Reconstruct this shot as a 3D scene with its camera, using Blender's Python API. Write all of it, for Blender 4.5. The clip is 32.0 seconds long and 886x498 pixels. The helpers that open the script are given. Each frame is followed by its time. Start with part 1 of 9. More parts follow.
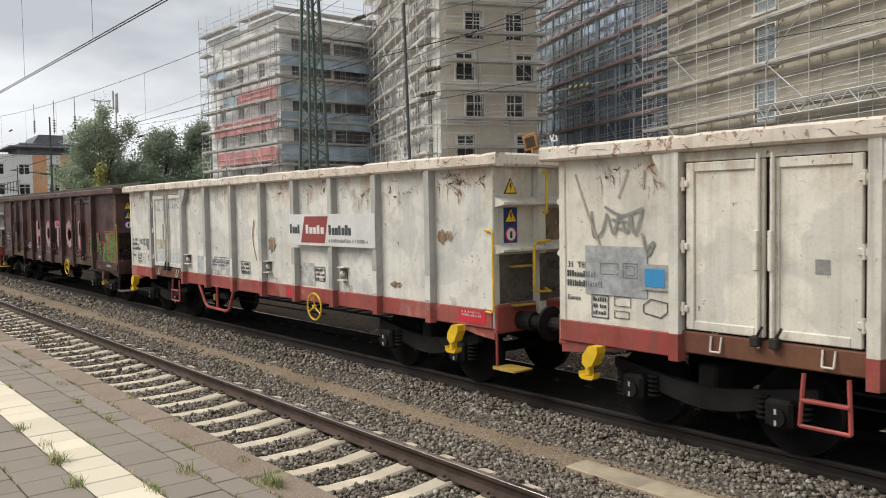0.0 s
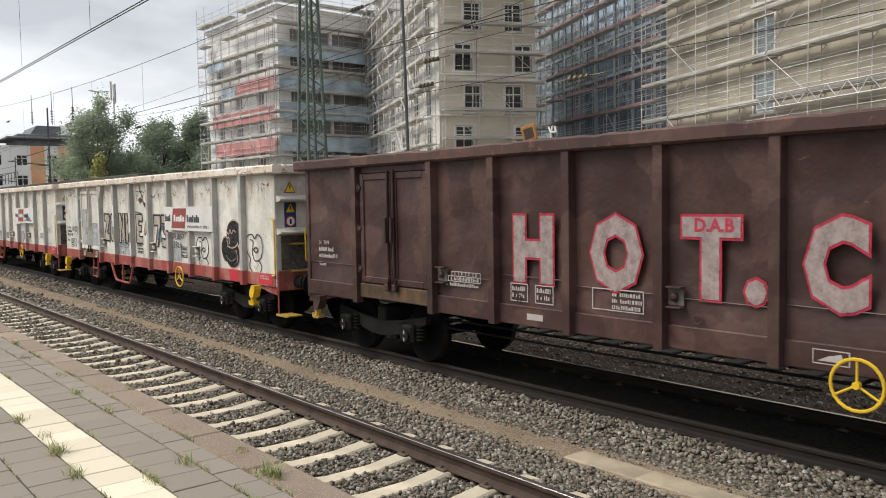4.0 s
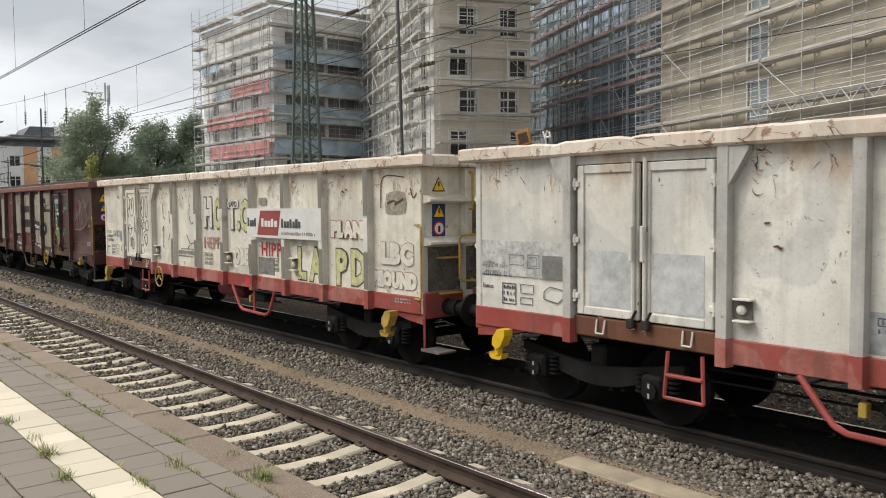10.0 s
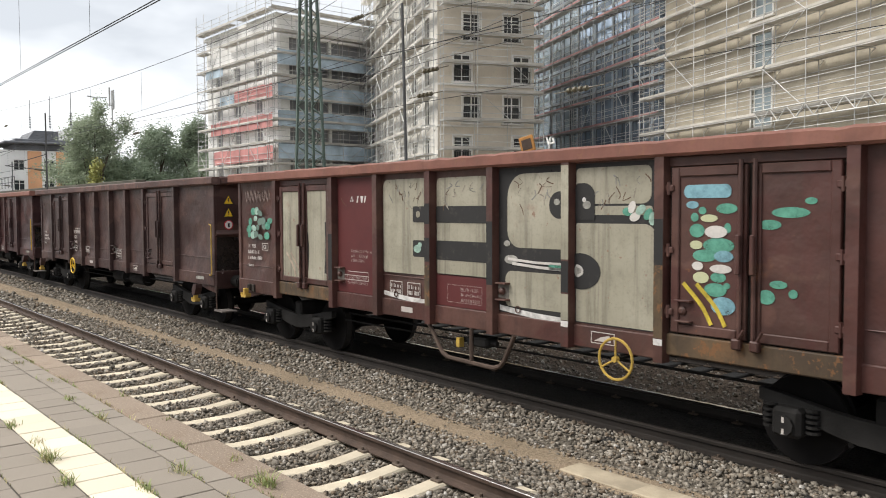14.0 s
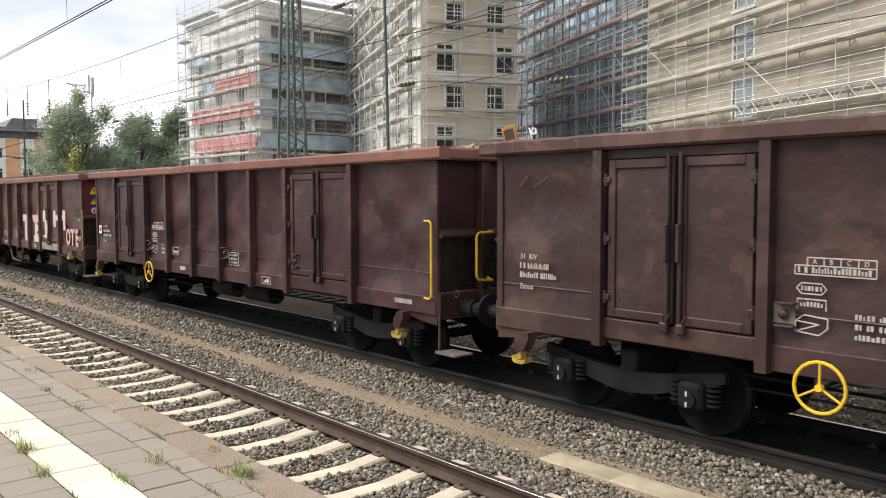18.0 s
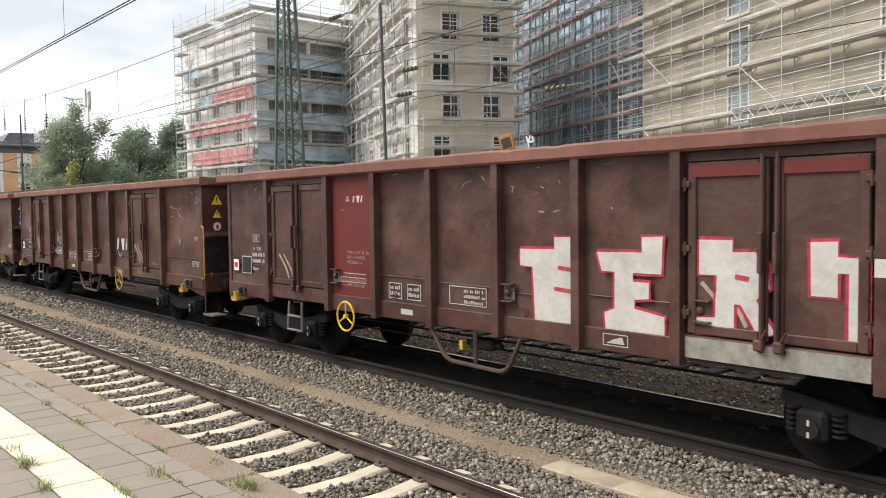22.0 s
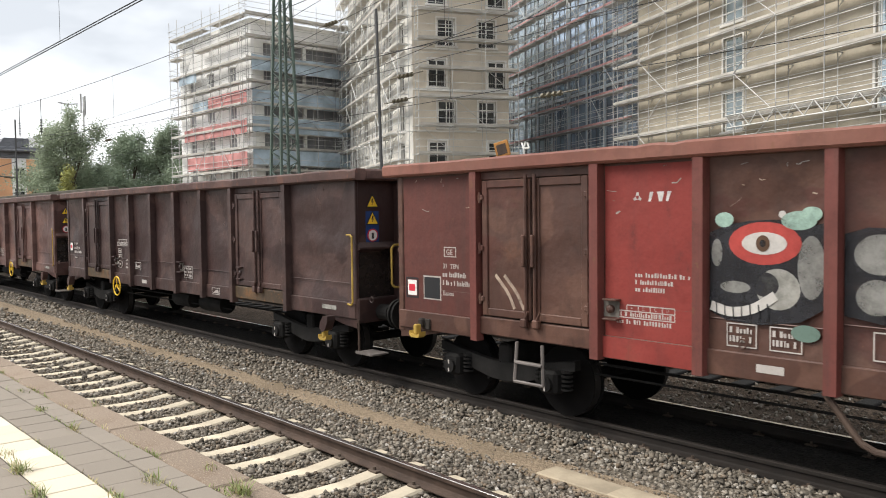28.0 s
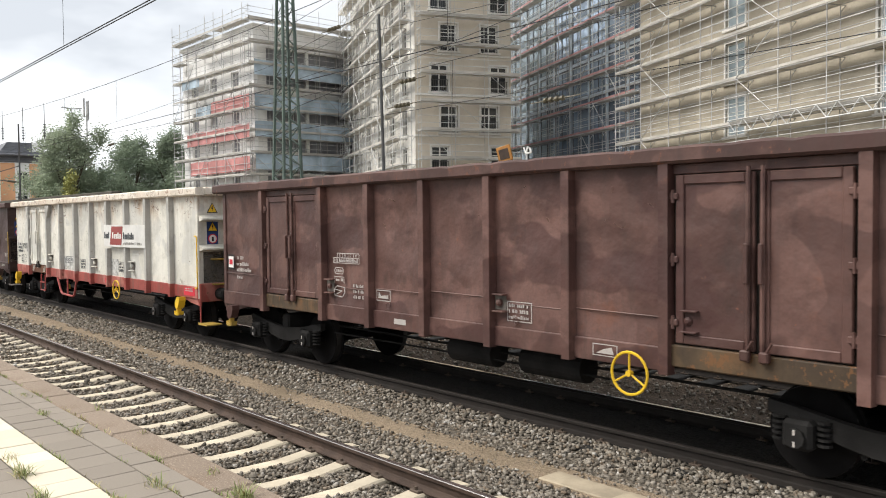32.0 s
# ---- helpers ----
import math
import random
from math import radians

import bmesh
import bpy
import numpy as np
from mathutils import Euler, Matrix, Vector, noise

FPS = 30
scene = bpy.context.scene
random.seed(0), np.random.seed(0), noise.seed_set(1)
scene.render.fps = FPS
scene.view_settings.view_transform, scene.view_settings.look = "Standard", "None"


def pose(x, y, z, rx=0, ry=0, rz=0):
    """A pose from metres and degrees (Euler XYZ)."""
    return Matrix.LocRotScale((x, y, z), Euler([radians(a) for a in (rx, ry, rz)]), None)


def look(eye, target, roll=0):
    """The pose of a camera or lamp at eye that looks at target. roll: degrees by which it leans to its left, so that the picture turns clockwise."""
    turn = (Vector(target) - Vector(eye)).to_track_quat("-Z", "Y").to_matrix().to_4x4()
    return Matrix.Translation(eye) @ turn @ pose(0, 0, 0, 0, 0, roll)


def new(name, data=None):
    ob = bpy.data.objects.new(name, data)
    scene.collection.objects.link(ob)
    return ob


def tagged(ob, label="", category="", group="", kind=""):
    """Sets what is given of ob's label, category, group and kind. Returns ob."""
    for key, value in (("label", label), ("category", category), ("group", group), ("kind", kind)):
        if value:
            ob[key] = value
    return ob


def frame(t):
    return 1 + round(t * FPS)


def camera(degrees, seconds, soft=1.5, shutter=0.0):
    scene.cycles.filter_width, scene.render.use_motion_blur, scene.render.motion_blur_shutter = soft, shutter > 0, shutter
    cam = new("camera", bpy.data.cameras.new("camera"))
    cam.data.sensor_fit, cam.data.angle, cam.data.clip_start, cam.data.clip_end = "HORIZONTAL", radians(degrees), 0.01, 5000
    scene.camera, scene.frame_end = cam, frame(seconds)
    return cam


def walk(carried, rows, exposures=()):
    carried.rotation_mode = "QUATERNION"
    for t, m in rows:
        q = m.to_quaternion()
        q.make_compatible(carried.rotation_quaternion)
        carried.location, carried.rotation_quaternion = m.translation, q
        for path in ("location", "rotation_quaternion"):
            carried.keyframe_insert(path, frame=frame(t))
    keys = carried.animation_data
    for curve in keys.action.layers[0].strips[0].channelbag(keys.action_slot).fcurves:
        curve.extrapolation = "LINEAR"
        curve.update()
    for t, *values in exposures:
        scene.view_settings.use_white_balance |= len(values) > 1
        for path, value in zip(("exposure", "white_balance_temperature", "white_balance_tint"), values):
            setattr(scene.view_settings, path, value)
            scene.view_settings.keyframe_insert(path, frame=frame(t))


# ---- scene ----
import itertools

# ---- camera ----
cam = camera(57.0, 32.0, soft=1.0, shutter=0.06)
PATH = [
    (0, 0, 0, 2.565, 87.14, 0.96, 50.61),
    (0.5, 0.002, -0.006, 2.565, 86.98, 0.65, 50.53),
    (1, 0.01, -0.009, 2.566, 87.1, 0.42, 50.49),
    (1.5, -0.002, 0.002, 2.564, 86.92, 0.51, 50.4),
    (2, 0.015, -0.007, 2.571, 86.9, 0.76, 50.4),
    (2.5, 0.004, 0.006, 2.57, 86.94, 1.03, 50.47),
    (3, 0.009, -0.003, 2.568, 86.8, 1.05, 50.49),
    (3.5, 0.01, -0, 2.57, 86.47, 1, 50.54),
    (5.5, -0.003, 0, 2.567, 86.9, 0.78, 50.47),
    (6, 0.01, -0.004, 2.568, 86.93, 0.76, 50.43),
    (6.5, 0.009, -0.001, 2.57, 86.84, 0.73, 50.29),
    (7, 0.013, -0.001, 2.57, 86.87, 0.64, 50.27),
    (7.5, 0.004, 0.003, 2.565, 86.9, 0.55, 50.28),
    (8, -0.002, 0.006, 2.566, 86.75, 0.28, 50.19),
    (8.5, 0.008, 0.001, 2.571, 86.85, 0.27, 50.03),
    (9, -0, 0.005, 2.564, 86.97, 0.39, 50.03),
    (9.5, 0.014, 0.007, 2.565, 86.86, 0.53, 50.08),
    (10, 0.004, 0.006, 2.565, 86.81, 0.49, 50.1),
    (10.5, 0.005, 0.007, 2.563, 86.7, 0.47, 50.25),
    (11, 0.007, 0, 2.571, 86.57, 0.19, 50.27),
    (11.5, 0.001, 0, 2.569, 86.83, -0.16, 50.36),
    (12, 0.001, -0.009, 2.57, 86.85, -0.19, 50.39),
    (12.5, -0.001, -0.005, 2.567, 87.02, -0.02, 50.5),
    (13, -0.001, -0.001, 2.565, 87.28, 0.15, 50.67),
    (13.5, 0.003, -0.008, 2.568, 87.43, 0.15, 50.47),
    (14, -0.022, 0.005, 2.563, 87.22, 0.23, 50.3),
    (14.5, -0, -0.006, 2.569, 87.04, 0.38, 50.01),
    (16.5, -0.004, 0.019, 2.562, 86.49, 0.14, 49.28),
    (17, -0.005, 0.022, 2.56, 86.41, -0, 49.23),
    (17.5, -0.001, 0.025, 2.562, 86.39, -0.01, 49.16),
    (18, -0.008, 0.033, 2.563, 86.51, 0.05, 49.13),
    (18.5, -0.004, 0.032, 2.56, 86.55, 0.24, 49.08),
    (19, 0, 0.027, 2.568, 86.73, 0.38, 48.97),
    (19.5, -0, 0.026, 2.566, 86.96, 0.59, 48.74),
    (20, -0.002, 0.023, 2.569, 87.06, 0.58, 48.72),
    (20.5, -0.007, 0.022, 2.564, 87.38, 0.52, 48.95),
    (21, -0.005, 0.024, 2.567, 87.44, 0.61, 49.09),
    (21.5, -0.006, 0.018, 2.57, 87.3, 0.73, 49.04),
    (22, -0.01, 0.018, 2.565, 87.15, 0.75, 48.97),
    (22.5, -0.013, 0.018, 2.566, 86.98, 0.62, 48.88),
    (23, -0.003, 0.011, 2.567, 86.86, 0.48, 48.76),
    (23.5, -0.002, 0.004, 2.57, 86.88, 0.35, 48.64),
    (24, 0, -0.001, 2.569, 87, 0.35, 48.48),
    (24.5, -0.001, -0.001, 2.571, 87.23, 0.22, 48.48),
    (25, -0.002, 0.003, 2.567, 87.4, 0.36, 48.55),
    (25.5, -0.003, 0.005, 2.567, 87.45, 0.64, 48.59),
    (27.5, -0.002, 0.007, 2.565, 87.7, 0.6, 48.58),
    (28, -0.001, 0.01, 2.567, 87.56, 0.64, 48.64),
    (28.5, 0.004, 0.012, 2.571, 87.48, 0.44, 48.81),
    (29, -0.005, 0.012, 2.569, 87.8, 0.2, 48.85),
    (29.5, 0.003, 0.005, 2.567, 87.78, 0.42, 49.04),
    (30, -0.002, 0.008, 2.57, 87.68, 0.6, 49.14),
    (30.5, 0.006, 0.001, 2.575, 87.85, 0.55, 48.98),
    (31, 0.003, -0, 2.573, 88.02, 0.41, 48.8),
    (31.5, 0.007, -0.002, 2.573, 88.01, 0.43, 48.8),
    (32, 0, 0.002, 2.567, 87.89, 0.58, 48.79),
]

EXPOSURE = [(0, 0.27), (2, 0.3), (2.5, 0.4), (3, 0.53), (4, 0.42), (5.5, 0.24), (7, 0.24), (9, 0.27), (12, 0.3), (13, 0.44), (14, 0.74), (17, 0.88), (20, 0.84), (23, 0.82), (28, 0.80), (30, 0.83), (32, 0.76)]
walk(cam, [(t, pose(*v)) for t, *v in PATH], EXPOSURE)

# how far the train has gone along the track, in metres, at each second
TRAIN = [(0, 0.04), (0.5, 3.18), (1, 6.35), (1.5, 9.85), (2, 12.67), (2.5, 15.74), (3, 18.78), (3.5, 22.13), (5.5, 34.23), (6, 37.31), (6.5, 40.61), (7, 43.62), (7.5, 46.57), (8, 49.43), (8.5, 52.51), (9, 55.80), (9.5, 58.77), (10, 61.61), (10.5, 64.54), (11, 67.69), (11.5, 70.79), (12, 73.65), (12.5, 76.44), (13, 79.41), (13.5, 82.56), (14, 85.66), (14.5, 88.42), (16.5, 100.72), (17, 103.62), (17.5, 106.36), (18, 109.53), (18.5, 112.58), (19, 115.57), (19.5, 118.36), (20, 121.37), (20.5, 124.55), (21, 127.55), (21.5, 130.53), (22, 133.35), (22.5, 136.40), (23, 139.66), (23.5, 142.77), (24, 145.79), (24.5, 148.66), (25, 152.09), (25.5, 155.03), (27.5, 167.42), (28, 170.53), (28.5, 173.58), (29, 176.44), (29.5, 179.86), (30, 183.17), (30.5, 186.40), (31, 189.70), (31.5, 192.8), (32, 196.20)]


# ---- world, sun ----
world = bpy.data.worlds.new("overcast_sky")
scene.world = world
world.use_nodes = True
wn, wl = world.node_tree.nodes, world.node_tree.links
wn.clear()
w_out = wn.new("ShaderNodeOutputWorld")
w_bg = wn.new("ShaderNodeBackground")
w_sky = wn.new("ShaderNodeTexSky")
w_sky.sky_type, w_sky.sun_disc = "NISHITA", False
w_sky.sun_elevation, w_sky.sun_rotation = radians(49), radians(215)
w_co = wn.new("ShaderNodeTexCoord")
w_map = wn.new("ShaderNodeMapping")
w_map.inputs["Scale"].default_value = (1.0, 1.0, 2.6)
w_map.inputs["Location"].default_value = (0.35, 0.1, 0.2)
w_noise = wn.new("ShaderNodeTexNoise")
w_noise.inputs["Scale"].default_value, w_noise.inputs["Detail"].default_value = 2.6, 5.0
w_noise.inputs["Roughness"].default_value = 0.52
w_ramp = wn.new("ShaderNodeValToRGB")
w_ramp.color_ramp.elements[0].position, w_ramp.color_ramp.elements[0].color = 0.38, (5.3, 5.55, 5.9, 1)
w_ramp.color_ramp.elements[1].position, w_ramp.color_ramp.elements[1].color = 0.60, (9.0, 9.15, 9.35, 1)
w_mix = wn.new("ShaderNodeMix")
w_mix.data_type = "RGBA"
w_mix.inputs[0].default_value = 0.93
wl.new(w_co.outputs["Generated"], w_map.inputs["Vector"])
wl.new(w_map.outputs["Vector"], w_noise.inputs["Vector"])
wl.new(w_noise.outputs["Fac"], w_ramp.inputs["Fac"])
wl.new(w_sky.outputs["Color"], w_mix.inputs[6])
wl.new(w_ramp.outputs["Color"], w_mix.inputs[7])
wl.new(w_mix.outputs[2], w_bg.inputs["Color"])
w_bg.inputs["Strength"].default_value = 0.09
wl.new(w_bg.outputs["Background"], w_out.inputs["Surface"])

sun = new("sun", bpy.data.lights.new("sun", "SUN"))
sun.data.energy, sun.data.angle, sun.data.color = 2.45, radians(35), (1.0, 0.95, 0.87)
sun.matrix_basis = look((0, 0, 0), (0.38, 0.54, -0.76))


# ---- materials ----
class Nodes:
    """A Principled material under construction."""

    def __init__(self, name, rough=0.8, metal=0.0, spec=0.5):
        self.mat = bpy.data.materials.new(name)
        self.mat.use_nodes = True
        self.n, self.l = self.mat.node_tree.nodes, self.mat.node_tree.links
        self.bsdf = self.n["Principled BSDF"]
        self.bsdf.inputs["Roughness"].default_value = rough
        self.bsdf.inputs["Metallic"].default_value = metal
        self.bsdf.inputs["Specular IOR Level"].default_value = spec
        self.co = self.n.new("ShaderNodeTexCoord").outputs["Object"]

    def space(self, scale=(1, 1, 1), loc=(0, 0, 0)):
        m = self.n.new("ShaderNodeMapping")
        m.inputs["Scale"].default_value, m.inputs["Location"].default_value = scale, loc
        self.l.new(self.co, m.inputs["Vector"])
        return m.outputs["Vector"]

    def noise(self, vec, scale, detail=4.0, rough=0.55):
        t = self.n.new("ShaderNodeTexNoise")
        t.inputs["Scale"].default_value, t.inputs["Detail"].default_value, t.inputs["Roughness"].default_value = scale, detail, rough
        self.l.new(vec, t.inputs["Vector"])
        return t.outputs["Fac"]

    def ramp(self, fac, a, b):
        r = self.n.new("ShaderNodeMapRange")
        r.interpolation_type = "SMOOTHSTEP"
        r.inputs["From Min"].default_value, r.inputs["From Max"].default_value = a, b
        self.l.new(fac, r.inputs["Value"])
        return r.outputs["Result"]

    def mul(self, a, k):
        m = self.n.new("ShaderNodeMath")
        m.operation = "MULTIPLY"
        self.l.new(a, m.inputs[0])
        if isinstance(k, (int, float)):
            m.inputs[1].default_value = k
        else:
            self.l.new(k, m.inputs[1])
        return m.outputs[0]

    def mix(self, fac, a, b):
        m = self.n.new("ShaderNodeMix")
        m.data_type = "RGBA"
        for i, v in ((0, fac), (6, a), (7, b)):
            if isinstance(v, (int, float)):
                m.inputs[i].default_value = v
            elif isinstance(v, tuple):
                m.inputs[i].default_value = (*v, 1)
            else:
                self.l.new(v, m.inputs[i])
        return m.outputs[2]

    def random(self):
        return self.n.new("ShaderNodeObjectInfo").outputs["Random"]

    def island(self):
        return self.n.new("ShaderNodeNewGeometry").outputs["Random Per Island"]

    def bump(self, height, strength, dist=0.02):
        b = self.n.new("ShaderNodeBump")
        b.inputs["Strength"].default_value, b.inputs["Distance"].default_value = strength, dist
        self.l.new(height, b.inputs["Height"])
        self.l.new(b.outputs["Normal"], self.bsdf.inputs["Normal"])

    def color(self, c):
        if isinstance(c, tuple):
            self.bsdf.inputs["Base Color"].default_value = (*c, 1)
        else:
            self.l.new(c, self.bsdf.inputs["Base Color"])
        return self.mat

    def rough(self, fac, a, b):
        r = self.n.new("ShaderNodeMapRange")
        r.inputs["To Min"].default_value, r.inputs["To Max"].default_value = a, b
        self.l.new(fac, r.inputs["Value"])
        self.l.new(r.outputs["Result"], self.bsdf.inputs["Roughness"])


def shade(c, k):
    return tuple(min(1.0, v * k) for v in c)


def plain(name, c, rough=0.7, metal=0.0, vary=0.25, scale=6.0, bump=0.15, grime=None, spec=0.4):
    """A painted or raw surface with grain at two scales."""
    m = Nodes(name, rough, metal, spec)
    v = m.space()
    big = m.ramp(m.noise(v, scale * 0.25, 5), 0.3, 0.75)
    fine = m.noise(v, scale * 6, 3)
    col = m.mix(big, shade(c, 1 - vary), shade(c, 1 + vary * 0.6))
    col = m.mix(m.mul(m.ramp(fine, 0.5, 0.8), 0.35), col, grime or shade(c, 0.55))
    if bump:
        m.bump(fine, bump, 0.01)
    return m.color(col)


def wagon_paint(name, base, fade, rust, dirt, offset, streak=0.5, chips=0.62, sheen=0.55, patch=None, relief=0.35, patchy=0.45, stain=None, runs_from_rim=0.0, soot_mix=0.6):
    """Weathered paint of a goods wagon: faded clouds, run-down streaks, rust blooms, chips and grime."""
    m = Nodes(name, sheen, 0.0, 0.35)
    v = m.space((1, 1, 1), offset)
    col = m.mix(m.ramp(m.noise(v, 0.55, 5), 0.35, 0.7), base, fade)
    col = m.mix(m.mul(m.ramp(m.noise(v, 1.25, 2, 0.4), 0.535, 0.56), patchy), col, patch or shade(fade, 0.8))
    if stain:
        col = m.mix(m.mul(m.ramp(m.noise(m.space((0.75, 0.75, 1.3), (offset[2], offset[0], offset[1])), 1.0, 3, 0.5), 0.52, 0.56), 0.7), col, stain)
    col = m.mix(m.mul(m.ramp(m.noise(v, 2.1, 7, 0.68), 0.42, 0.72), 0.75), col, shade(base, 0.72))
    runs = m.noise(m.space((6.5, 6.5, 0.28), offset), 1.0, 6, 0.66)
    col = m.mix(m.mul(m.ramp(runs, 0.46, 0.72), streak), col, dirt)
    soot = m.noise(m.space((2.2, 2.2, 1.1), (offset[1], offset[2], offset[0])), 1.0, 7, 0.72)
    col = m.mix(m.mul(m.ramp(soot, 0.56, 0.74), soot_mix), col, shade(dirt, 0.6))
    bloom = m.ramp(m.noise(v, 1.1, 7, 0.7), 0.60, 0.72)
    col = m.mix(m.mul(bloom, 0.5), col, rust)
    chip = m.ramp(m.noise(m.space((9, 9, 6), offset), 1.0, 6, 0.68), chips, chips + 0.03)
    col = m.mix(m.mul(chip, 0.85), col, rust)
    if runs_from_rim:
        sep = m.n.new("ShaderNodeSeparateXYZ")
        m.l.new(m.co, sep.inputs["Vector"])
        high = m.ramp(sep.outputs["Z"], 2.35, 3.2)
        wash = m.ramp(m.noise(m.space((2.6, 2.6, 1.3), offset), 1.0, 7, 0.7), 0.46, 0.68)
        col = m.mix(m.mul(m.mul(high, wash), runs_from_rim), col, (0.42, 0.28, 0.17))
    fine = m.noise(v, 30, 4)
    col = m.mix(m.mul(m.ramp(fine, 0.5, 0.85), 0.35), col, dirt)
    m.rough(fine, sheen - 0.12, sheen + 0.22)
    m.bump(m.noise(v, 2.2, 4, 0.5), relief, 0.04)
    return m.color(col)


def flat_paint(name, c, worn=0.35, under=None, thin=0.0):
    """Sign or spray paint, worn away in flecks to a dull under-tone; thin paint lets the ground through."""
    m = Nodes(name, 0.6, 0.0, 0.3)
    v = m.space()
    k = m.ramp(m.noise(v, 7.0, 6, 0.68), 0.55, 0.72)
    col = m.mix(m.mul(k, worn), c, under or shade(c, 0.6))
    col = m.mix(m.mul(m.ramp(m.noise(v, 1.6, 5, 0.6), 0.4, 0.7), 0.45), col, shade(c, 0.68))
    col = m.mix(m.mul(m.ramp(m.noise(v, 40, 3), 0.45, 0.8), 0.25), col, shade(c, 0.6))
    if thin:
        bare = m.n.new("ShaderNodeMapRange")
        bare.inputs["From Min"].default_value, bare.inputs["From Max"].default_value = 0.40, 0.70
        bare.inputs["To Min"].default_value, bare.inputs["To Max"].default_value = 1.0, 1.0 - thin
        m.l.new(m.noise(v, 5.5, 7, 0.72), bare.inputs["Value"])
        m.l.new(bare.outputs["Result"], m.bsdf.inputs["Alpha"])
    return m.color(col)


def ballast_material():
    m = Nodes("ballast_stone", 0.95, 0.0, 0.2)
    k = m.island()
    col = m.mix(k, (0.095, 0.083, 0.068), (0.34, 0.303, 0.255))
    hue = m.n.new("ShaderNodeMath")
    hue.operation = "FRACT"
    m.l.new(m.mul(k, 17.3), hue.inputs[0])
    col = m.mix(m.mul(m.ramp(hue.outputs[0], 0.7, 1.0), 0.55), col, (0.20, 0.138, 0.088))
    col = m.mix(m.mul(m.ramp(k, 0.93, 0.99), 0.7), col, (0.50, 0.48, 0.45))
    col = m.mix(m.mul(m.ramp(m.noise(m.space(), 45, 4), 0.4, 0.8), 0.5), col, (0.07, 0.055, 0.042))
    return m.color(col)


def ground_material(name, a, b, scale=30.0, bump=0.8):
    m = Nodes(name, 0.97, 0.0, 0.15)
    v = m.space()
    t = m.n.new("ShaderNodeTexVoronoi")
    t.inputs["Scale"].default_value = scale
    m.l.new(v, t.inputs["Vector"])
    sep = m.n.new("ShaderNodeSeparateColor")
    m.l.new(t.outputs["Color"], sep.inputs["Color"])
    col = m.mix(sep.outputs[0], a, b)
    col = m.mix(m.mul(m.ramp(m.noise(v, 0.7, 5), 0.45, 0.7), 0.4), col, shade(a, 0.7))
    m.bump(t.outputs["Distance"], bump, 0.03)
    return m.color(col)


def paver_material(name, c, vary):
    m = Nodes(name, 0.9, 0.0, 0.25)
    v = m.space()
    col = m.mix(m.random(), shade(c, 1 - vary), shade(c, 1 + vary))
    col = m.mix(m.mul(m.ramp(m.noise(v, 1.7, 6, 0.65), 0.45, 0.75), 0.45), col, shade(c, 0.62))
    fine = m.noise(v, 90, 4, 0.7)
    col = m.mix(m.mul(m.ramp(fine, 0.5, 0.8), 0.4), col, shade(c, 0.6))
    m.bump(fine, 0.3, 0.004)
    return m.color(col)


def laid_paving(name, c, joint):
    """Paving laid in courses, for the stretches that lie out of the way."""
    m = Nodes(name, 0.9, 0.0, 0.25)
    t = m.n.new("ShaderNodeTexBrick")
    t.inputs["Scale"].default_value, t.inputs["Mortar Size"].default_value = 1.0, 0.006
    t.inputs["Brick Width"].default_value, t.inputs["Row Height"].default_value = 0.308, 0.336
    t.inputs["Color1"].default_value, t.inputs["Color2"].default_value = (*shade(c, 0.9), 1), (*shade(c, 1.1), 1)
    t.inputs["Mortar"].default_value = (*joint, 1)
    m.l.new(m.co, t.inputs["Vector"])
    col = m.mix(m.mul(m.ramp(m.noise(m.space(), 1.7, 6, 0.65), 0.45, 0.75), 0.45), t.outputs["Color"], shade(c, 0.62))
    m.bump(m.noise(m.space(), 90, 4, 0.7), 0.3, 0.004)
    return m.color(col)


M = {}
M["laid_grey"] = laid_paving("laid_grey_pavers", (0.235, 0.205, 0.175), (0.06, 0.052, 0.044))
M["laid_white"] = laid_paving("laid_white_pavers", (0.70, 0.63, 0.50), (0.2, 0.18, 0.15))
M["ballast"] = ballast_material()
M["ballast_bed"] = ground_material("ballast_bed", (0.060, 0.052, 0.042), (0.19, 0.163, 0.13), 26.0, 1.0)
M["leaf_litter"] = ground_material("leaf_litter", (0.032, 0.025, 0.020), (0.15, 0.112, 0.082), 34.0, 1.0)
M["dirt_path"] = ground_material("dirt_path", (0.165, 0.128, 0.089), (0.355, 0.278, 0.196), 60.0, 0.5)
M["earth"] = ground_material("earth", (0.09, 0.08, 0.06), (0.16, 0.14, 0.11), 9.0, 0.6)
# bed under the train: oil and the train's shade both in the colour
M["oily_shaded_bed"] = ground_material("oily_shaded_bed", (0.011, 0.0102, 0.0096), (0.026, 0.024, 0.022), 26.0, 1.0)
M["concrete_slab"] = plain("concrete_slab", (0.37, 0.31, 0.225), 0.9, vary=0.3, scale=10)
M["paver"] = paver_material("grey_paver", (0.245, 0.212, 0.176), 0.055)
M["paver_white"] = paver_material("white_tactile_paver", (0.68, 0.605, 0.475), 0.13)
M["joint_sand"] = plain("dark_joint_sand", (0.085, 0.075, 0.06), 0.95, vary=0.3, scale=5, bump=0.3)
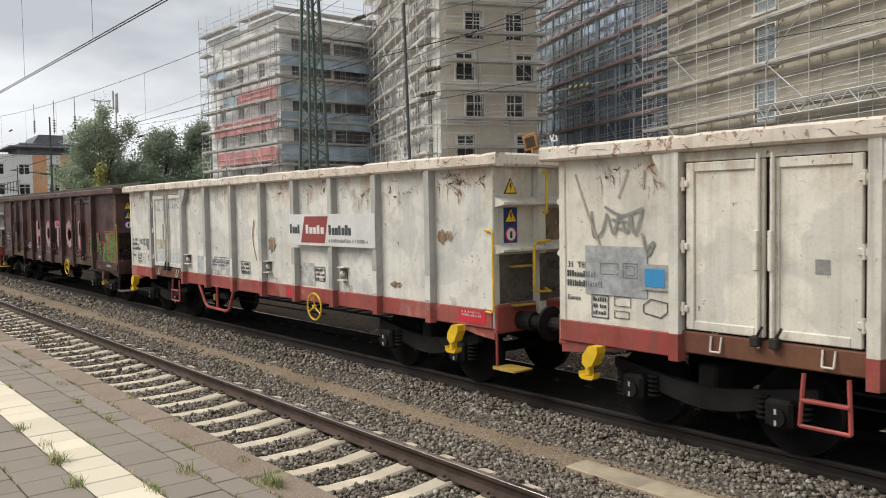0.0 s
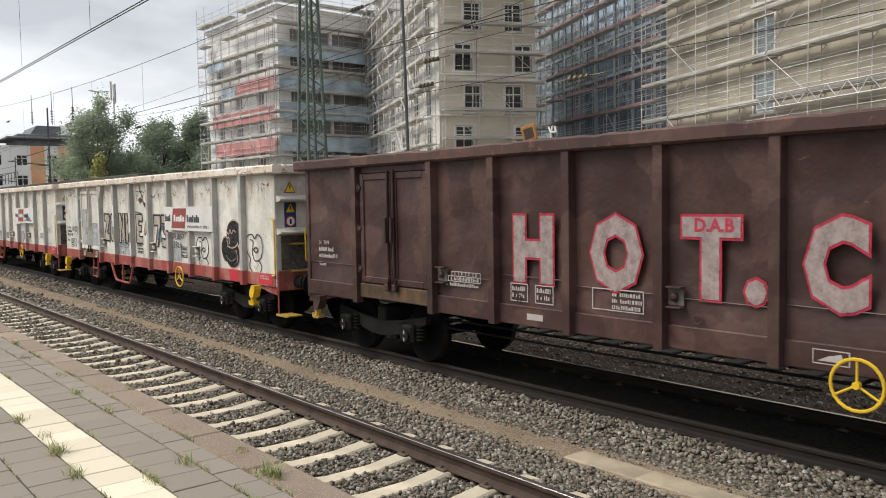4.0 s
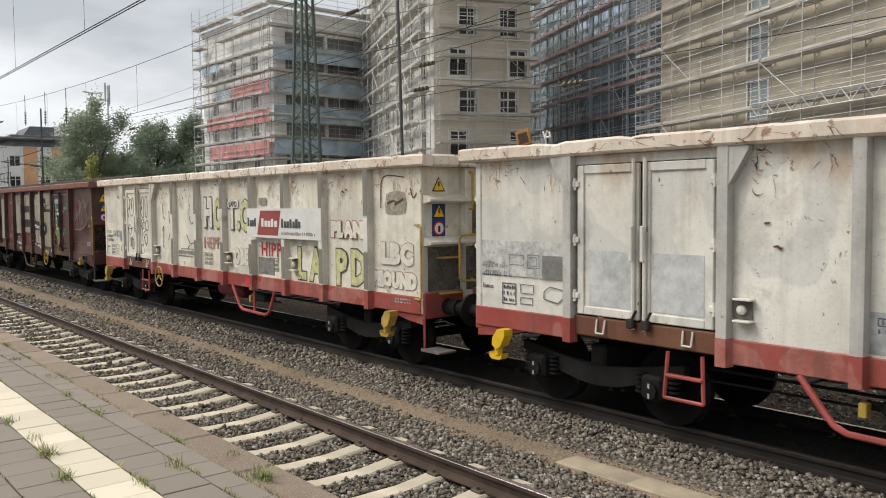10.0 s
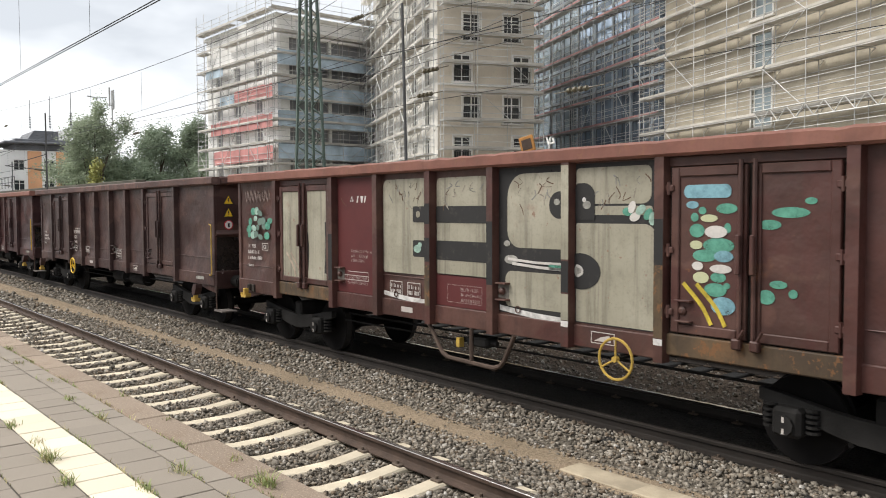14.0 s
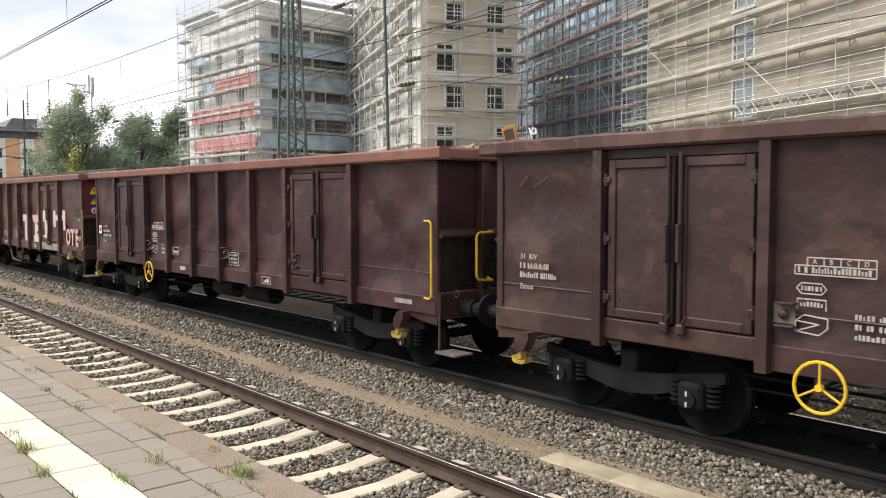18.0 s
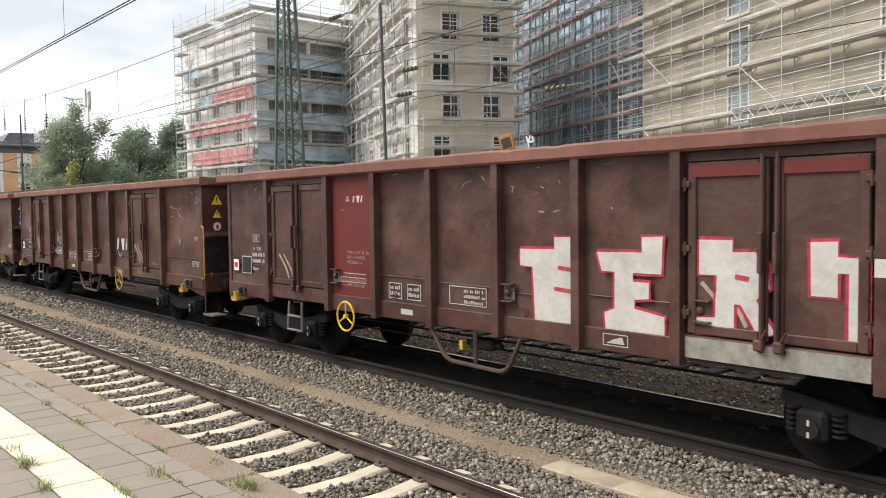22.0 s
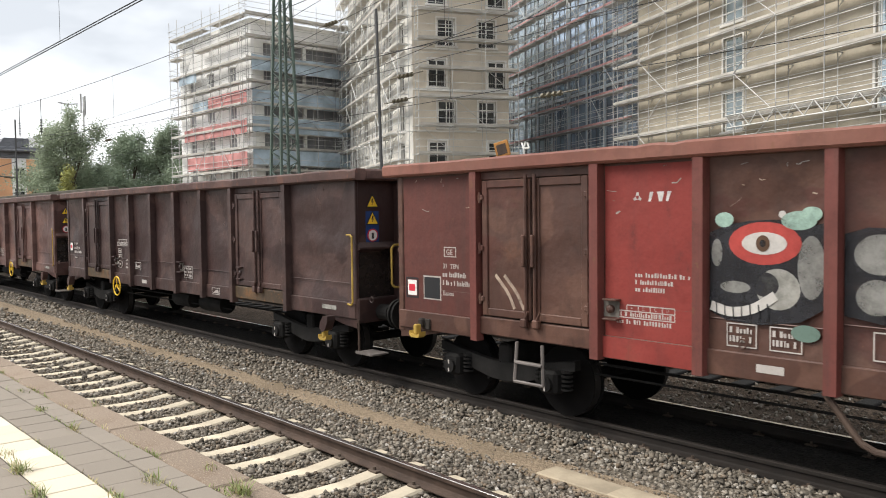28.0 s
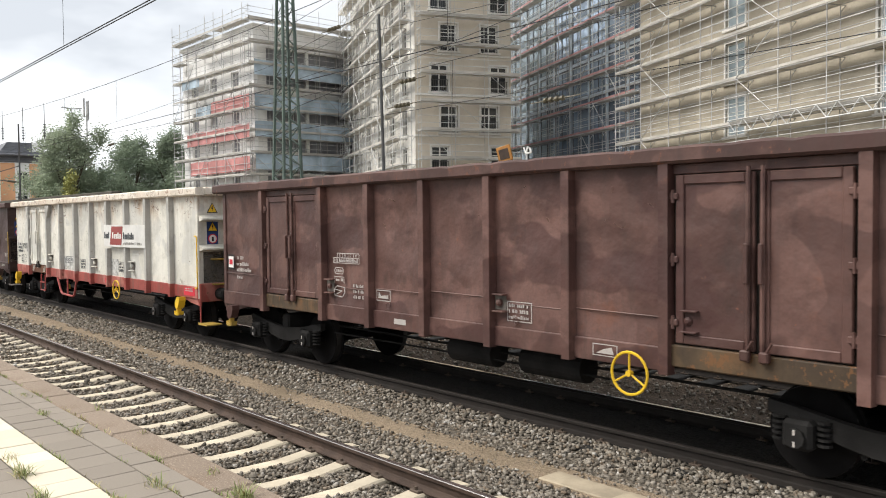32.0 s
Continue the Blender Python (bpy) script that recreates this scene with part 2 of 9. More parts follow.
def kerb_material():
    """Reddish kerb stone with coarse grain, lichen and dark stains."""
    m = Nodes("kerb_stone", 0.92, 0.0, 0.2)
    v = m.space()
    col = m.mix(m.random(), (0.222, 0.174, 0.134), (0.298, 0.236, 0.183))
    col = m.mix(m.mul(m.ramp(m.noise(v, 2.4, 6, 0.65), 0.45, 0.7), 0.6), col, (0.17, 0.115, 0.08))
    col = m.mix(m.mul(m.ramp(m.noise(v, 5.0, 5, 0.6), 0.55, 0.7), 0.5), col, (0.26, 0.19, 0.14))
    fine = m.noise(v, 55, 4, 0.7)
    col = m.mix(m.mul(m.ramp(fine, 0.52, 0.66), 0.7), col, (0.40, 0.33, 0.26))
    col = m.mix(m.mul(m.ramp(m.noise(v, 80, 3, 0.6), 0.55, 0.7), 0.6), col, (0.09, 0.07, 0.05))
    m.bump(fine, 0.7, 0.008)
    return m.color(col)


M["kerb"] = kerb_material()
M["plat_face"] = plain("platform_face", (0.075, 0.065, 0.055), 0.95, vary=0.4, scale=5, bump=0.5)
M["sleeper"] = plain("concrete_sleeper", (0.58, 0.505, 0.385), 0.9, vary=0.25, scale=9, bump=0.3)
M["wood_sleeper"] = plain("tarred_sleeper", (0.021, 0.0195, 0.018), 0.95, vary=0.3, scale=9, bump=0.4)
M["rail_web"] = plain("rusty_rail", (0.075, 0.05, 0.038), 0.75, 0.2, vary=0.35, scale=14, bump=0.3)
# darker rail copy, with the shade at the train in its colour
M["shaded_rail"] = plain("shaded_rail", (0.022, 0.017, 0.014), 0.8, 0.1, vary=0.3, scale=14, bump=0.2)
M["rail_head"] = plain("worn_rail_head", (0.50, 0.47, 0.45), 0.22, 0.95, vary=0.15, scale=20, bump=0.05)
M["bright_head"] = plain("polished_rail_head", (0.80, 0.78, 0.75), 0.10, 0.95, vary=0.06, scale=20, bump=0.0)
# head of the train's near rail, the train's shadow painted on it
M["shaded_head"] = plain("shaded_rail_head", (0.035, 0.028, 0.024), 0.7, 0.2, vary=0.2, scale=20, bump=0.05)
M["clip"] = plain("rail_clip", (0.12, 0.09, 0.07), 0.8, 0.3)
M["weed"] = plain("weed_leaf", (0.31, 0.36, 0.14), 0.8, vary=0.4, scale=20, bump=0)
M["dry_weed"] = plain("dry_weed", (0.46, 0.40, 0.21), 0.85, vary=0.4, scale=20, bump=0)
M["leaf"] = plain("tree_leaf", (0.41, 0.47, 0.34), 0.95, vary=0.3, scale=0.5, bump=0, spec=0.1)
M["leaf_dark"] = plain("dark_tree_leaf", (0.32, 0.385, 0.28), 0.95, vary=0.3, scale=0.5, bump=0, spec=0.1)
def leafy(mat):
    """Lets half the light pass through the leaves."""
    n, l = mat.node_tree.nodes, mat.node_tree.links
    tr, mx = n.new("ShaderNodeBsdfTranslucent"), n.new("ShaderNodeMixShader")
    src = n["Principled BSDF"].inputs["Base Color"].links[0].from_socket
    l.new(src, tr.inputs["Color"])
    l.new(n["Principled BSDF"].outputs[0], mx.inputs[1])
    l.new(tr.outputs[0], mx.inputs[2])
    l.new(mx.outputs[0], n["Material Output"].inputs["Surface"])
    return mat


leafy(M["leaf"])
leafy(M["leaf_dark"])
M["leaf_yellow"] = plain("yellow_green_leaf", (0.40, 0.40, 0.15), 0.95, vary=0.4, scale=1.2, bump=0)
M["bark"] = plain("bark", (0.10, 0.08, 0.06), 0.95, vary=0.3, scale=6, bump=0.6)
# end wall films: grime mixed with shade put into the colour
M["end_soot_shade"] = flat_paint("end_soot_shade", (0.12, 0.11, 0.097), 0.5, (0.20, 0.18, 0.15), 0.6)
M["end_grime_shade"] = flat_paint("end_grime_shade", (0.020, 0.014, 0.012), 0.5, (0.034, 0.022, 0.018), 0.35)
M["orange_rail"] = plain("faded_orange_paint", (0.52, 0.25, 0.055), 0.6, vary=0.3, scale=18, bump=0.08, grime=(0.16, 0.08, 0.04))
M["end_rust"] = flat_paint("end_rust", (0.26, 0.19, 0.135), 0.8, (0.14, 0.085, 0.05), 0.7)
M["running_gear"] = plain("grimy_running_gear", (0.019, 0.018, 0.0174), 0.8, 0.0, vary=0.5, scale=8, bump=0.3, spec=0.15)
M["wheel"] = plain("wheel_steel", (0.012, 0.011, 0.011), 0.95, 0.0, vary=0.4, scale=8, spec=0.1)
M["wheel_tread"] = plain("wheel_tread", (0.04, 0.036, 0.034), 0.6, 0.5, vary=0.2)
M["yellow"] = plain("yellow_paint", (0.72, 0.46, 0.02), 0.5, vary=0.18, scale=18, bump=0.08, grime=(0.3, 0.2, 0.05))
M["old_yellow"] = plain("dirty_yellow_paint", (0.43, 0.285, 0.055), 0.6, vary=0.3, scale=18, bump=0.08, grime=(0.12, 0.08, 0.05))
M["red_step"] = plain("red_step_paint", (0.34, 0.07, 0.06), 0.55, vary=0.3, scale=12)
M["grey_step"] = plain("grey_step_paint", (0.16, 0.14, 0.13), 0.6, vary=0.3, scale=12)
M["white_mark"] = flat_paint("white_lettering", (0.44, 0.405, 0.38), 0.75, (0.17, 0.125, 0.11))
M["dark_mark"] = flat_paint("dark_lettering", (0.07, 0.075, 0.08), 0.5, (0.3, 0.3, 0.28))
M["yellow_sign"] = flat_paint("yellow_sign", (0.80, 0.50, 0.03), 0.15)
M["blue_sign"] = flat_paint("blue_sign", (0.02, 0.05, 0.17), 0.2)
M["blue_card"] = flat_paint("blue_card", (0.05, 0.28, 0.55), 0.2)
M["sign_white"] = flat_paint("white_sign_ground", (0.74, 0.72, 0.69), 0.15)
M["red_sign"] = flat_paint("red_sign", (0.55, 0.03, 0.05), 0.2)
M["black"] = flat_paint("black_sign", (0.02, 0.02, 0.022), 0.2)
M["steel_tube"] = plain("galvanised_tube", (0.60, 0.60, 0.585), 0.6, 0.2, vary=0.3, scale=3, bump=0.05)
M["dull_tube"] = plain("weathered_tube", (0.56, 0.555, 0.54), 0.65, 0.2, vary=0.4, scale=3, bump=0.05)
M["deck"] = plain("scaffold_deck", (0.54, 0.51, 0.46), 0.8, vary=0.3, scale=2, bump=0.1)
M["deck_red"] = plain("red_scaffold_deck", (0.60, 0.33, 0.31), 0.8, vary=0.3, scale=2, bump=0.1)
M["mast_green"] = plain("mast_green_paint", (0.10, 0.135, 0.115), 0.7, 0.1, vary=0.3, scale=5)
M["pole_dark"] = plain("dark_pole", (0.085, 0.085, 0.085), 0.7, vary=0.3, scale=5)
M["wire"] = plain("copper_wire", (0.03, 0.03, 0.03), 0.6, 0.5, vary=0.1, scale=3, bump=0)
M["insulator"] = plain("brown_insulator", (0.12, 0.10, 0.06), 0.35, vary=0.2)
M["plaster_beige"] = plain("beige_plaster", (0.44, 0.395, 0.315), 0.92, vary=0.26, scale=1.2, bump=0.15)
M["plaster_grey"] = plain("grey_render", (0.63, 0.565, 0.47), 0.92, vary=0.16, scale=1.2, bump=0.15)
M["plaster_side"] = plain("pale_base_render", (0.72, 0.70, 0.65), 0.92, vary=0.2, scale=1.0, bump=0.2)
M["blue_wall"] = plain("dark_blue_cladding", (0.56, 0.64, 0.70), 0.6, vary=0.3, scale=1.0, bump=0.1)
M["plaster_white"] = plain("white_base_coat", (0.90, 0.89, 0.87), 0.92, vary=0.12, scale=0.8, bump=0.15)
M["concrete"] = plain("raw_concrete", (0.86, 0.845, 0.80), 0.92, vary=0.2, scale=1.5, bump=0.2)
M["sill_band"] = plain("pale_sill_band", (0.74, 0.72, 0.68), 0.9, vary=0.15, scale=2)
M["frame_white"] = plain("white_window_frame", (0.78, 0.77, 0.74), 0.5, vary=0.06, scale=4, bump=0.03)
M["frame_grey"] = plain("grey_window_frame", (0.34, 0.32, 0.30), 0.6, vary=0.15, scale=4, bump=0.03)
M["net_blue"] = plain("blue_grey_net", (0.42, 0.51, 0.58), 0.9, vary=0.3, scale=3, bump=0.3)
M["net_red"] = plain("faded_red_net", (0.54, 0.25, 0.235), 0.9, vary=0.3, scale=3, bump=0.3)
# near-black for solid boxes that imitate the darkness of unlit rooms
M["dark_room"] = plain("unlit_room_dark", (0.05, 0.048, 0.045), 0.95, vary=0.3, scale=1, bump=0)
M["open_storey"] = plain("open_storey_interior", (0.36, 0.33, 0.31), 0.95, vary=0.4, scale=1, bump=0)
M["roof_dark"] = plain("dark_roof", (0.16, 0.165, 0.18), 0.7, vary=0.2, scale=2)
M["orange_wall"] = plain("orange_render", (0.74, 0.40, 0.22), 0.9, vary=0.15, scale=1)
M["orange_box"] = plain("orange_machine_paint", (0.42, 0.19, 0.045), 0.7, vary=0.3, scale=6)
M["brick_brown"] = plain("brown_retaining_wall", (0.085, 0.078, 0.062), 0.95, vary=0.35, scale=2, bump=0.5)
M["dark_gap"] = plain("gap_shade_and_grime", (0.03, 0.024, 0.02), 0.9, vary=0.3, scale=6)
M["pocket_shade"] = plain("shaded_pocket", (0.17, 0.15, 0.13), 0.9, vary=0.4, scale=9)


def glass_material(name, tint, rough=0.05):
    m = Nodes(name, rough, 0.0, 0.8)
    v = m.space()
    return m.color(m.mix(m.ramp(m.noise(v, 0.4, 3), 0.35, 0.65), shade(tint, 0.6), tint))


M["pane"] = glass_material("window_pane", (0.03, 0.035, 0.04))
# pane colour lightened to hold the haze of distance
M["pane_dull"] = glass_material("hazed_window_pane", (0.22, 0.22, 0.23), 0.35)
M["pane_blue"] = glass_material("blue_glazing", (0.56, 0.67, 0.73), 0.15)
# reflected sky is painted into these panes as pale blue
M["pane_sky"] = glass_material("sky_reflection_glazing", (0.66, 0.80, 0.96), 0.12)
for name, coat in (("pane_sky", 0.6), ("pane_blue", 0.5)):
    M[name].node_tree.nodes["Principled BSDF"].inputs["Metallic"].default_value = coat


# ---- mesh helpers ----
BOX = [(0, 3, 2, 1), (4, 5, 6, 7), (0, 1, 5, 4), (1, 2, 6, 5), (2, 3, 7, 6), (3, 0, 4, 7)]


class Geo:
    """Vertices and faces that become one mesh."""

    def __init__(self):
        self.v, self.f = [], []

    def box(self, x0, x1, y0, y1, z0, z1):
        n = len(self.v)
        self.v += [(x0, y0, z0), (x1, y0, z0), (x1, y1, z0), (x0, y1, z0), (x0, y0, z1), (x1, y0, z1), (x1, y1, z1), (x0, y1, z1)]
        self.f += [tuple(n + i for i in q) for q in BOX]
        return self

    def cbox(self, x0, x1, y0, y1, z0, z1, b=0.008):
        """A box with chamfered edges."""
        n = len(self.v)
        b = min(b, (x1 - x0) * 0.4, (y1 - y0) * 0.4, (z1 - z0) * 0.4)
        lo, hi, idx = (x0, y0, z0), (x1, y1, z1), {}
        for c in itertools.product((0, 1), repeat=3):
            for ax in range(3):
                p = [(hi[k] if c[k] else lo[k]) if k == ax else (hi[k] - b if c[k] else lo[k] + b) for k in range(3)]
                idx[c, ax] = n + len(idx)
                self.v.append(tuple(p))
        for ax in range(3):
            u, w = (ax + 1) % 3, (ax + 2) % 3
            for s in (0, 1):
                def key(a, b2):
                    c = [0, 0, 0]
                    c[ax], c[u], c[w] = s, a, b2
                    return tuple(c)
                q = [idx[key(0, 0), ax], idx[key(1, 0), ax], idx[key(1, 1), ax], idx[key(0, 1), ax]]
                self.f.append(tuple(q if s else q[::-1]))
                for s2 in (0, 1):
                    def key2(t):
                        c = [0, 0, 0]
                        c[ax], c[u], c[w] = s, s2, t
                        return tuple(c)
                    q = [idx[key2(0), ax], idx[key2(1), ax], idx[key2(1), u], idx[key2(0), u]]
                    self.f.append(tuple(q[::-1] if s == s2 else q))
        for c in itertools.product((0, 1), repeat=3):
            q = [idx[c, 0], idx[c, 1], idx[c, 2]]
            self.f.append(tuple(q if sum(c) % 2 else q[::-1]))
        return self

    def tube(self, p, q, r, sides=6, r2=None):
        p, q = Vector(p), Vector(q)
        d = (q - p).normalized()
        a = d.orthogonal().normalized()
        b = d.cross(a)
        n = len(self.v)
        for e, rr in ((p, r), (q, r if r2 is None else r2)):
            for i in range(sides):
                t = 2 * math.pi * i / sides
                self.v.append(tuple(e + rr * (math.cos(t) * a + math.sin(t) * b)))
        self.f += [(n + i, n + (i + 1) % sides, n + sides + (i + 1) % sides, n + sides + i) for i in range(sides)]
        self.f += [tuple(n + sides - 1 - i for i in range(sides)), tuple(n + sides + i for i in range(sides))]
        return self

    def path(self, pts, r, sides=6):
        for p, q in zip(pts, pts[1:]):
            self.tube(p, q, r, sides)
        return self

    def ring(self, c, radius, r, axis="y", n=20, sides=6):
        m = len(self.v)
        for i in range(n):
            t = 2 * math.pi * i / n
            for k in range(sides):
                u = 2 * math.pi * k / sides
                q, d = radius + r * math.cos(u), r * math.sin(u)
                a, b = q * math.cos(t), q * math.sin(t)
                self.v.append((c[0] + a, c[1] + d, c[2] + b) if axis == "y" else (c[0] + d, c[1] + a, c[2] + b))
        for i in range(n):
            for k in range(sides):
                i2, k2 = (i + 1) % n, (k + 1) % sides
                self.f.append((m + i * sides + k, m + i2 * sides + k, m + i2 * sides + k2, m + i * sides + k2))
        return self

    def prism(self, outline, axis, lo, hi):
        """An outline in the plane square to an axis, drawn out from lo to hi along it."""
        n, k = len(self.v), len(outline)
        for s in (lo, hi):
            for a, b in outline:
                self.v.append((s, a, b) if axis == "x" else ((a, s, b) if axis == "y" else (a, b, s)))
        self.f.append(tuple(n + i for i in range(k)))
        self.f.append(tuple(n + 2 * k - 1 - i for i in range(k)))
        self.f += [(n + i, n + k + i, n + k + (i + 1) % k, n + (i + 1) % k) for i in range(k)]
        return self

    def hexa(self, eight):
        n = len(self.v)
        self.v += [tuple(p) for p in eight]
        self.f += [tuple(n + i for i in q) for q in BOX]
        return self

    def quad(self, a, b, c, d):
        n = len(self.v)
        self.v += [tuple(a), tuple(b), tuple(c), tuple(d)]
        self.f.append((n, n + 1, n + 2, n + 3))
        return self

    def mesh(self, name, material, tidy=True):
        me = bpy.data.meshes.new(name)
        me.from_pydata(self.v, [], self.f)
        me.materials.append(material)
        if tidy:
            bm = bmesh.new()
            bm.from_mesh(me)
            bmesh.ops.recalc_face_normals(bm, faces=bm.faces)
            bm.to_mesh(me)
            bm.free()
        return me


def part(name, geo, material, parent, label="", at=None, tidy=True):
    """Links a mesh as ONE object under a thing or under a part."""
    me = geo if isinstance(geo, bpy.types.Mesh) else geo.mesh(name, material, tidy)
    ob = new(name, me)
    ob.parent = parent
    if at is not None:
        ob.matrix_basis = at
    if label:
        tagged(ob, label)
    return ob


def thing(name, label, category, at=None, group="", kind=""):
    ob = new(name)
    ob.empty_display_size = 0.2
    if at is not None:
        ob.matrix_basis = at
    return tagged(ob, label, category, group, kind)


def solo(name, geo, material, label, category, group="", kind="", at=None, tidy=True):
    ob = new(name, geo.mesh(name, material, tidy))
    if at is not None:
        ob.matrix_basis = at
    return tagged(ob, label, category, group, kind)

# ---- ground, tracks, platform ----
RAIL_N, RAIL_F, RAIL_B = 4.466, 8.90, 13.5      # track centre lines
Z_F = -0.05                                     # rail level of the train's track
EDGE = 2.69                                     # platform edge

g = Geo()
for x0, x1 in ((-2500, -400), (-400, -60), (-60, 60), (60, 400), (400, 2500)):
    for y0, y1 in ((-2500, -300), (-300, 0), (0, 40), (40, 300), (300, 2500)):
        g.quad((x0, y0, -0.55), (x1, y0, -0.55), (x1, y1, -0.55), (x0, y1, -0.55))
solo("ground", g, M["earth"], "dark bare earth ground reaching the horizon", "ground", kind="structure")


def bed(name, outline, material, label, x0=-220.0, x1=60.0):
    return solo(name, Geo().prism(outline, "x", x0, x1), material, label, "track bed", kind="structure")


bed("ballast_bed", [(EDGE - 0.3, -0.6), (EDGE - 0.3, -0.225), (5.75, -0.225), (6.25, -0.31), (6.52, -0.315), (6.52, -0.6)], M["ballast_bed"], "grey crushed stone track bed between platform and path")
bed("cess_path", [(6.52, -0.6), (6.52, -0.30), (6.8, -0.282), (7.14, -0.30), (7.14, -0.6)], M["dirt_path"], "trodden sandy strip between the two tracks")
bed("ballast_bed_2", [(7.14, -0.6), (7.14, -0.31), (7.55, -0.24), (8.02, -0.215), (8.02, -0.6)], M["ballast_bed"], "grey crushed stone shoulder beside the train's track")
bed("ballast_bed_3", [(8.02, -0.6), (8.02, -0.212), (9.78, -0.212), (9.78, -0.6)], M["oily_shaded_bed"], "oily crushed stone under the train, its shade painted in")
bed("ballast_bed_5", [(9.78, -0.6), (9.78, -0.215), (10.6, -0.24), (11.4, -0.36), (11.4, -0.6)], M["leaf_litter"], "brown leaf litter and stones beyond the train")
bed("ballast_bed_4", [(11.4, -0.6), (11.4, -0.36), (12.0, -0.27), (15.2, -0.27), (16.0, -0.5), (16.0, -0.6)], M["leaf_litter"], "brownish crushed stone of the third track")

# flush concrete cover slabs in the path
ob = thing("cable_duct", "sandy concrete cable duct covers in the path", "cable duct", kind="structure")
slab = Geo().cbox(-0.492, 0.492, 6.60, 6.94, -0.33, -0.277, 0.01).mesh("duct_cover", M["concrete_slab"])
for i in range(9):
    part("duct_cover", slab, None, ob, at=pose(-5.55 + i * 1.0, 0, 0.004 * (i % 3), 0, 0, 0.4 * ((i * 7) % 3 - 1)))


def rail_meshes(x0, x1):
    pts = [(-0.075, -0.172), (0.075, -0.172), (0.075, -0.16), (0.018, -0.14), (0.009, -0.12), (0.009, -0.055), (0.036, -0.04), (0.036, -0.006),
           (-0.036, -0.006), (-0.036, -0.04), (-0.009, -0.055), (-0.009, -0.12), (-0.018, -0.14), (-0.075, -0.16)]
    head = [(-0.034, -0.006), (-0.030, 0.0), (0.030, 0.0), (0.034, -0.006)]
    return (Geo().prism(pts, "x", x0, x1).mesh("rail", M["rail_web"]), Geo().prism(head, "x", x0, x1).mesh("running_surface", M["rail_head"]))


web, head = rail_meshes(-220, 60)
dark_web = web.copy()
dark_web.materials[0] = M["shaded_rail"]
shaded_head = head.copy()
shaded_head.materials[0] = M["shaded_head"]
bright_head = head.copy()
bright_head.materials[0] = M["bright_head"]


def sleeper_mesh(material, concrete=True):
    g = Geo()
    if not concrete:
        return g.cbox(-0.13, 0.13, -1.3, 1.3, -0.30, -0.172, 0.015).mesh("sleeper", material)
    prof = [(-1.30, -0.215), (-0.95, -0.172), (-0.62, -0.172), (-0.50, -0.185), (-0.25, -0.212), (0.25, -0.212), (0.50, -0.185), (0.62, -0.172), (0.95, -0.172), (1.30, -0.215)]
    rows = []
    for y, z in prof:
        rows.append([(-0.15, y, -0.34), (-0.115, y, z - 0.02), (-0.095, y, z), (0.095, y, z), (0.115, y, z - 0.02), (0.15, y, -0.34)])
    for r in rows:
        g.v += r
    for i in range(len(rows) - 1):
        for k in range(5):
            a = i * 6 + k
            g.f.append((a, a + 1, a + 7, a + 6))
    g.f.append(tuple(range(6)))
    g.f.append(tuple(range(6 * len(rows) - 1, 6 * len(rows) - 7, -1)))
    return g.mesh("sleeper", material)


def clip_mesh():
    g = Geo()
    for y in (-0.75, 0.75):
        for s in (-1, 1):
            g.cbox(-0.07, 0.07, y + s * 0.10 - 0.035, y + s * 0.10 + 0.035, -0.172, -0.145, 0.008)
            g.tube((0, y + s * 0.10, -0.15), (0, y + s * 0.10, -0.115), 0.018, 6)
    return g.mesh("rail_fastening", M["clip"])


def track(name, yc, z, pitch, x_ref, lo, hi, sleepers, label):
    t = thing(name, label, "railway track", pose(0, yc, z), kind="structure")
    for y in (-0.75, 0.75):
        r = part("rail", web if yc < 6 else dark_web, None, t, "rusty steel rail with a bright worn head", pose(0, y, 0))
        part("running_surface", head if yc < 6 else (shaded_head if y < 0 and yc < 10 else bright_head), None, r)
    if sleepers:
        sm, cm = sleeper_mesh(sleepers, sleepers is M["sleeper"]), clip_mesh()
        for i in range(lo, hi):
            part("sleeper", sm, None, t, at=pose(x_ref + pitch * i, 0, 0))
            if -25 < x_ref + pitch * i < 6:
                part("rail_fastening", cm, None, t, at=pose(x_ref + pitch * i, 0, 0))
    return t


SLEEPER_X, SLEEPER_P = -14.88, 0.6605
track("railway_track", RAIL_N, 0, SLEEPER_P, SLEEPER_X, -48, 60, M["sleeper"], "empty track of pale concrete sleepers and rusty rails")
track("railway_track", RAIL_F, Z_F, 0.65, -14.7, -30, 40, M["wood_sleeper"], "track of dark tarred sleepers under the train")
track("railway_track", RAIL_B, Z_F, 0.65, -14.5, -30, 40, M["wood_sleeper"], "far track of dark sleepers beyond the train")


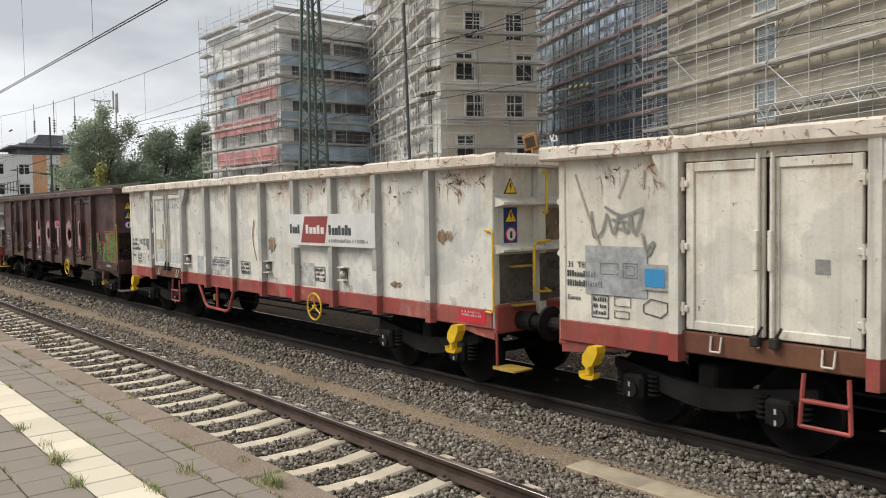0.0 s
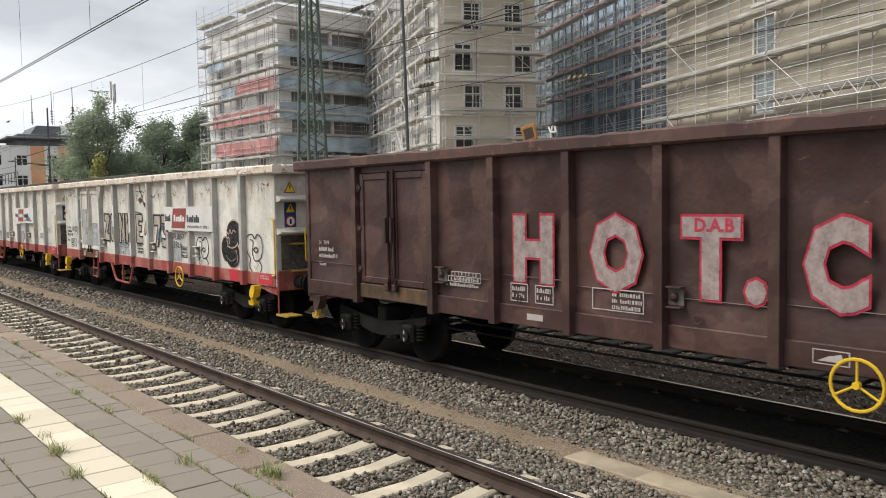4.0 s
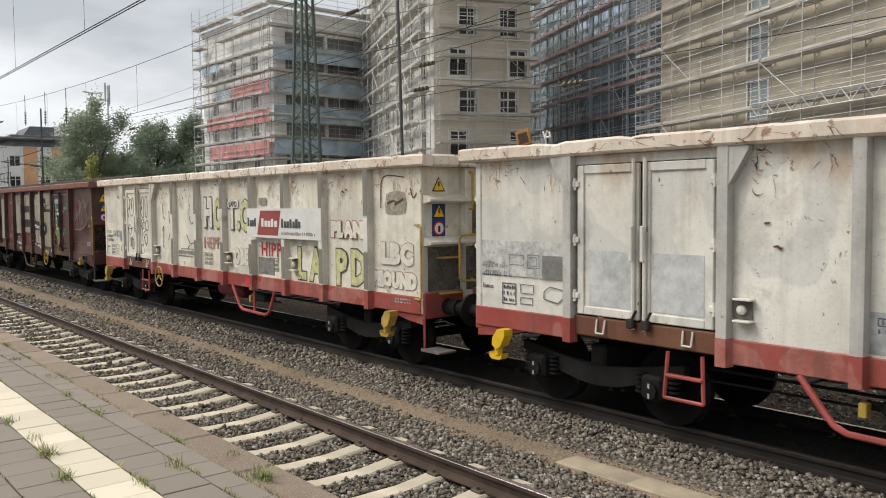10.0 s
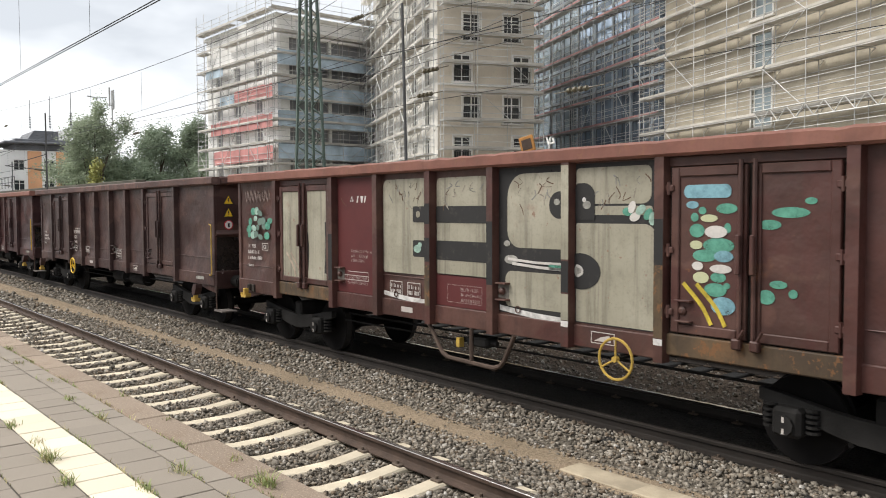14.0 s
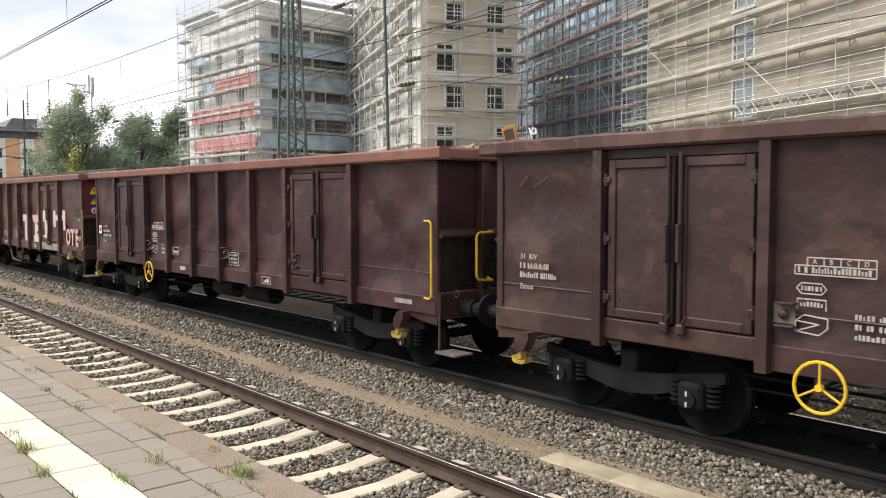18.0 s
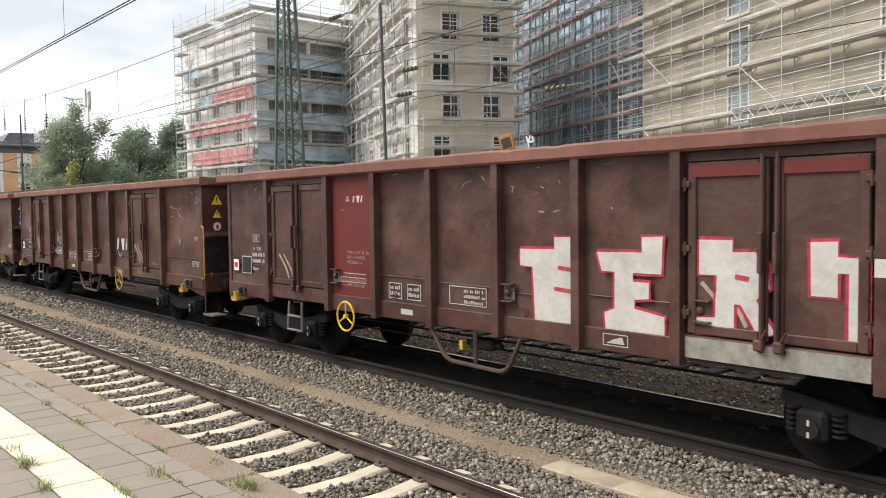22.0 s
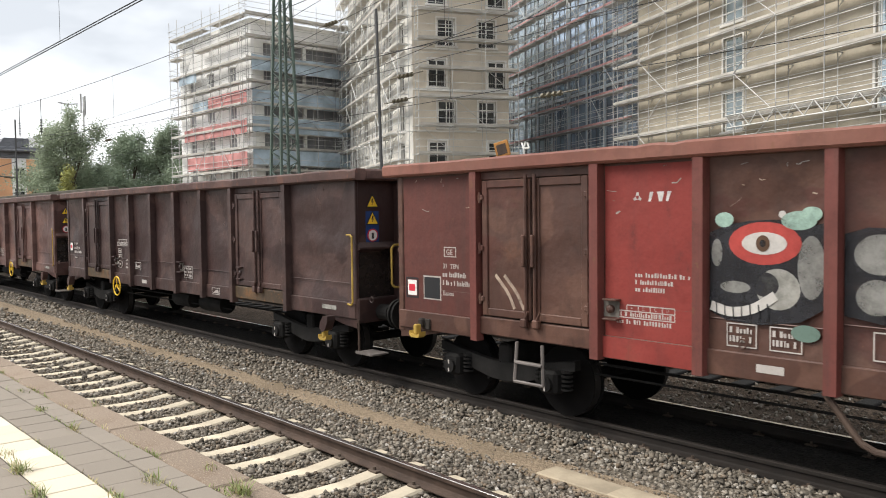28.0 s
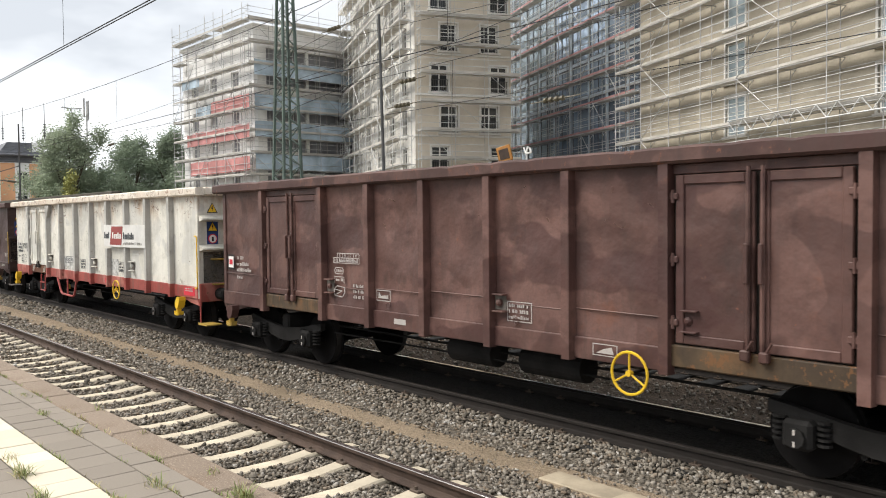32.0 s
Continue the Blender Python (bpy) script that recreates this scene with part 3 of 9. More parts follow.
def stones(name, label, areas, seed):
    """Loose crushed stone, each piece a small jagged block."""
    rng = np.random.default_rng(seed)
    base = np.array(list(itertools.product((-1, 1), repeat=3))) * 0.72
    tri = np.array([(0, 1, 3), (0, 3, 2), (4, 6, 7), (4, 7, 5), (0, 4, 5), (0, 5, 1), (2, 3, 7), (2, 7, 6), (0, 2, 6), (0, 6, 4), (1, 5, 7), (1, 7, 3)])
    allv = []
    for x0, x1, y0, y1, per, size, level in areas:
        n = int((x1 - x0) * (y1 - y0) * per)
        x, y = rng.uniform(x0, x1, n), rng.uniform(y0, y1, n)
        off = np.abs((x - SLEEPER_X) / SLEEPER_P - np.round((x - SLEEPER_X) / SLEEPER_P)) * SLEEPER_P
        rail = np.minimum(np.abs(y - RAIL_N - 0.75), np.abs(y - RAIL_N + 0.75))
        keep = ~((off < 0.122) & (np.abs(y - RAIL_N) < 1.31)) & (rail > 0.085)
        x, y = x[keep], y[keep]
        n = len(x)
        r = size * rng.uniform(0.65, 1.25, n) * np.where(rng.random(n) < 0.07, 1.35, 1.0)
        z = level(y) + rng.uniform(-0.35, 0.75, n) * r
        v = base[None] * (1 + rng.uniform(-0.62, 0.30, (n, 8, 3)))
        v = v * np.stack([rng.uniform(0.8, 1.35, n), rng.uniform(0.75, 1.2, n), rng.uniform(0.55, 0.95, n)], 1)[:, None]
        a = rng.uniform(0, 2 * np.pi, n)
        c, s = np.cos(a), np.sin(a)
        tilt = rng.uniform(-1.0, 1.0, n)
        ct, st = np.cos(tilt), np.sin(tilt)
        vx, vy, vz = v[..., 0], v[..., 1] * ct[:, None] - v[..., 2] * st[:, None], v[..., 1] * st[:, None] + v[..., 2] * ct[:, None]
        px = vx * c[:, None] - vy * s[:, None]
        py = vx * s[:, None] + vy * c[:, None]
        allv.append(np.stack([px * r[:, None] + x[:, None], py * r[:, None] + y[:, None], vz * r[:, None] + z[:, None]], 2))
    v = np.concatenate(allv)
    n = len(v)
    faces = (tri[None] + 8 * np.arange(n)[:, None, None]).reshape(-1, 3)
    me = bpy.data.meshes.new(name)
    me.vertices.add(n * 8)
    me.vertices.foreach_set("co", v.reshape(-1))
    me.loops.add(len(faces) * 3)
    me.loops.foreach_set("vertex_index", faces.reshape(-1).astype(np.int32))
    me.polygons.add(len(faces))
    me.polygons.foreach_set("loop_start", np.arange(0, len(faces) * 3, 3, dtype=np.int32))
    me.update(calc_edges=True)
    me.materials.append(M["ballast"])
    return tagged(new(name, me), label, "ballast", kind="stuff")


near_level = lambda y: np.where(y < 5.75, -0.216, np.where(y < 6.25, -0.216 - (y - 5.75) * 0.19, -0.312))
far_level = lambda y: np.where(y < 7.55, -0.31 + (y - 7.22) * 0.21, -0.225)
stones("ballast_stones", "loose grey crushed stones between sleepers and beside the rails", [
    (-13.0, 0.5, 3.75, 5.75, 520, 0.025, near_level), (-13.0, 0.5, 5.75, 6.56, 560, 0.026, near_level),
    (-24.0, -13.0, 3.9, 6.6, 220, 0.031, near_level), (-46.0, -24.0, 4.0, 6.6, 50, 0.05, near_level),
    (-13.0, -6.1, 6.5, 6.66, 260, 0.020, lambda y: y * 0 - 0.292), (-13.0, -6.1, 7.0, 7.14, 260, 0.020, lambda y: y * 0 - 0.292), (-24.0, -13.0, 6.5, 6.72, 120, 0.026, lambda y: y * 0 - 0.29), (-24.0, -13.0, 6.98, 7.2, 120, 0.026, lambda y: y * 0 - 0.29), (-13.0, -6.1, 6.5, 7.15, 50, 0.013, lambda y: y * 0 - 0.288), (-9.0, -6.1, 6.5, 6.7, 60, 0.018, lambda y: y * 0 - 0.29), (-6.0, 1.5, 6.95, 7.15, 120, 0.018, lambda y: y * 0 - 0.29)], 5)
stones("ballast_stones", "loose grey crushed stones on the shoulder beside the train's track", [
    (-13.0, 2.5, 7.08, 8.04, 560, 0.028, far_level), (-26.0, -13.0, 7.15, 8.08, 220, 0.033, far_level), (-60.0, -26.0, 7.2, 8.05, 60, 0.05, far_level),
    (-16.0, 6.0, 9.9, 12.6, 45, 0.03, lambda y: np.where(y < 10.6, -0.225, -0.27))], 6)

# platform
plat = thing("platform", "station platform of grey pavers with a white guide strip", "platform", kind="structure")
part("platform_body", Geo().cbox(-160, 45, -9.0, EDGE - 0.30, -0.55, 0.722, 0.01), M["plat_face"], plat)
part("joint_bed", Geo().box(-16.4, -1.8, 0.17, 2.385, 0.722, 0.7515), M["joint_sand"], plat, "dark sandy joints between the pavers")
part("platform_wall", Geo().cbox(-160, 45, EDGE - 0.30, EDGE - 0.06, -0.55, 0.60, 0.01), M["plat_face"], plat, "stained concrete platform wall")
for x0, x1 in ((-160, -16.42), (-1.78, 45)):
    part("far_paving", Geo().box(x0, x1, -9.0, 1.50, 0.722, 0.758), M["laid_grey"], plat)
    part("far_guide_strip", Geo().box(x0, x1, 1.52, 1.85, 0.722, 0.76), M["laid_white"], plat)
    part("far_edge_paving", Geo().box(x0, x1, 1.87, 2.385, 0.722, 0.758), M["laid_grey"], plat)
part("far_paving", Geo().box(-16.42, -1.78, -9.0, 0.165, 0.722, 0.758), M["laid_grey"], plat)
T = 0.308


def paver(w, d, mat):
    return Geo().cbox(0.0042, w - 0.0042, 0.005, d - 0.005, -0.03, 0.0, 0.004).mesh("paver", mat)


rng = random.Random(4)
for y, d, mat, shift in ((0.17, 0.336, "paver", 0.5), (0.51, 0.336, "paver", 0), (0.85, 0.336, "paver", 0.5), (1.188, 0.332, "paver", 0),
                         (1.522, 0.332, "paver_white", 0), (1.857, 0.332, "paver", 0.35), (2.192, 0.20, "paver", 0.85)):
    me = paver(T, d, M[mat])
    for i in range(46):
        x = -5.39 + (i - 35 + shift) * T
        part("paver", me, None, plat, at=pose(x, y, 0.76 + rng.uniform(-0.003, 0.003), rng.uniform(-0.3, 0.3), rng.uniform(-0.3, 0.3), 0))
kerb = Geo().cbox(0.006, 0.994, 0.0, 0.29, -0.16, 0.0, 0.018).mesh("kerb_stone", M["kerb"])
for i in range(70):
    part("kerb_stone", kerb, None, plat, at=pose(-46.05 + i, EDGE - 0.29, 0.762 + rng.uniform(-0.003, 0.003), 0, 0, rng.uniform(-0.1, 0.1)))


def weed(x, y, z, h, n, seed, dry=0.3, spread=1.0):
    """A tuft of thin upright blades in a joint."""
    r = random.Random(seed)
    t = thing("weed", "small green weed growing from a joint in the platform", "weed", pose(x, y, z), "weeds on the platform")
    for name, mat, k in (("leaf_tuft", "weed", int(1.5 * n * (1 - dry))), ("dry_tuft", "dry_weed", max(4, int(1.6 * n * dry)))):
        g = Geo()
        for _ in range(k):
            a, l = r.uniform(0, 6.3), h * r.uniform(0.25, 1.0)
            lean = r.uniform(0.1, 1.3) * spread
            bx, by = r.gauss(0, 0.055 * spread), r.gauss(0, 0.025)
            d = Vector((math.cos(a) * lean, math.sin(a) * lean, 1)).normalized()
            s = Vector((-math.sin(a), math.cos(a), 0)) * r.uniform(0.0015, 0.004)
            p = Vector((bx, by, 0))
            m1 = p + d * l * 0.6
            e = m1 + Vector((d.x * 1.5, d.y * 1.5, d.z * 0.7)) * l * 0.4
            g.quad(p - s, p + s, m1 + s, m1 - s)
            g.quad(m1 - s, m1 + s, e + s * 0.2, e - s * 0.2)
        tagged(part(name, g, M[mat], t, tidy=False), kind="stuff")
    return t


for i, (x, y, h, n) in enumerate([(-4.83, 2.48, 0.16, 60), (-6.35, 1.53, 0.15, 55), (-5.73, 1.48, 0.1, 40), (-7.55, 1.53, 0.1, 30), (-6.85, 1.57, 0.11, 16), (-8.27, 2.18, 0.06, 40), (-7.31, 2.2, 0.13, 14), (-5.45, 2.14, 0.17, 18), (-5.26, 1.84, 0.09, 25), (-8.06, 2.63, 0.15, 12), (-5.46, 2.56, 0.1, 14), (-10.61, 2.25, 0.07, 18), (-9.3, 2.28, 0.06, 14), (-6.9, 2.62, 0.07, 10), (-11.8, 2.4, 0.1, 14)]):
    weed(x, y, 0.758, h * 0.8, int(n * 1.3), i, 0.5 if n < 20 else 0.3)



def joint_sprouts():
    """Low sprouts that fill stretches of the paver joints."""
    r = random.Random(77)
    for mat, clumps in (("weed", 90), ("dry_weed", 70)):
        g = Geo()
        for _ in range(clumps):
            cx = -16.2 + 14.2 * r.random() ** 0.8
            cy = r.choice((1.188, 1.521, 1.856, 1.856, 2.191, 2.191, EDGE - 0.292, EDGE - 0.292))
            for _ in range(r.randrange(5, 26)):
                p = Vector((cx + r.gauss(0, 0.09), cy + r.gauss(0, 0.008), 0.752))
                a, l = r.uniform(0, 6.3), r.uniform(0.012, 0.05)
                d = Vector((math.cos(a) * 0.7, math.sin(a) * 0.7, 1)).normalized() * l
                s = Vector((-math.sin(a), math.cos(a), 0)) * r.uniform(0.002, 0.005)
                g.quad(p - s, p + s, p + d + s * 0.4, p + d - s * 0.4)
        tagged(part("joint_sprouts", g, M[mat], plat, "low sprouts in the paver joints", tidy=False), kind="stuff")


joint_sprouts()

# ---- background: buildings, scaffolding, masts, trees ----
def frame_of(origin, u):
    """Local axes of a facade: x along u, y into the house, z up."""
    u = Vector((u[0], u[1], 0)).normalized()
    n = Vector((-u.y, u.x, 0))
    m = Matrix.Identity(4)
    m.col[0][:3], m.col[1][:3], m.col[3][:3] = u, n, origin
    return m


def wall_with_openings(length, height, holes, depth=0.35, z0=0.0):
    """A wall from x 0 to length with its face at y 0, pierced by holes (x0, x1, z0, z1)."""
    xs = sorted({0.0, length, *[h[0] for h in holes], *[h[1] for h in holes]})
    zs = sorted({z0, height, *[h[2] for h in holes], *[h[3] for h in holes]})
    solid = lambda i, k: 0 <= i < len(xs) - 1 and 0 <= k < len(zs) - 1 and not any(
        h[0] - 1e-6 <= xs[i] and xs[i + 1] <= h[1] + 1e-6 and h[2] - 1e-6 <= zs[k] and zs[k + 1] <= h[3] + 1e-6 for h in holes)
    g = Geo()
    for i in range(len(xs) - 1):
        for k in range(len(zs) - 1):
            if not solid(i, k):
                continue
            a, b, c, d = xs[i], xs[i + 1], zs[k], zs[k + 1]
            g.quad((a, 0, c), (b, 0, c), (b, 0, d), (a, 0, d))
            g.quad((a, depth, c), (a, depth, d), (b, depth, d), (b, depth, c))
            if not solid(i - 1, k):
                g.quad((a, 0, c), (a, 0, d), (a, depth, d), (a, depth, c))
            if not solid(i + 1, k):
                g.quad((b, 0, c), (b, depth, c), (b, depth, d), (b, 0, d))
            if not solid(i, k - 1):
                g.quad((a, 0, c), (a, depth, c), (b, depth, c), (b, 0, c))
            if not solid(i, k + 1):
                g.quad((a, 0, d), (b, 0, d), (b, depth, d), (a, depth, d))
    return g


def window(house, x0, x1, z0, z1, mats=("frame_white", "pane"), surround=0.0, bars=1, trans=True, rail=False, depth=0.12):
    """A framed window in an opening: casing, mullions and panes; optionally a guard rail before it."""
    f, w = 0.10, x1 - x0
    g = Geo()
    for y in (depth, depth + 0.08):
        g.v += [(x0, y, z0), (x1, y, z0), (x1, y, z1), (x0, y, z1), (x0 + f, y, z0 + f), (x1 - f, y, z0 + f), (x1 - f, y, z1 - f), (x0 + f, y, z1 - f)]
    for i in range(4):
        j = (i + 1) % 4
        g.f += [(i, j, 4 + j, 4 + i), (8 + i, 12 + i, 12 + j, 8 + j), (i, 8 + i, 8 + j, j), (4 + i, 4 + j, 12 + j, 12 + i)]
    win = part("window", g, M[mats[0]], house)
    for i in range(bars):
        c = x0 + w * (i + 1) / (bars + 1)
        part("mullion", Geo().box(c - 0.045, c + 0.045, depth - 0.01, depth + 0.07, z0 + f, z1 - f), M[mats[0]], win, tidy=False)
    if trans:
        zt = z0 + (z1 - z0) * 0.68
        part("transom", Geo().box(x0 + f, x1 - f, depth - 0.005, depth + 0.065, zt - 0.03, zt + 0.03), M[mats[0]], win, tidy=False)
    part("pane", Geo().box(x0 + f * 0.5, x1 - f * 0.5, depth + 0.03, depth + 0.05, z0 + f * 0.5, z1 - f * 0.5), M[mats[1]], win)
    if surround:
        s = Geo()
        s.cbox(x0 - surround, x0, -0.05, 0.06, z0 - surround, z1 + surround).cbox(x1, x1 + surround, -0.05, 0.06, z0 - surround, z1 + surround)
        s.cbox(x0, x1, -0.05, 0.06, z1, z1 + surround)
        part("surround", s, M["sill_band"], win)
        part("sill", Geo().cbox(x0 - surround - 0.08, x1 + surround + 0.08, -0.14, 0.06, z0 - surround - 0.02, z0), M["sill_band"], win)
    if rail:
        r = Geo()
        for k in range(9):
            xx = x0 + 0.06 + (w - 0.12) * k / 8
            r.box(xx - 0.012, xx + 0.012, 0.0, 0.024, z0 + 0.05, z0 + 0.85)
        r.box(x0, x1, -0.01, 0.034, z0 + 0.85, z0 + 0.89).box(x0, x1, -0.01, 0.034, z0 + 0.03, z0 + 0.06)
        tagged(part("guard_rail", r, M["pole_dark"], win), kind="stuff")
    return win


def scaffold(origin, u, length, lifts, lift, label, bay=2.5, width=0.8, gap=0.3, deck="deck", tube="steel_tube", z0=0.0, top=1.1, toe=None, nets=(), braces=True, seed=0, r=0.026, inner=False, brace_at=None):
    """Tube scaffold in front of a facade: standards, ledgers, guard rails, decks, ladders' braces and nets."""
    t = thing("scaffolding", label, "scaffolding", frame_of(origin, u), "scaffolding on the buildings")
    rr = random.Random(seed)
    n = max(1, round(length / bay))
    H = z0 + lifts * lift
    ya, yb = -gap - width, -gap
    board = Geo().box(0.02, length / n - 0.02, ya + 0.04, yb - 0.04, -0.02, 0.035).mesh("deck", M["deck"])
    for i in range(n + 1):
        x = length * i / n
        for y in (ya, yb):
            part("standard", Geo().tube((x, y, z0 - 1), (x, y, H + (top + rr.uniform(-0.2, 0.9) if y == ya else -0.3)), r, 5), M[tube], t, tidy=False)
    for k in range(lifts + 1):
        z = z0 + k * lift
        g = Geo()
        for y in (ya, yb):
            g.tube((-0.3, y, z - 0.05), (length + 0.3, y, z - 0.05), r, 5)
        for i in range(n + 1):
            x = length * i / n
            g.tube((x, ya, z - 0.05), (x, yb, z - 0.05), r, 4)
        for h in (0.5, 1.0) if lift < 2.4 else (0.45, 0.95, 1.5):
            g.tube((-0.3, ya, z + h), (length + 0.3, ya, z + h), r * 0.85, 5)
            for y0 in (0.0, length):
                g.tube((y0, ya, z + h), (y0, yb, z + h), r * 0.85, 4)
            if inner:
                g.tube((0.0, yb, z + h + 0.35), (length, yb, z + h + 0.35), r * 0.8, 5)
        if inner:
            for i in range(n + 1):
                x = length * i / n
                g.tube((x, yb, z - 0.06), (x + 0.02, yb + 0.30, z - 0.06), r, 4).tube((x, yb, z - 0.42), (x + 0.02, yb + 0.28, z - 0.08), r * 0.8, 4)
        part("ledger", g, M[tube], t, tidy=False)
        for i in range(n):
            if rr.random() > 0.06:
                part("deck", board, None, t, at=pose(length * i / n, 0, z + rr.uniform(-0.012, 0.012)))
        part("toe_board", Geo().box(0, length, ya - 0.03, ya, z + 0.02, z + 0.16), M[deck], t, tidy=False)
        if braces and k < lifts:
            for i in range(k % 3 if brace_at is None else brace_at, n, 3):
                a0, a1 = length * i / n, length * (i + 1) / n
                if (i + k) % 2:
                    a0, a1 = a1, a0
                part("brace", Geo().tube((a0, ya - 0.05, z), (a1, ya - 0.05, z + lift), r * 0.85, 5), M[tube], t, tidy=False)
    for name, lo, hi, k, mat, h in nets:
        cols = max(2, int((hi - lo) / 0.9))
        g = Geo()
        z = z0 + k * lift
        row = []
        for i in range(cols + 1):
            x = lo + (hi - lo) * i / cols
            row.append((x, ya + 0.05 + rr.uniform(0, 0.08), z + rr.uniform(-0.06, 0.03), z + h + rr.uniform(-0.08, 0.05)))
        for p, q in zip(row, row[1:]):
            g.hexa([(p[0], p[1], p[2]), (q[0], q[1], q[2]), (q[0], q[1] + 0.02, q[2]), (p[0], p[1] + 0.02, p[2]), (p[0], p[1], p[3]), (q[0], q[1], q[3]), (q[0], q[1] + 0.02, q[3]), (p[0], p[1] + 0.02, p[3])])
        part(name, g, M[mat], t, tidy=False)
    return t


E1, E2 = Vector((-0.914, 0.407, 0)), Vector((0.407, 0.914, 0))

# left block: white base coat towards the tracks, open storeys towards the street
LC = Vector((-68.4, 36.9, 0))
HL = 20.4
block = thing("apartment_block", "six-storey shell under construction with pale walls", "building", frame_of(LC + Vector((-15.5, 0, 0)), (1, 0)))
holes = [(x, x + 1.5, z, z + 1.9) for z in (2.7, 5.75, 8.8, 11.85, 14.9) for x in (2.2, 6.4, 11.0)]
part("wall", wall_with_openings(15.5, HL, holes), M["plaster_white"], block, "pale base-coated wall")
part("roof_slab", Geo().cbox(-0.2, 15.7, -0.2, 24, HL, HL + 0.35, 0.03), M["concrete"], block)
part("core", Geo().box(0.6, 14.9, 0.6, 23, 0, HL - 0.05), M["open_storey"], block)
for h in holes:
    window(block, *h, mats=("frame_white", "pane_dull"))
wing = thing("apartment_block", "open concrete storeys with dark windows and parapets", "building", frame_of(LC + Vector((0.02, 0.37, 0)), (0, 1)))
holes = []
for z in (2.75, 5.8, 8.85, 11.9, 14.95, 17.5):
    holes += [(x, x + 4.3, z, z + (1.45 if z < 17 else 1.2)) for x in (0.9, 5.5, 10.1, 14.7)]
part("wall", wall_with_openings(22, HL - 1.5, holes), M["concrete"], wing, "bare concrete wall")
part("attic", wall_with_openings(22, HL, [], z0=HL - 1.5), M["plaster_white"], wing, "set-back white attic storey")
for h in holes:
    window(wing, *h, mats=("frame_grey", "pane_dull"), bars=3, trans=False, depth=0.2)
scaffold(LC + Vector((-15.5, 0, 0)), (1, 0), 15.5, 10, 2.02, "grey tube scaffolding with red nets on the pale block", deck="deck", z0=0.75, r=0.03, seed=2, tube="dull_tube", bay=1.9,
         nets=[("net", 3.6, 16.4, 6.45 / 2.02, "net_red", 1.3), ("net", 3.0, 16.4, 9.45 / 2.02, "net_red", 1.25), ("net", 8.6, 16.4, 12.1 / 2.02, "net_red", 1.3), ("net", 5.2, 8.4, 12.2 / 2.02, "net_blue", 1.0), ("net", 2.0, 6.0, 15.3 / 2.02, "net_blue", 0.9)])
scaffold(LC + Vector((0.05, -1.1, 0)), (0, 1), 22.5, 10, 2.02, "grey tube scaffolding with blue nets on the open storeys", z0=0.75, r=0.026, seed=3, tube="dull_tube",
         nets=[("net", 0.6, 22.0, (z - 0.75) / 2.02, "net_blue", 1.4) for z in (4.25, 7.3, 10.3, 12.75, 15.9)])

# middle block: grey render with tall white windows
MC = Vector((-45.6, 37.4, 0))
HM = 27.0
mid = thing("apartment_block", "grey rendered apartment house with white windows", "building", frame_of(MC, E2))
holes, wins = [], []
for k in range(8):
    z = 2.94 + 2.95 * k
    for x in ((1.88, 5.0) if k % 2 == 0 else (1.17, 5.76)):
        holes.append((x, x + 1.34, z, z + 1.98))
part("wall", wall_with_openings(7.4, HM, holes), M["plaster_grey"], mid, "grey rendered wall")
for h in holes:
    window(mid, *h, surround=0.12, rail=True)
for k in range(8):
    part("cornice", Geo().cbox(-0.05, 7.4, -0.09, 0.02, 2.62 + 2.95 * k, 2.76 + 2.95 * k, 0.02), M["sill_band"], mid)
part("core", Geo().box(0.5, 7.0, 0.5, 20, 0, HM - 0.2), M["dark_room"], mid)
side = thing("apartment_block", "grey rendered side of the apartment house", "building", frame_of(MC + E1 * 24, -E1))
holes = [(x, x + 1.34, 2.94 + 2.95 * k, 4.92 + 2.95 * k) for k in range(8) for x in (3.0, 7.5, 12.0, 16.5, 20.5)]
part("wall", wall_with_openings(23.98, HM, holes), M["plaster_side"], side)
for h in holes:
    window(side, *h, surround=0.12, trans=False)
scaffold(MC + E1 * 24.5, -E1, 24.5, 13, 2.05, "dense grey tube scaffolding on the side of the apartment house", z0=0.4, r=0.033, seed=4, inner=True)
scaffold(MC + E2 * 0.1, E2, 7.6, 13, 2.03, "light tube scaffolding before the windowed front", z0=0.80, r=0.024, seed=5, gap=0.35)

# long rear block: blue glazing, red-tube scaffold
PB = Vector((-24.5, 44.3, 0))
BC = PB + E1 * 11.3
rear = thing("apartment_block", "blue-glazed recessed front of the long block", "building", frame_of(BC + E1 * 34 + E2 * 1.6, -E1))
holes = [(x, x + 2.9, 0.6 + 3.05 * k, 3.4 + 3.05 * k) for k in range(8) for x in (1.0, 4.2, 7.4, 10.6, 13.8, 17.0, 20.6, 23.8, 27.0, 30.2)]
part("wall", wall_with_openings(34.0, 27, holes), M["blue_wall"], rear, "dark blue-grey cladding")
for h in holes:
    window(rear, *h, mats=("roof_dark", "pane_sky" if h[0] > 16.5 else "pane_blue"), bars=1, trans=False, depth=0.05)
red_scaffold = scaffold(BC + E1 * 34 + E2 * 1.2, -E1, 33.6, 12, 2.2, "red-decked tube scaffolding before the blue glazing", deck="deck_red", z0=0.6, r=0.03, seed=6, bay=2.1, inner=True)
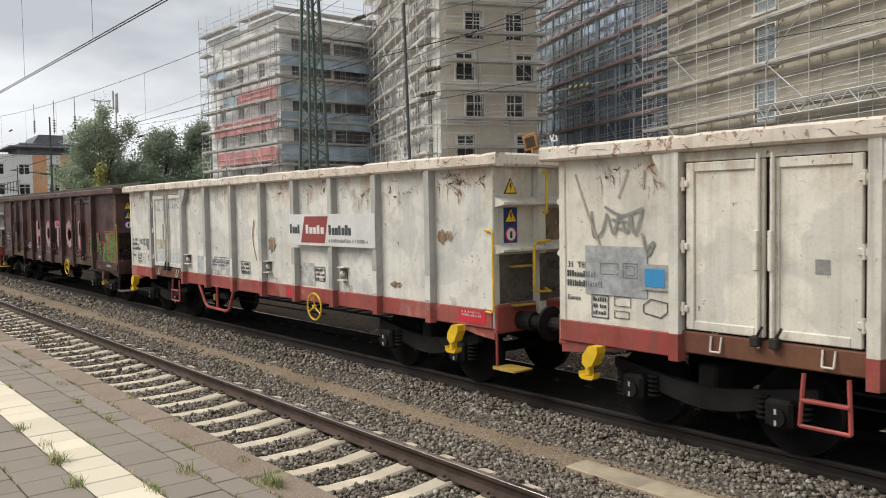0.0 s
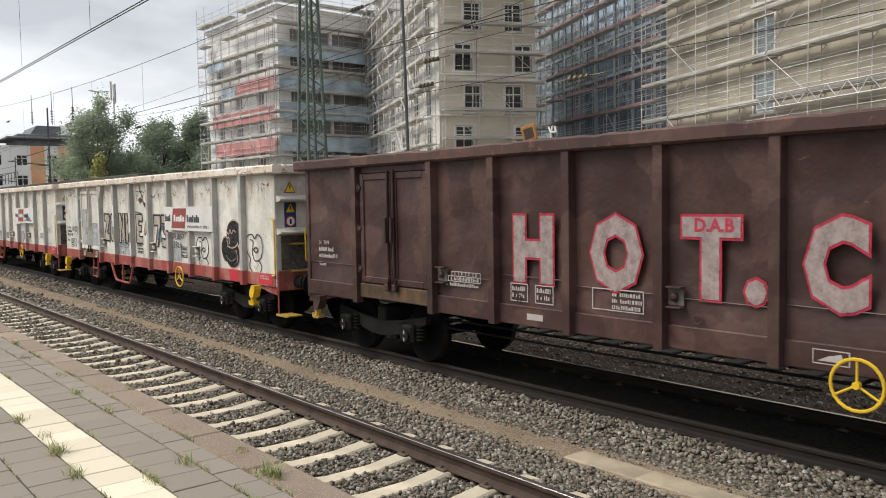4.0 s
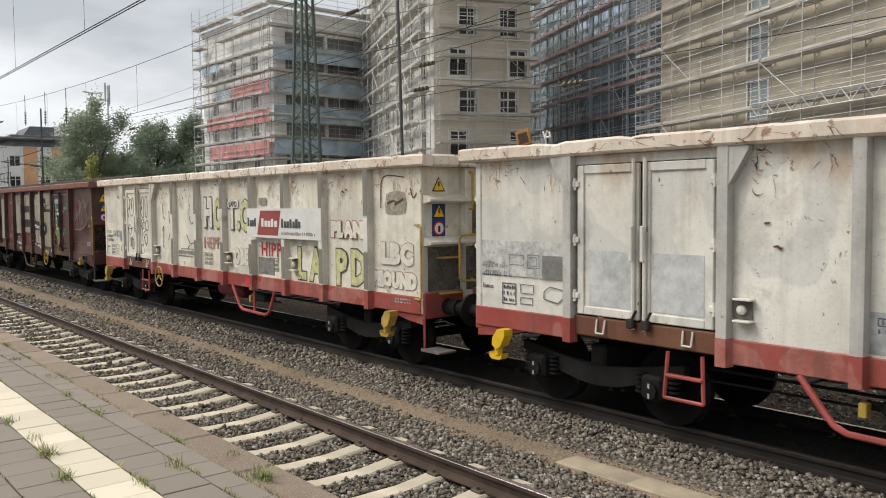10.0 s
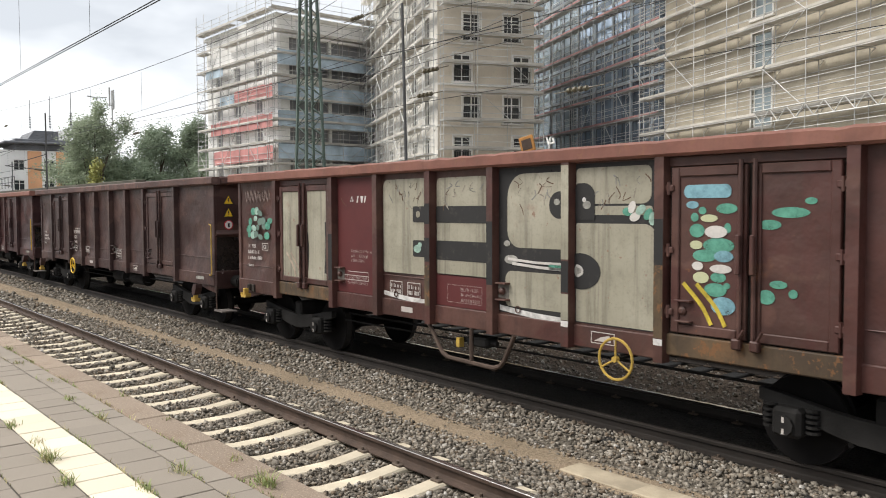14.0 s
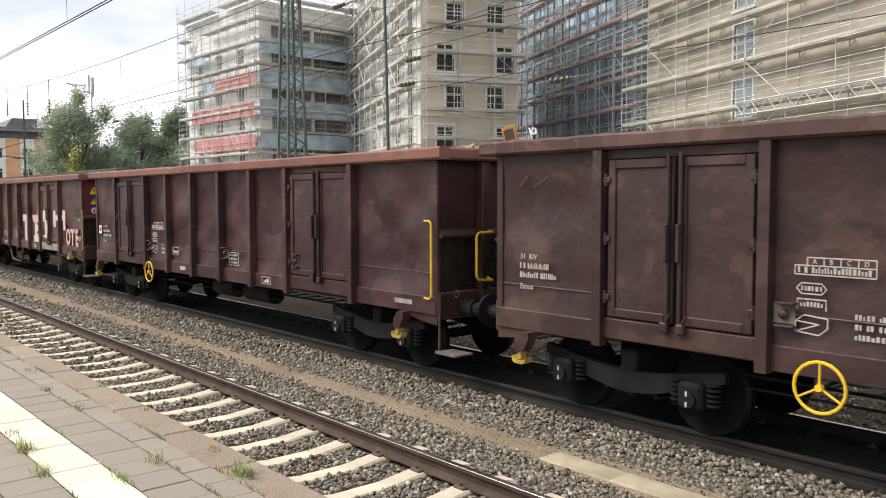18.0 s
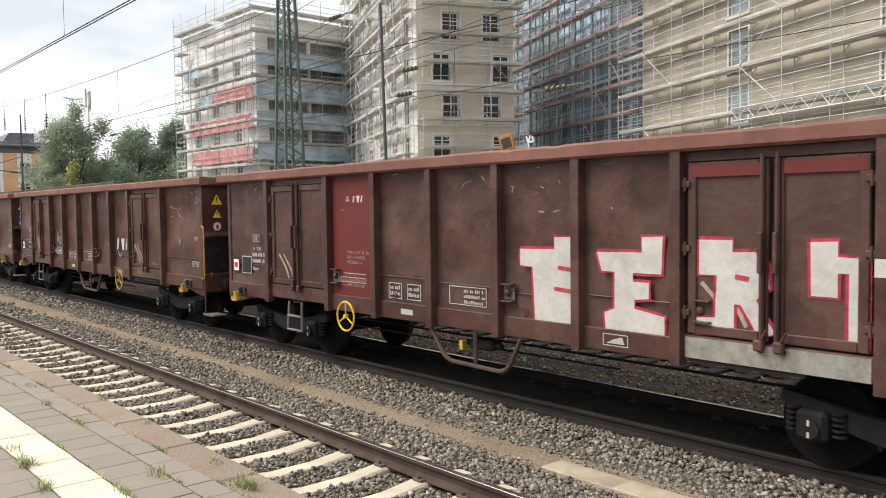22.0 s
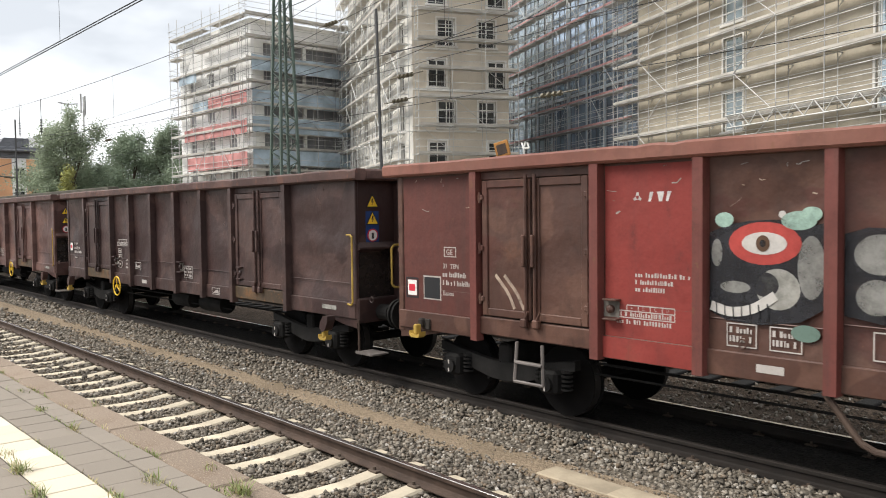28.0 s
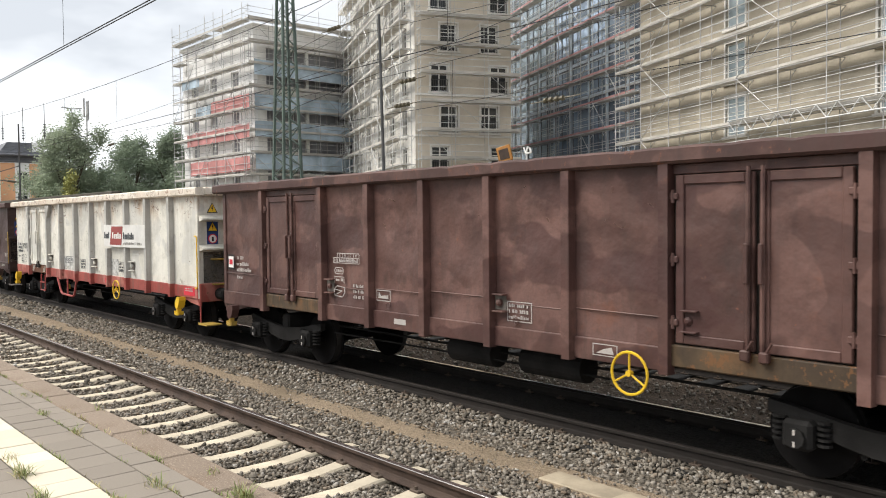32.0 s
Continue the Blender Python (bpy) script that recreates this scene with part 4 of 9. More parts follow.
for k in range(12):
    g = Geo().tube((19.0, -0.95, 0.65 + 2.2 * k), (19.0, -0.95, 2.85 + 2.2 * k), 0.035, 5).tube((19.95, -0.95, 0.65 + 2.2 * k), (19.95, -0.95, 2.85 + 2.2 * k), 0.035, 5)
    for q in range(7):
        g.tube((19.0, -0.95, 0.8 + 2.2 * k + 0.3 * q), (19.95, -0.95, 0.8 + 2.2 * k + 0.3 * q), 0.03, 5)
    part("access_ladder", g, M["steel_tube"], red_scaffold, "pale steel access ladder", tidy=False)
beige = thing("apartment_block", "beige plastered long block with narrow windows", "building", frame_of(BC - E1 * 0.6, -E1))
holes = []
for k in range(8):
    z = 0.94 + 3.15 * k
    holes += [(x, x + 1.76, z, z + 2.3) for x in (9.57, 20.8, 32.0)]
part("wall", wall_with_openings(44, 27, holes), M["plaster_beige"], beige, "beige plastered wall")
part("return_wall", Geo().box(0.0, 0.3, 0.36, 1.7, 0, 27), M["plaster_beige"], beige)
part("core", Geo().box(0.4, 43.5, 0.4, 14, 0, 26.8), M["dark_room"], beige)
for h in holes:
    window(beige, *h, ("frame_white", "pane_blue"), surround=0.14, trans=False)
scaffold(BC + E1 * 1.0, -E1, 44.2, 11, 2.5, "tube scaffolding with long decks on the beige block", z0=0.25, r=0.03, seed=7, bay=3.4, inner=True, brace_at=1, tube="dull_tube")

# lattice girder carried by the scaffold
gird = thing("lattice_girder", "galvanised lattice girder bridging the scaffold", "girder", frame_of(BC - E1 * 12.0 + E2 * -1.25, -E1))
for z in (7.25, 7.95):
    part("chord", Geo().tube((0, 0, z), (22, 0, z), 0.04, 5), M["steel_tube"], gird, tidy=False)
for i in range(32):
    x = i * 0.69
    part("strut", Geo().tube((x, 0, 7.25 if i % 2 else 7.95), (x + 0.69, 0, 7.95 if i % 2 else 7.25), 0.028, 4), M["steel_tube"], gird, tidy=False)


def lattice_mast(x, y, h, w0, w1, label):
    t = thing("lattice_mast", label, "mast", pose(x, y, -0.5))
    at = lambda z: w0 + (w1 - w0) * z / h
    for sx in (-1, 1):
        for sy in (-1, 1):
            part("leg", Geo().tube((sx * w0 / 2, sy * w0 / 2, 0), (sx * w1 / 2, sy * w1 / 2, h), 0.06, 4), M["mast_green"], t, tidy=False)
    z, i = 0.0, 0
    while z < h - 0.5:
        z2 = z + 0.36
        for s in (-1, 1):
            a, b = at(z) / 2, at(z2) / 2
            e = 1 if i % 2 else -1
            part("lacing", Geo().tube((-a * e, s * a, z), (b * e, s * b, z2), 0.02, 4), M["mast_green"], t, tidy=False)
            part("lacing", Geo().tube((s * a, -a * e, z), (s * b, b * e, z2), 0.02, 4), M["mast_green"], t, tidy=False)
        z, i = z2, i + 1
    part("footing", Geo().cbox(-w0, w0, -w0, w0, -0.2, 0.25, 0.03), M["concrete"], t)
    return t


lattice_mast(-26.15, 15.4, 15.5, 0.96, 0.20, "tall green-grey lattice mast of the overhead line")
g = Geo().tube((-19.15, 14.6, -0.5), (-19.42, 14.58, 8.6), 0.055, 8, 0.04)
solo("wire_pole", g, M["pole_dark"], "thin dark leaning pole", "pole")

# overhead line
def wire(name, pts, r, label):
    return solo(name, Geo().path(pts, r, 4), M["wire"], label, "overhead wire", "overhead wires", tidy=False)


def span(y, zc, zm, x0=-190.0, x1=50.0, pitch=60.0, ph=-12.0, low=0.35):
    """Contact wire and sagging messenger with droppers above a track."""
    wire("contact_wire", [(x0, y, zc), (x1, y, zc)], 0.009, "taut dark contact wire above the track")
    if y < 6:
        wire("contact_wire", [(x0, y, zc - 0.04), (x1, y, zc - 0.04)], 0.009, "taut dark contact wire above the track")
    pts, x = [], x0
    sag = lambda x: zc + low + (zm - zc - low) * (2 * abs(((x - ph) / pitch) % 1 - 0.5)) ** 2
    while x <= x1:
        pts.append((x, y, sag(x)))
        x += 4
    wire("messenger_wire", pts, 0.008, "sagging messenger wire above the track")
    d = Geo()
    for i in range(int((x1 - x0) / 5)):
        d.tube((x0 + i * 5, y, zc), (x0 + i * 5, y, sag(x0 + i * 5)), 0.004, 4)
    tagged(solo("droppers", d, M["wire"], "thin droppers hanging the contact wire", "overhead wire", "overhead wires", tidy=False), kind="stuff")


span(RAIL_N, 5.62, 8.6, low=2.2)
span(RAIL_F, 5.4, 7.9, ph=-52, low=1.4)
span(RAIL_B, 5.4, 7.4, ph=-52, low=1.0)
for y, z in ((17.0, 8.2), (17.6, 9.4)):
    wire("feeder_wire", [(x, y, z - 0.9 * math.sin(math.pi * (((x + 25.6) / 62) % 1))) for x in range(-190, 50, 4)], 0.008, "bare feeder wire beside the track")
for z, x1, z1 in ((8.6, 8.0, 12.4), (6.6, 8.0, 10.4), (9.6, 8, 14)):
    wire("cross_span_wire", [(-25.6, 15.4, z), (x1, 15.9, z1)], 0.009, "span wire running from the mast")
for x, z in ((-20.6, 8.2), (-17.15, 6.22), (-17.4, 5.6), (-12.1, 5.14), (-39.3, 6.2), (-66, 8.7)):
    g = Geo()
    for k in range(4):
        g.tube((x + k * 0.16, 13.6, z), (x + 0.07 + k * 0.16, 13.6, z + 0.005), 0.06, 8)
    g.tube((x - 0.4, 13.6, z - 0.02), (x + 1.0, 13.6, z + 0.02), 0.015, 5)
    solo("insulator", g, M["insulator"], "ribbed brown insulator on an overhead wire", "insulator", "insulators", tidy=False)
for x, z0, z1 in ((-58.4, 7.85, 9.4), (-53.6, 7.48, 9.1), (-49.2, 7.26, 8.86)):
    g = Geo().tube((x, 13.5, z0), (x, 13.5, z1 + 0.4), 0.02, 5)
    for k in range(5):
        g.tube((x, 13.5, z0 + 0.15 + k * 0.16), (x, 13.5, z0 + 0.21 + k * 0.16), 0.075, 8)
    solo("insulator", g, M["pole_dark"], "dark ribbed insulator hanging from an overhead wire", "insulator", "insulators", tidy=False)


def portal_mast(x, y, h):
    t = thing("overhead_mast", "distant thin overhead line mast with bracket", "mast", pose(x, y, -0.5), "distant masts")
    part("column", Geo().tube((0, 0, 0), (0, 0, h), 0.085, 6, 0.07), M["pole_dark"], t)
    part("bracket", Geo().tube((0, 0, 6.3), (0, -3.0, 6.6), 0.04, 5).tube((0, 0, 7.6), (0, -2.8, 6.6), 0.03, 5), M["pole_dark"], t)
    part("insulator", Geo().tube((0, -0.3, 6.33), (0, -0.9, 6.4), 0.09, 6), M["insulator"], t)


for x, y, h in ((-70.8, 17.5, 10.9), (-104, 17.5, 9.5), (-118, 25.0, 9.5), (-124, 33.0, 10.0), (-140, 18, 9.5)):
    portal_mast(x, y, h)


def street_lamp(x, y, h):
    t = thing("street_lamp", "tall grey street lamp with a flat twin head", "street lamp", pose(x, y, -0.5))
    part("pole", Geo().tube((0, 0, 0), (0, 0, h), 0.09, 6, 0.06), M["dull_tube"], t)
    part("lamp_head", Geo().prism([(-1.2, h + 0.06), (-1.1, h + 0.16), (0, h + 0.02), (1.1, h + 0.16), (1.2, h + 0.06), (0, h - 0.08)], "x", -0.15, 0.15), M["dull_tube"], t)


street_lamp(-103, 31.3, 16.7)
t = thing("antenna_mast", "grey antenna mast with slim panels", "mast", pose(-103, 33.05, 0))
part("pole", Geo().tube((0, 0, 0), (0, 0, 17.2), 0.12, 8, 0.08), M["dull_tube"], t)
for a in (0, 120, 240):
    q = Vector((0.28 * math.cos(radians(a)), 0.28 * math.sin(radians(a)), 0))
    part("antenna_panel", Geo().cbox(q.x - 0.09, q.x + 0.09, q.y - 0.09, q.y + 0.09, 14.8 + a * 0.002, 17.1 + a * 0.002, 0.02), M["dull_tube"], t)


def tree(x, y, h, w, n, seed, mat, label, base=0.28):
    """Tapered trunk, forking limbs and a crown of leaf clusters."""
    r = random.Random(seed)
    t = thing("tree", label, "tree", pose(x, y, -0.5), "trees behind the tracks")
    tr = Geo().tube((0, 0, 0), (0.1, 0.1, h * 0.45), 0.03 * h, 8, 0.018 * h)
    part("trunk", tr, M["bark"], t)
    tips = []
    for k in range(9):
        a, up = 2 * math.pi * k / 9 + r.uniform(-0.3, 0.3), r.uniform(0.3, 0.95)
        p = (0.1, 0.1, h * r.uniform(0.25, 0.45))
        q = (math.cos(a) * w * 0.4 * (1.2 - up * 0.7), math.sin(a) * w * 0.4 * (1.2 - up * 0.7), h * (0.35 + 0.55 * up))
        part("limb", Geo().tube(p, q, 0.012 * h, 5, 0.004 * h), M["bark"], t, tidy=False)
        tips.append(q)
    clumps = tips + [(r.gauss(0, w * 0.25), r.gauss(0, w * 0.25), h * r.uniform(base, 1.0)) for _ in range(26)]
    g = Geo()
    for i in range(int(n * 0.6)):
        c = clumps[r.randrange(len(clumps))]
        fall = max(0.35, 1 - abs(c[2] / h - 0.55) * 1.3)
        s = w * 0.13 * fall
        p = Vector((c[0] * fall + r.gauss(0, s), c[1] * fall + r.gauss(0, s), c[2] + r.gauss(0, h * 0.045)))
        a = Vector((r.gauss(0, 1), r.gauss(0, 1), r.gauss(0, 0.6))).normalized()
        b = a.orthogonal().normalized()
        k = r.uniform(0.065, 0.17)
        g.quad(p - a * k, p - b * k * 0.6, p + a * k, p + b * k * 0.6)
    part("crown", g, M[mat], t, tidy=False)
    return t


tree(-88, 26.6, 8.4, 2.6, 4500, 9, "leaf_yellow", "slim yellow-green shrub before the tree", 0.3)
tree(-95, 28.4, 14.2, 7.2, 46000, 1, "leaf", "broad light-green tree beyond the tracks", 0.15)
tree(-96, 35.5, 12.8, 8.0, 34000, 2, "leaf_dark", "dense dark-green tree beyond the tracks", 0.1)
tree(-94, 40.0, 12.9, 8.0, 34000, 3, "leaf_dark", "dense dark-green tree beside the pale block", 0.1)
tree(-92, 33.0, 8.6, 7.0, 18000, 4, "leaf_dark", "low dark bushy tree beside the pale block", 0.05)
tree(-93, 25.5, 8.0, 5.0, 13000, 5, "leaf", "low light-green bush by the embankment", 0.05)
tree(-98, 31.5, 9.0, 7.0, 16000, 6, "leaf_dark", "low dark bush by the embankment", 0.05)

solo("retaining_wall", Geo().cbox(-128, -62, 21.5, 22.3, -0.5, 4.9, 0.05), M["brick_brown"], "brown weathered retaining wall along the railway", "wall", kind="structure")
house = thing("house", "white and orange house with dark roof storey", "house", frame_of((-134, 20.5, 0), (0.05, 1)))
holes = [(x, x + 1.5, z, z + 1.6) for z in (2.5, 5.6, 8.6) for x in (1.5, 4.6, 8.0, 12.1, 16.0)]
part("wall", wall_with_openings(18, 11.6, holes, 0.4), M["plaster_white"], house)
part("orange_wall", Geo().cbox(9.9, 11.8, -0.15, -0.004, 5.0, 11.5, 0.02).cbox(13.8, 15.6, -0.15, -0.004, 5.0, 11.5, 0.02), M["orange_wall"], house, "orange rendered upper wall")
for h in holes:
    window(house, *h)
part("roof_storey", Geo().cbox(8.2, 18.0, -0.2, 10, 11.6, 13.3, 0.1), M["roof_dark"], house)
part("canopy", Geo().cbox(6.6, 18.2, -1.3, 10, 12.5, 12.85, 0.1), M["roof_dark"], house)
part("roof", Geo().prism([(10.0, 13.3), (14.2, 13.3), (14.2, 14.6), (10.9, 14.6)], "y", 0.0, 9.5), M["roof_dark"], house)
part("lift_house", Geo().cbox(14.25, 15.6, 0.0, 6.0, 13.3, 14.7, 0.05), M["plaster_white"], house, "small pale rooftop block")
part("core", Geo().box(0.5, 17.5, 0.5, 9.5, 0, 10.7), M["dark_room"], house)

rail = thing("railing", "thin dark railing on the retaining wall", "railing", pose(0, 21.9, 5.2))
for i in range(17):
    part("post", Geo().tube((-128 + i * 1.6, 0, 0), (-128 + i * 1.6, 0, 1.3), 0.035, 5), M["pole_dark"], rail, tidy=False)
for z in (0.65, 1.3):
    part("rail", Geo().tube((-128, 0, z), (-102.4, 0, z), 0.03, 5), M["pole_dark"], rail, tidy=False)

# far town and hills closing the horizon
rng = random.Random(12)
far = thing("far_town", "hazy distant houses and trees along the horizon", "town", kind="stuff")
g, gr = Geo(), Geo()
for i in range(160):
    a = radians(rng.uniform(-75, 250))
    d = rng.uniform(190, 420)
    x, y, w, h = -d * math.sin(a), d * math.cos(a), rng.uniform(8, 20), rng.uniform(5, 11)
    if abs(y) < 22:
        continue
    g.box(x - w / 2, x + w / 2, y - w / 2, y + w / 2, -0.5, h)
    gr.prism([(x - w / 2 - 0.4, h), (x + w / 2 + 0.4, h), (x, h + w * 0.3)], "y", y - w / 2, y + w / 2)
part("walls", g, M["plaster_grey"], far, tidy=False)
part("roofs", gr, M["roof_dark"], far, tidy=False)

# building-site things just visible over the train
t = thing("site_container", "tilted orange skip lid on the building site", "container", pose(-18.75, 19.2, 4.42, 0, -14, 20))
part("panel", Geo().cbox(-0.25, 0.25, -0.04, 0.04, 0, 0.52, 0.02), M["orange_box"], t)
part("inset", Geo().cbox(-0.17, 0.17, -0.052, -0.04, 0.08, 0.42, 0.01), M["rail_web"], t, "dark rusty inset")
part("post", Geo().tube((0, 0.0, -5.1), (0, 0.0, 0.1), 0.05, 6), M["orange_box"], t)

t = thing("site_bracket", "white forked steel bracket on the building site", "bracket", pose(-17.85, 19.2, 4.62))
part("prongs", Geo().path([(-0.12, 0, 0.2), (-0.02, 0, 0.0), (0.06, 0, 0.22)], 0.03, 6).path([(0.14, 0, 0.18), (0.2, 0, 0.02), (-0.05, 0, 0.0)], 0.03, 6), M["frame_white"], t)
part("post", Geo().tube((0, 0, -5.1), (0, 0, 0.02), 0.03, 6), M["steel_tube"], t)
g = Geo()
rs = random.Random(3)
for i in range(60):
    x, h = rs.gauss(0, 0.9), 0
    g.tube((-20.9 + x, 18.9 + rs.uniform(-0.5, 0.5), 4.1 - abs(x) * 0.25), (-20.9 + x + rs.uniform(-0.5, 0.5), 19.2 + rs.uniform(-0.5, 0.5), 4.38 - abs(x) * 0.25 + rs.uniform(-0.1, 0.1)), 0.06, 5)
g.box(-23, -19, 18.3, 19.8, -0.5, 4.15)
solo("rubble_heap", g, M["concrete_slab"], "pile of sandy rubble in a bin", "rubble heap", tidy=False)

# ---- the goods train ----
PITCH = 15.74
LEAD = -15.445                 # centre of the second wagon at the start
SIDE, POST = 1.335, 1.45        # half widths over the side sheets and over the posts
FLOOR, SILL, RIM0, RIM1 = 1.20, 0.95, 3.17, 3.35
END = 7.25
SLACK = {12: 0.1}              # how far a wagon stands off the even pitch
POSTS_A = [-5.53, -3.46, -2.12, -0.77, 0.58, 1.90, 3.22, 4.56, 5.94]
POSTS_B = [-5.55, -3.55, -2.22, -0.88, 0.46, 1.80, 3.15, 5.20]


def sheet(x0, x1, y, z0, z1, seed, dent=0.012, step=0.17):
    """A dented steel sheet with two skins."""
    g = Geo()
    nx, nz = max(2, int((x1 - x0) / step)), max(2, int((z1 - z0) / step))
    s = 1 if y > 0 else -1
    for k in range(nz + 1):
        for i in range(nx + 1):
            x, z = x0 + (x1 - x0) * i / nx, z0 + (z1 - z0) * k / nz
            edge = min(1.0, 4 * min(i / nx, 1 - i / nx), 4 * min(k / nz, 1 - k / nz))
            d = -dent * edge * max(0.0, 1.1 + 1.7 * noise.noise((x * 1.3 + seed * 7.1, seed, z * 1.3)) + 1.0 * noise.noise((x * 3.1, seed * 3.3, z * 3.1)))
            g.v.append((x, y + s * d, z))
    w = nx + 1
    for k in range(nz):
        for i in range(nx):
            a = k * w + i
            g.f.append((a, a + 1, a + w + 1, a + w) if s < 0 else (a, a + w, a + w + 1, a + 1))
    n = len(g.v)
    yb = y - s * 0.10
    g.v += [(x0, yb, z0), (x1, yb, z0), (x1, yb, z1), (x0, yb, z1)]
    g.f.append((n, n + 3, n + 2, n + 1) if s < 0 else (n, n + 1, n + 2, n + 3))
    return g


def smooth(ob):
    ob.data.polygons.foreach_set("use_smooth", [True] * len(ob.data.polygons))
    return ob


def post_geo(x, s, z0=SILL - 0.02, z1=RIM0, w=0.13, flare=0):
    """A folded hat-section post, wider at its flange."""
    y0, y1 = s * (SIDE - 0.005), s * POST
    out = [(x - w * 0.54, y0), (x - w * 0.46, y1), (x + w * 0.46, y1), (x + w * 0.54, y0)]
    g = Geo().prism(out, "z", z0, z1)
    if flare:
        e = flare
        g.prism([(x + e * w * 0.45, z1 - 0.40), (x + e * w * 2.1, z1 - 0.05), (x + e * w * 2.1, z1 - 0.005), (x + e * w * 0.45, z1 - 0.005)], "y", min(y0, y1) + 0.01, max(y0, y1) - 0.012)
    return g


def rim_geo(x0, x1, y0, y1, z0, z1, seed, knock=1.0):
    """A chamfered top rim, bent and knocked about along its length."""
    r = random.Random(seed)
    g, n, b = Geo(), max(3, int((x1 - x0) / 0.16)), 0.028
    prof = [(y0 + b, z0), (y0, z0 + b), (y0, z1 - b), (y0 + b, z1), (y1 - b, z1), (y1, z1 - b), (y1, z0 + b), (y1 - b, z0)]
    for i in range(n + 1):
        x = x0 + (x1 - x0) * i / n
        dz = 0.012 * noise.noise((x * 0.8, seed * 1.7, 0.3)) + 0.007 * noise.noise((x * 4.1, seed, 4.0))
        hit = (0.03 * r.random() if r.random() < 0.18 else 0.0) * knock
        for y, z in prof:
            top = z > (z0 + z1) / 2
            g.v.append((x, y + 0.008 * noise.noise((x * 2.3, y * 3, seed)) * knock, z + (dz * knock - (hit if top else 0.0) if top else 0.3 * dz * knock) + r.uniform(-0.0025, 0.0025) * knock))
    for i in range(n):
        for k in range(8):
            a, c = i * 8 + k, i * 8 + (k + 1) % 8
            g.f.append((a, c, c + 8, a + 8))
    g.f += [tuple(range(7, -1, -1)), tuple(n * 8 + k for k in range(8))]
    return g


def hook_tip(hx, z=SILL):
    """The anchor-shaped foot of a roping hook."""
    g = Geo().cbox(hx - 0.075, hx - 0.005, -1.555, -1.455, z - 0.34, z - 0.20, 0.012)
    return g.prism([(hx - 0.155, z - 0.295), (hx - 0.12, z - 0.333), (hx - 0.04, z - 0.345), (hx + 0.04, z - 0.333), (hx + 0.075, z - 0.295), (hx + 0.07, z - 0.355), (hx + 0.03, z - 0.385), (hx - 0.11, z - 0.385), (hx - 0.15, z - 0.355)], "y", -1.565, -1.445)


def hand_wheel(wagon, x, z, mat, r=0.235, y=-1.50):
    w = part("hand_wheel", Geo().ring((x, y, z), r, 0.017, "y", 22, 6), M[mat], wagon, "yellow brake hand wheel")
    for a in (90, 210, 330):
        part("spoke", Geo().tube((x, y, z), (x + (r - 0.01) * math.cos(radians(a)), y, z + (r - 0.01) * math.sin(radians(a))), 0.012, 6), M[mat], w)
    part("hub", Geo().tube((x, y - 0.03, z), (x, y + 0.03, z), 0.035, 10), M[mat], w)
    part("shaft", Geo().tube((x, y + 0.03, z), (x, -1.1, z), 0.018, 6), M["running_gear"], wagon)


def door_leaf(wagon, x0, x1, paint, seed, lock_at, z0=1.28, z1=3.05):
    y = -SIDE
    d = part("door_leaf", Geo().cbox(x0 + 0.02, x1 - 0.02, y - 0.035, y - 0.003, z0, z1, 0.012), paint, wagon)
    f = Geo()
    for a, b, c, e in ((x0 + 0.02, x0 + 0.12, z0, z1), (x1 - 0.12, x1 - 0.02, z0, z1), (x0 + 0.12, x1 - 0.12, z1 - 0.1, z1), (x0 + 0.12, x1 - 0.12, z0, z0 + 0.1)):
        f.cbox(a, b, y - 0.06, y - 0.03, c, e, 0.01)
    part("door_frame", f, paint, d)
    hx = x0 if lock_at == "r" else x1
    for k in range(3):
        z = z0 + 0.22 + k * (z1 - z0 - 0.44) / 2
        part("hinge", Geo().cbox(hx - 0.06, hx + 0.06, y - 0.085, y - 0.02, z - 0.035, z + 0.035, 0.01).tube((hx, y - 0.075, z - 0.07), (hx, y - 0.075, z + 0.07), 0.02, 6), paint, d)
    lx = x1 - 0.07 if lock_at == "r" else x0 + 0.07
    part("lock_bar", Geo().tube((lx, y - 0.085, z0 - 0.1), (lx, y - 0.085, z1 + 0.05), 0.022, 6), paint, d)
    part("lock_handle", Geo().cbox(lx - 0.024, lx + 0.024, y - 0.15, y - 0.105, 1.95, 2.35, 0.01).cbox(lx - 0.015, lx + 0.015, y - 0.12, y - 0.08, 1.98, 2.02).cbox(lx - 0.015, lx + 0.015, y - 0.12, y - 0.08, 2.28, 2.32), paint, d)
    return d


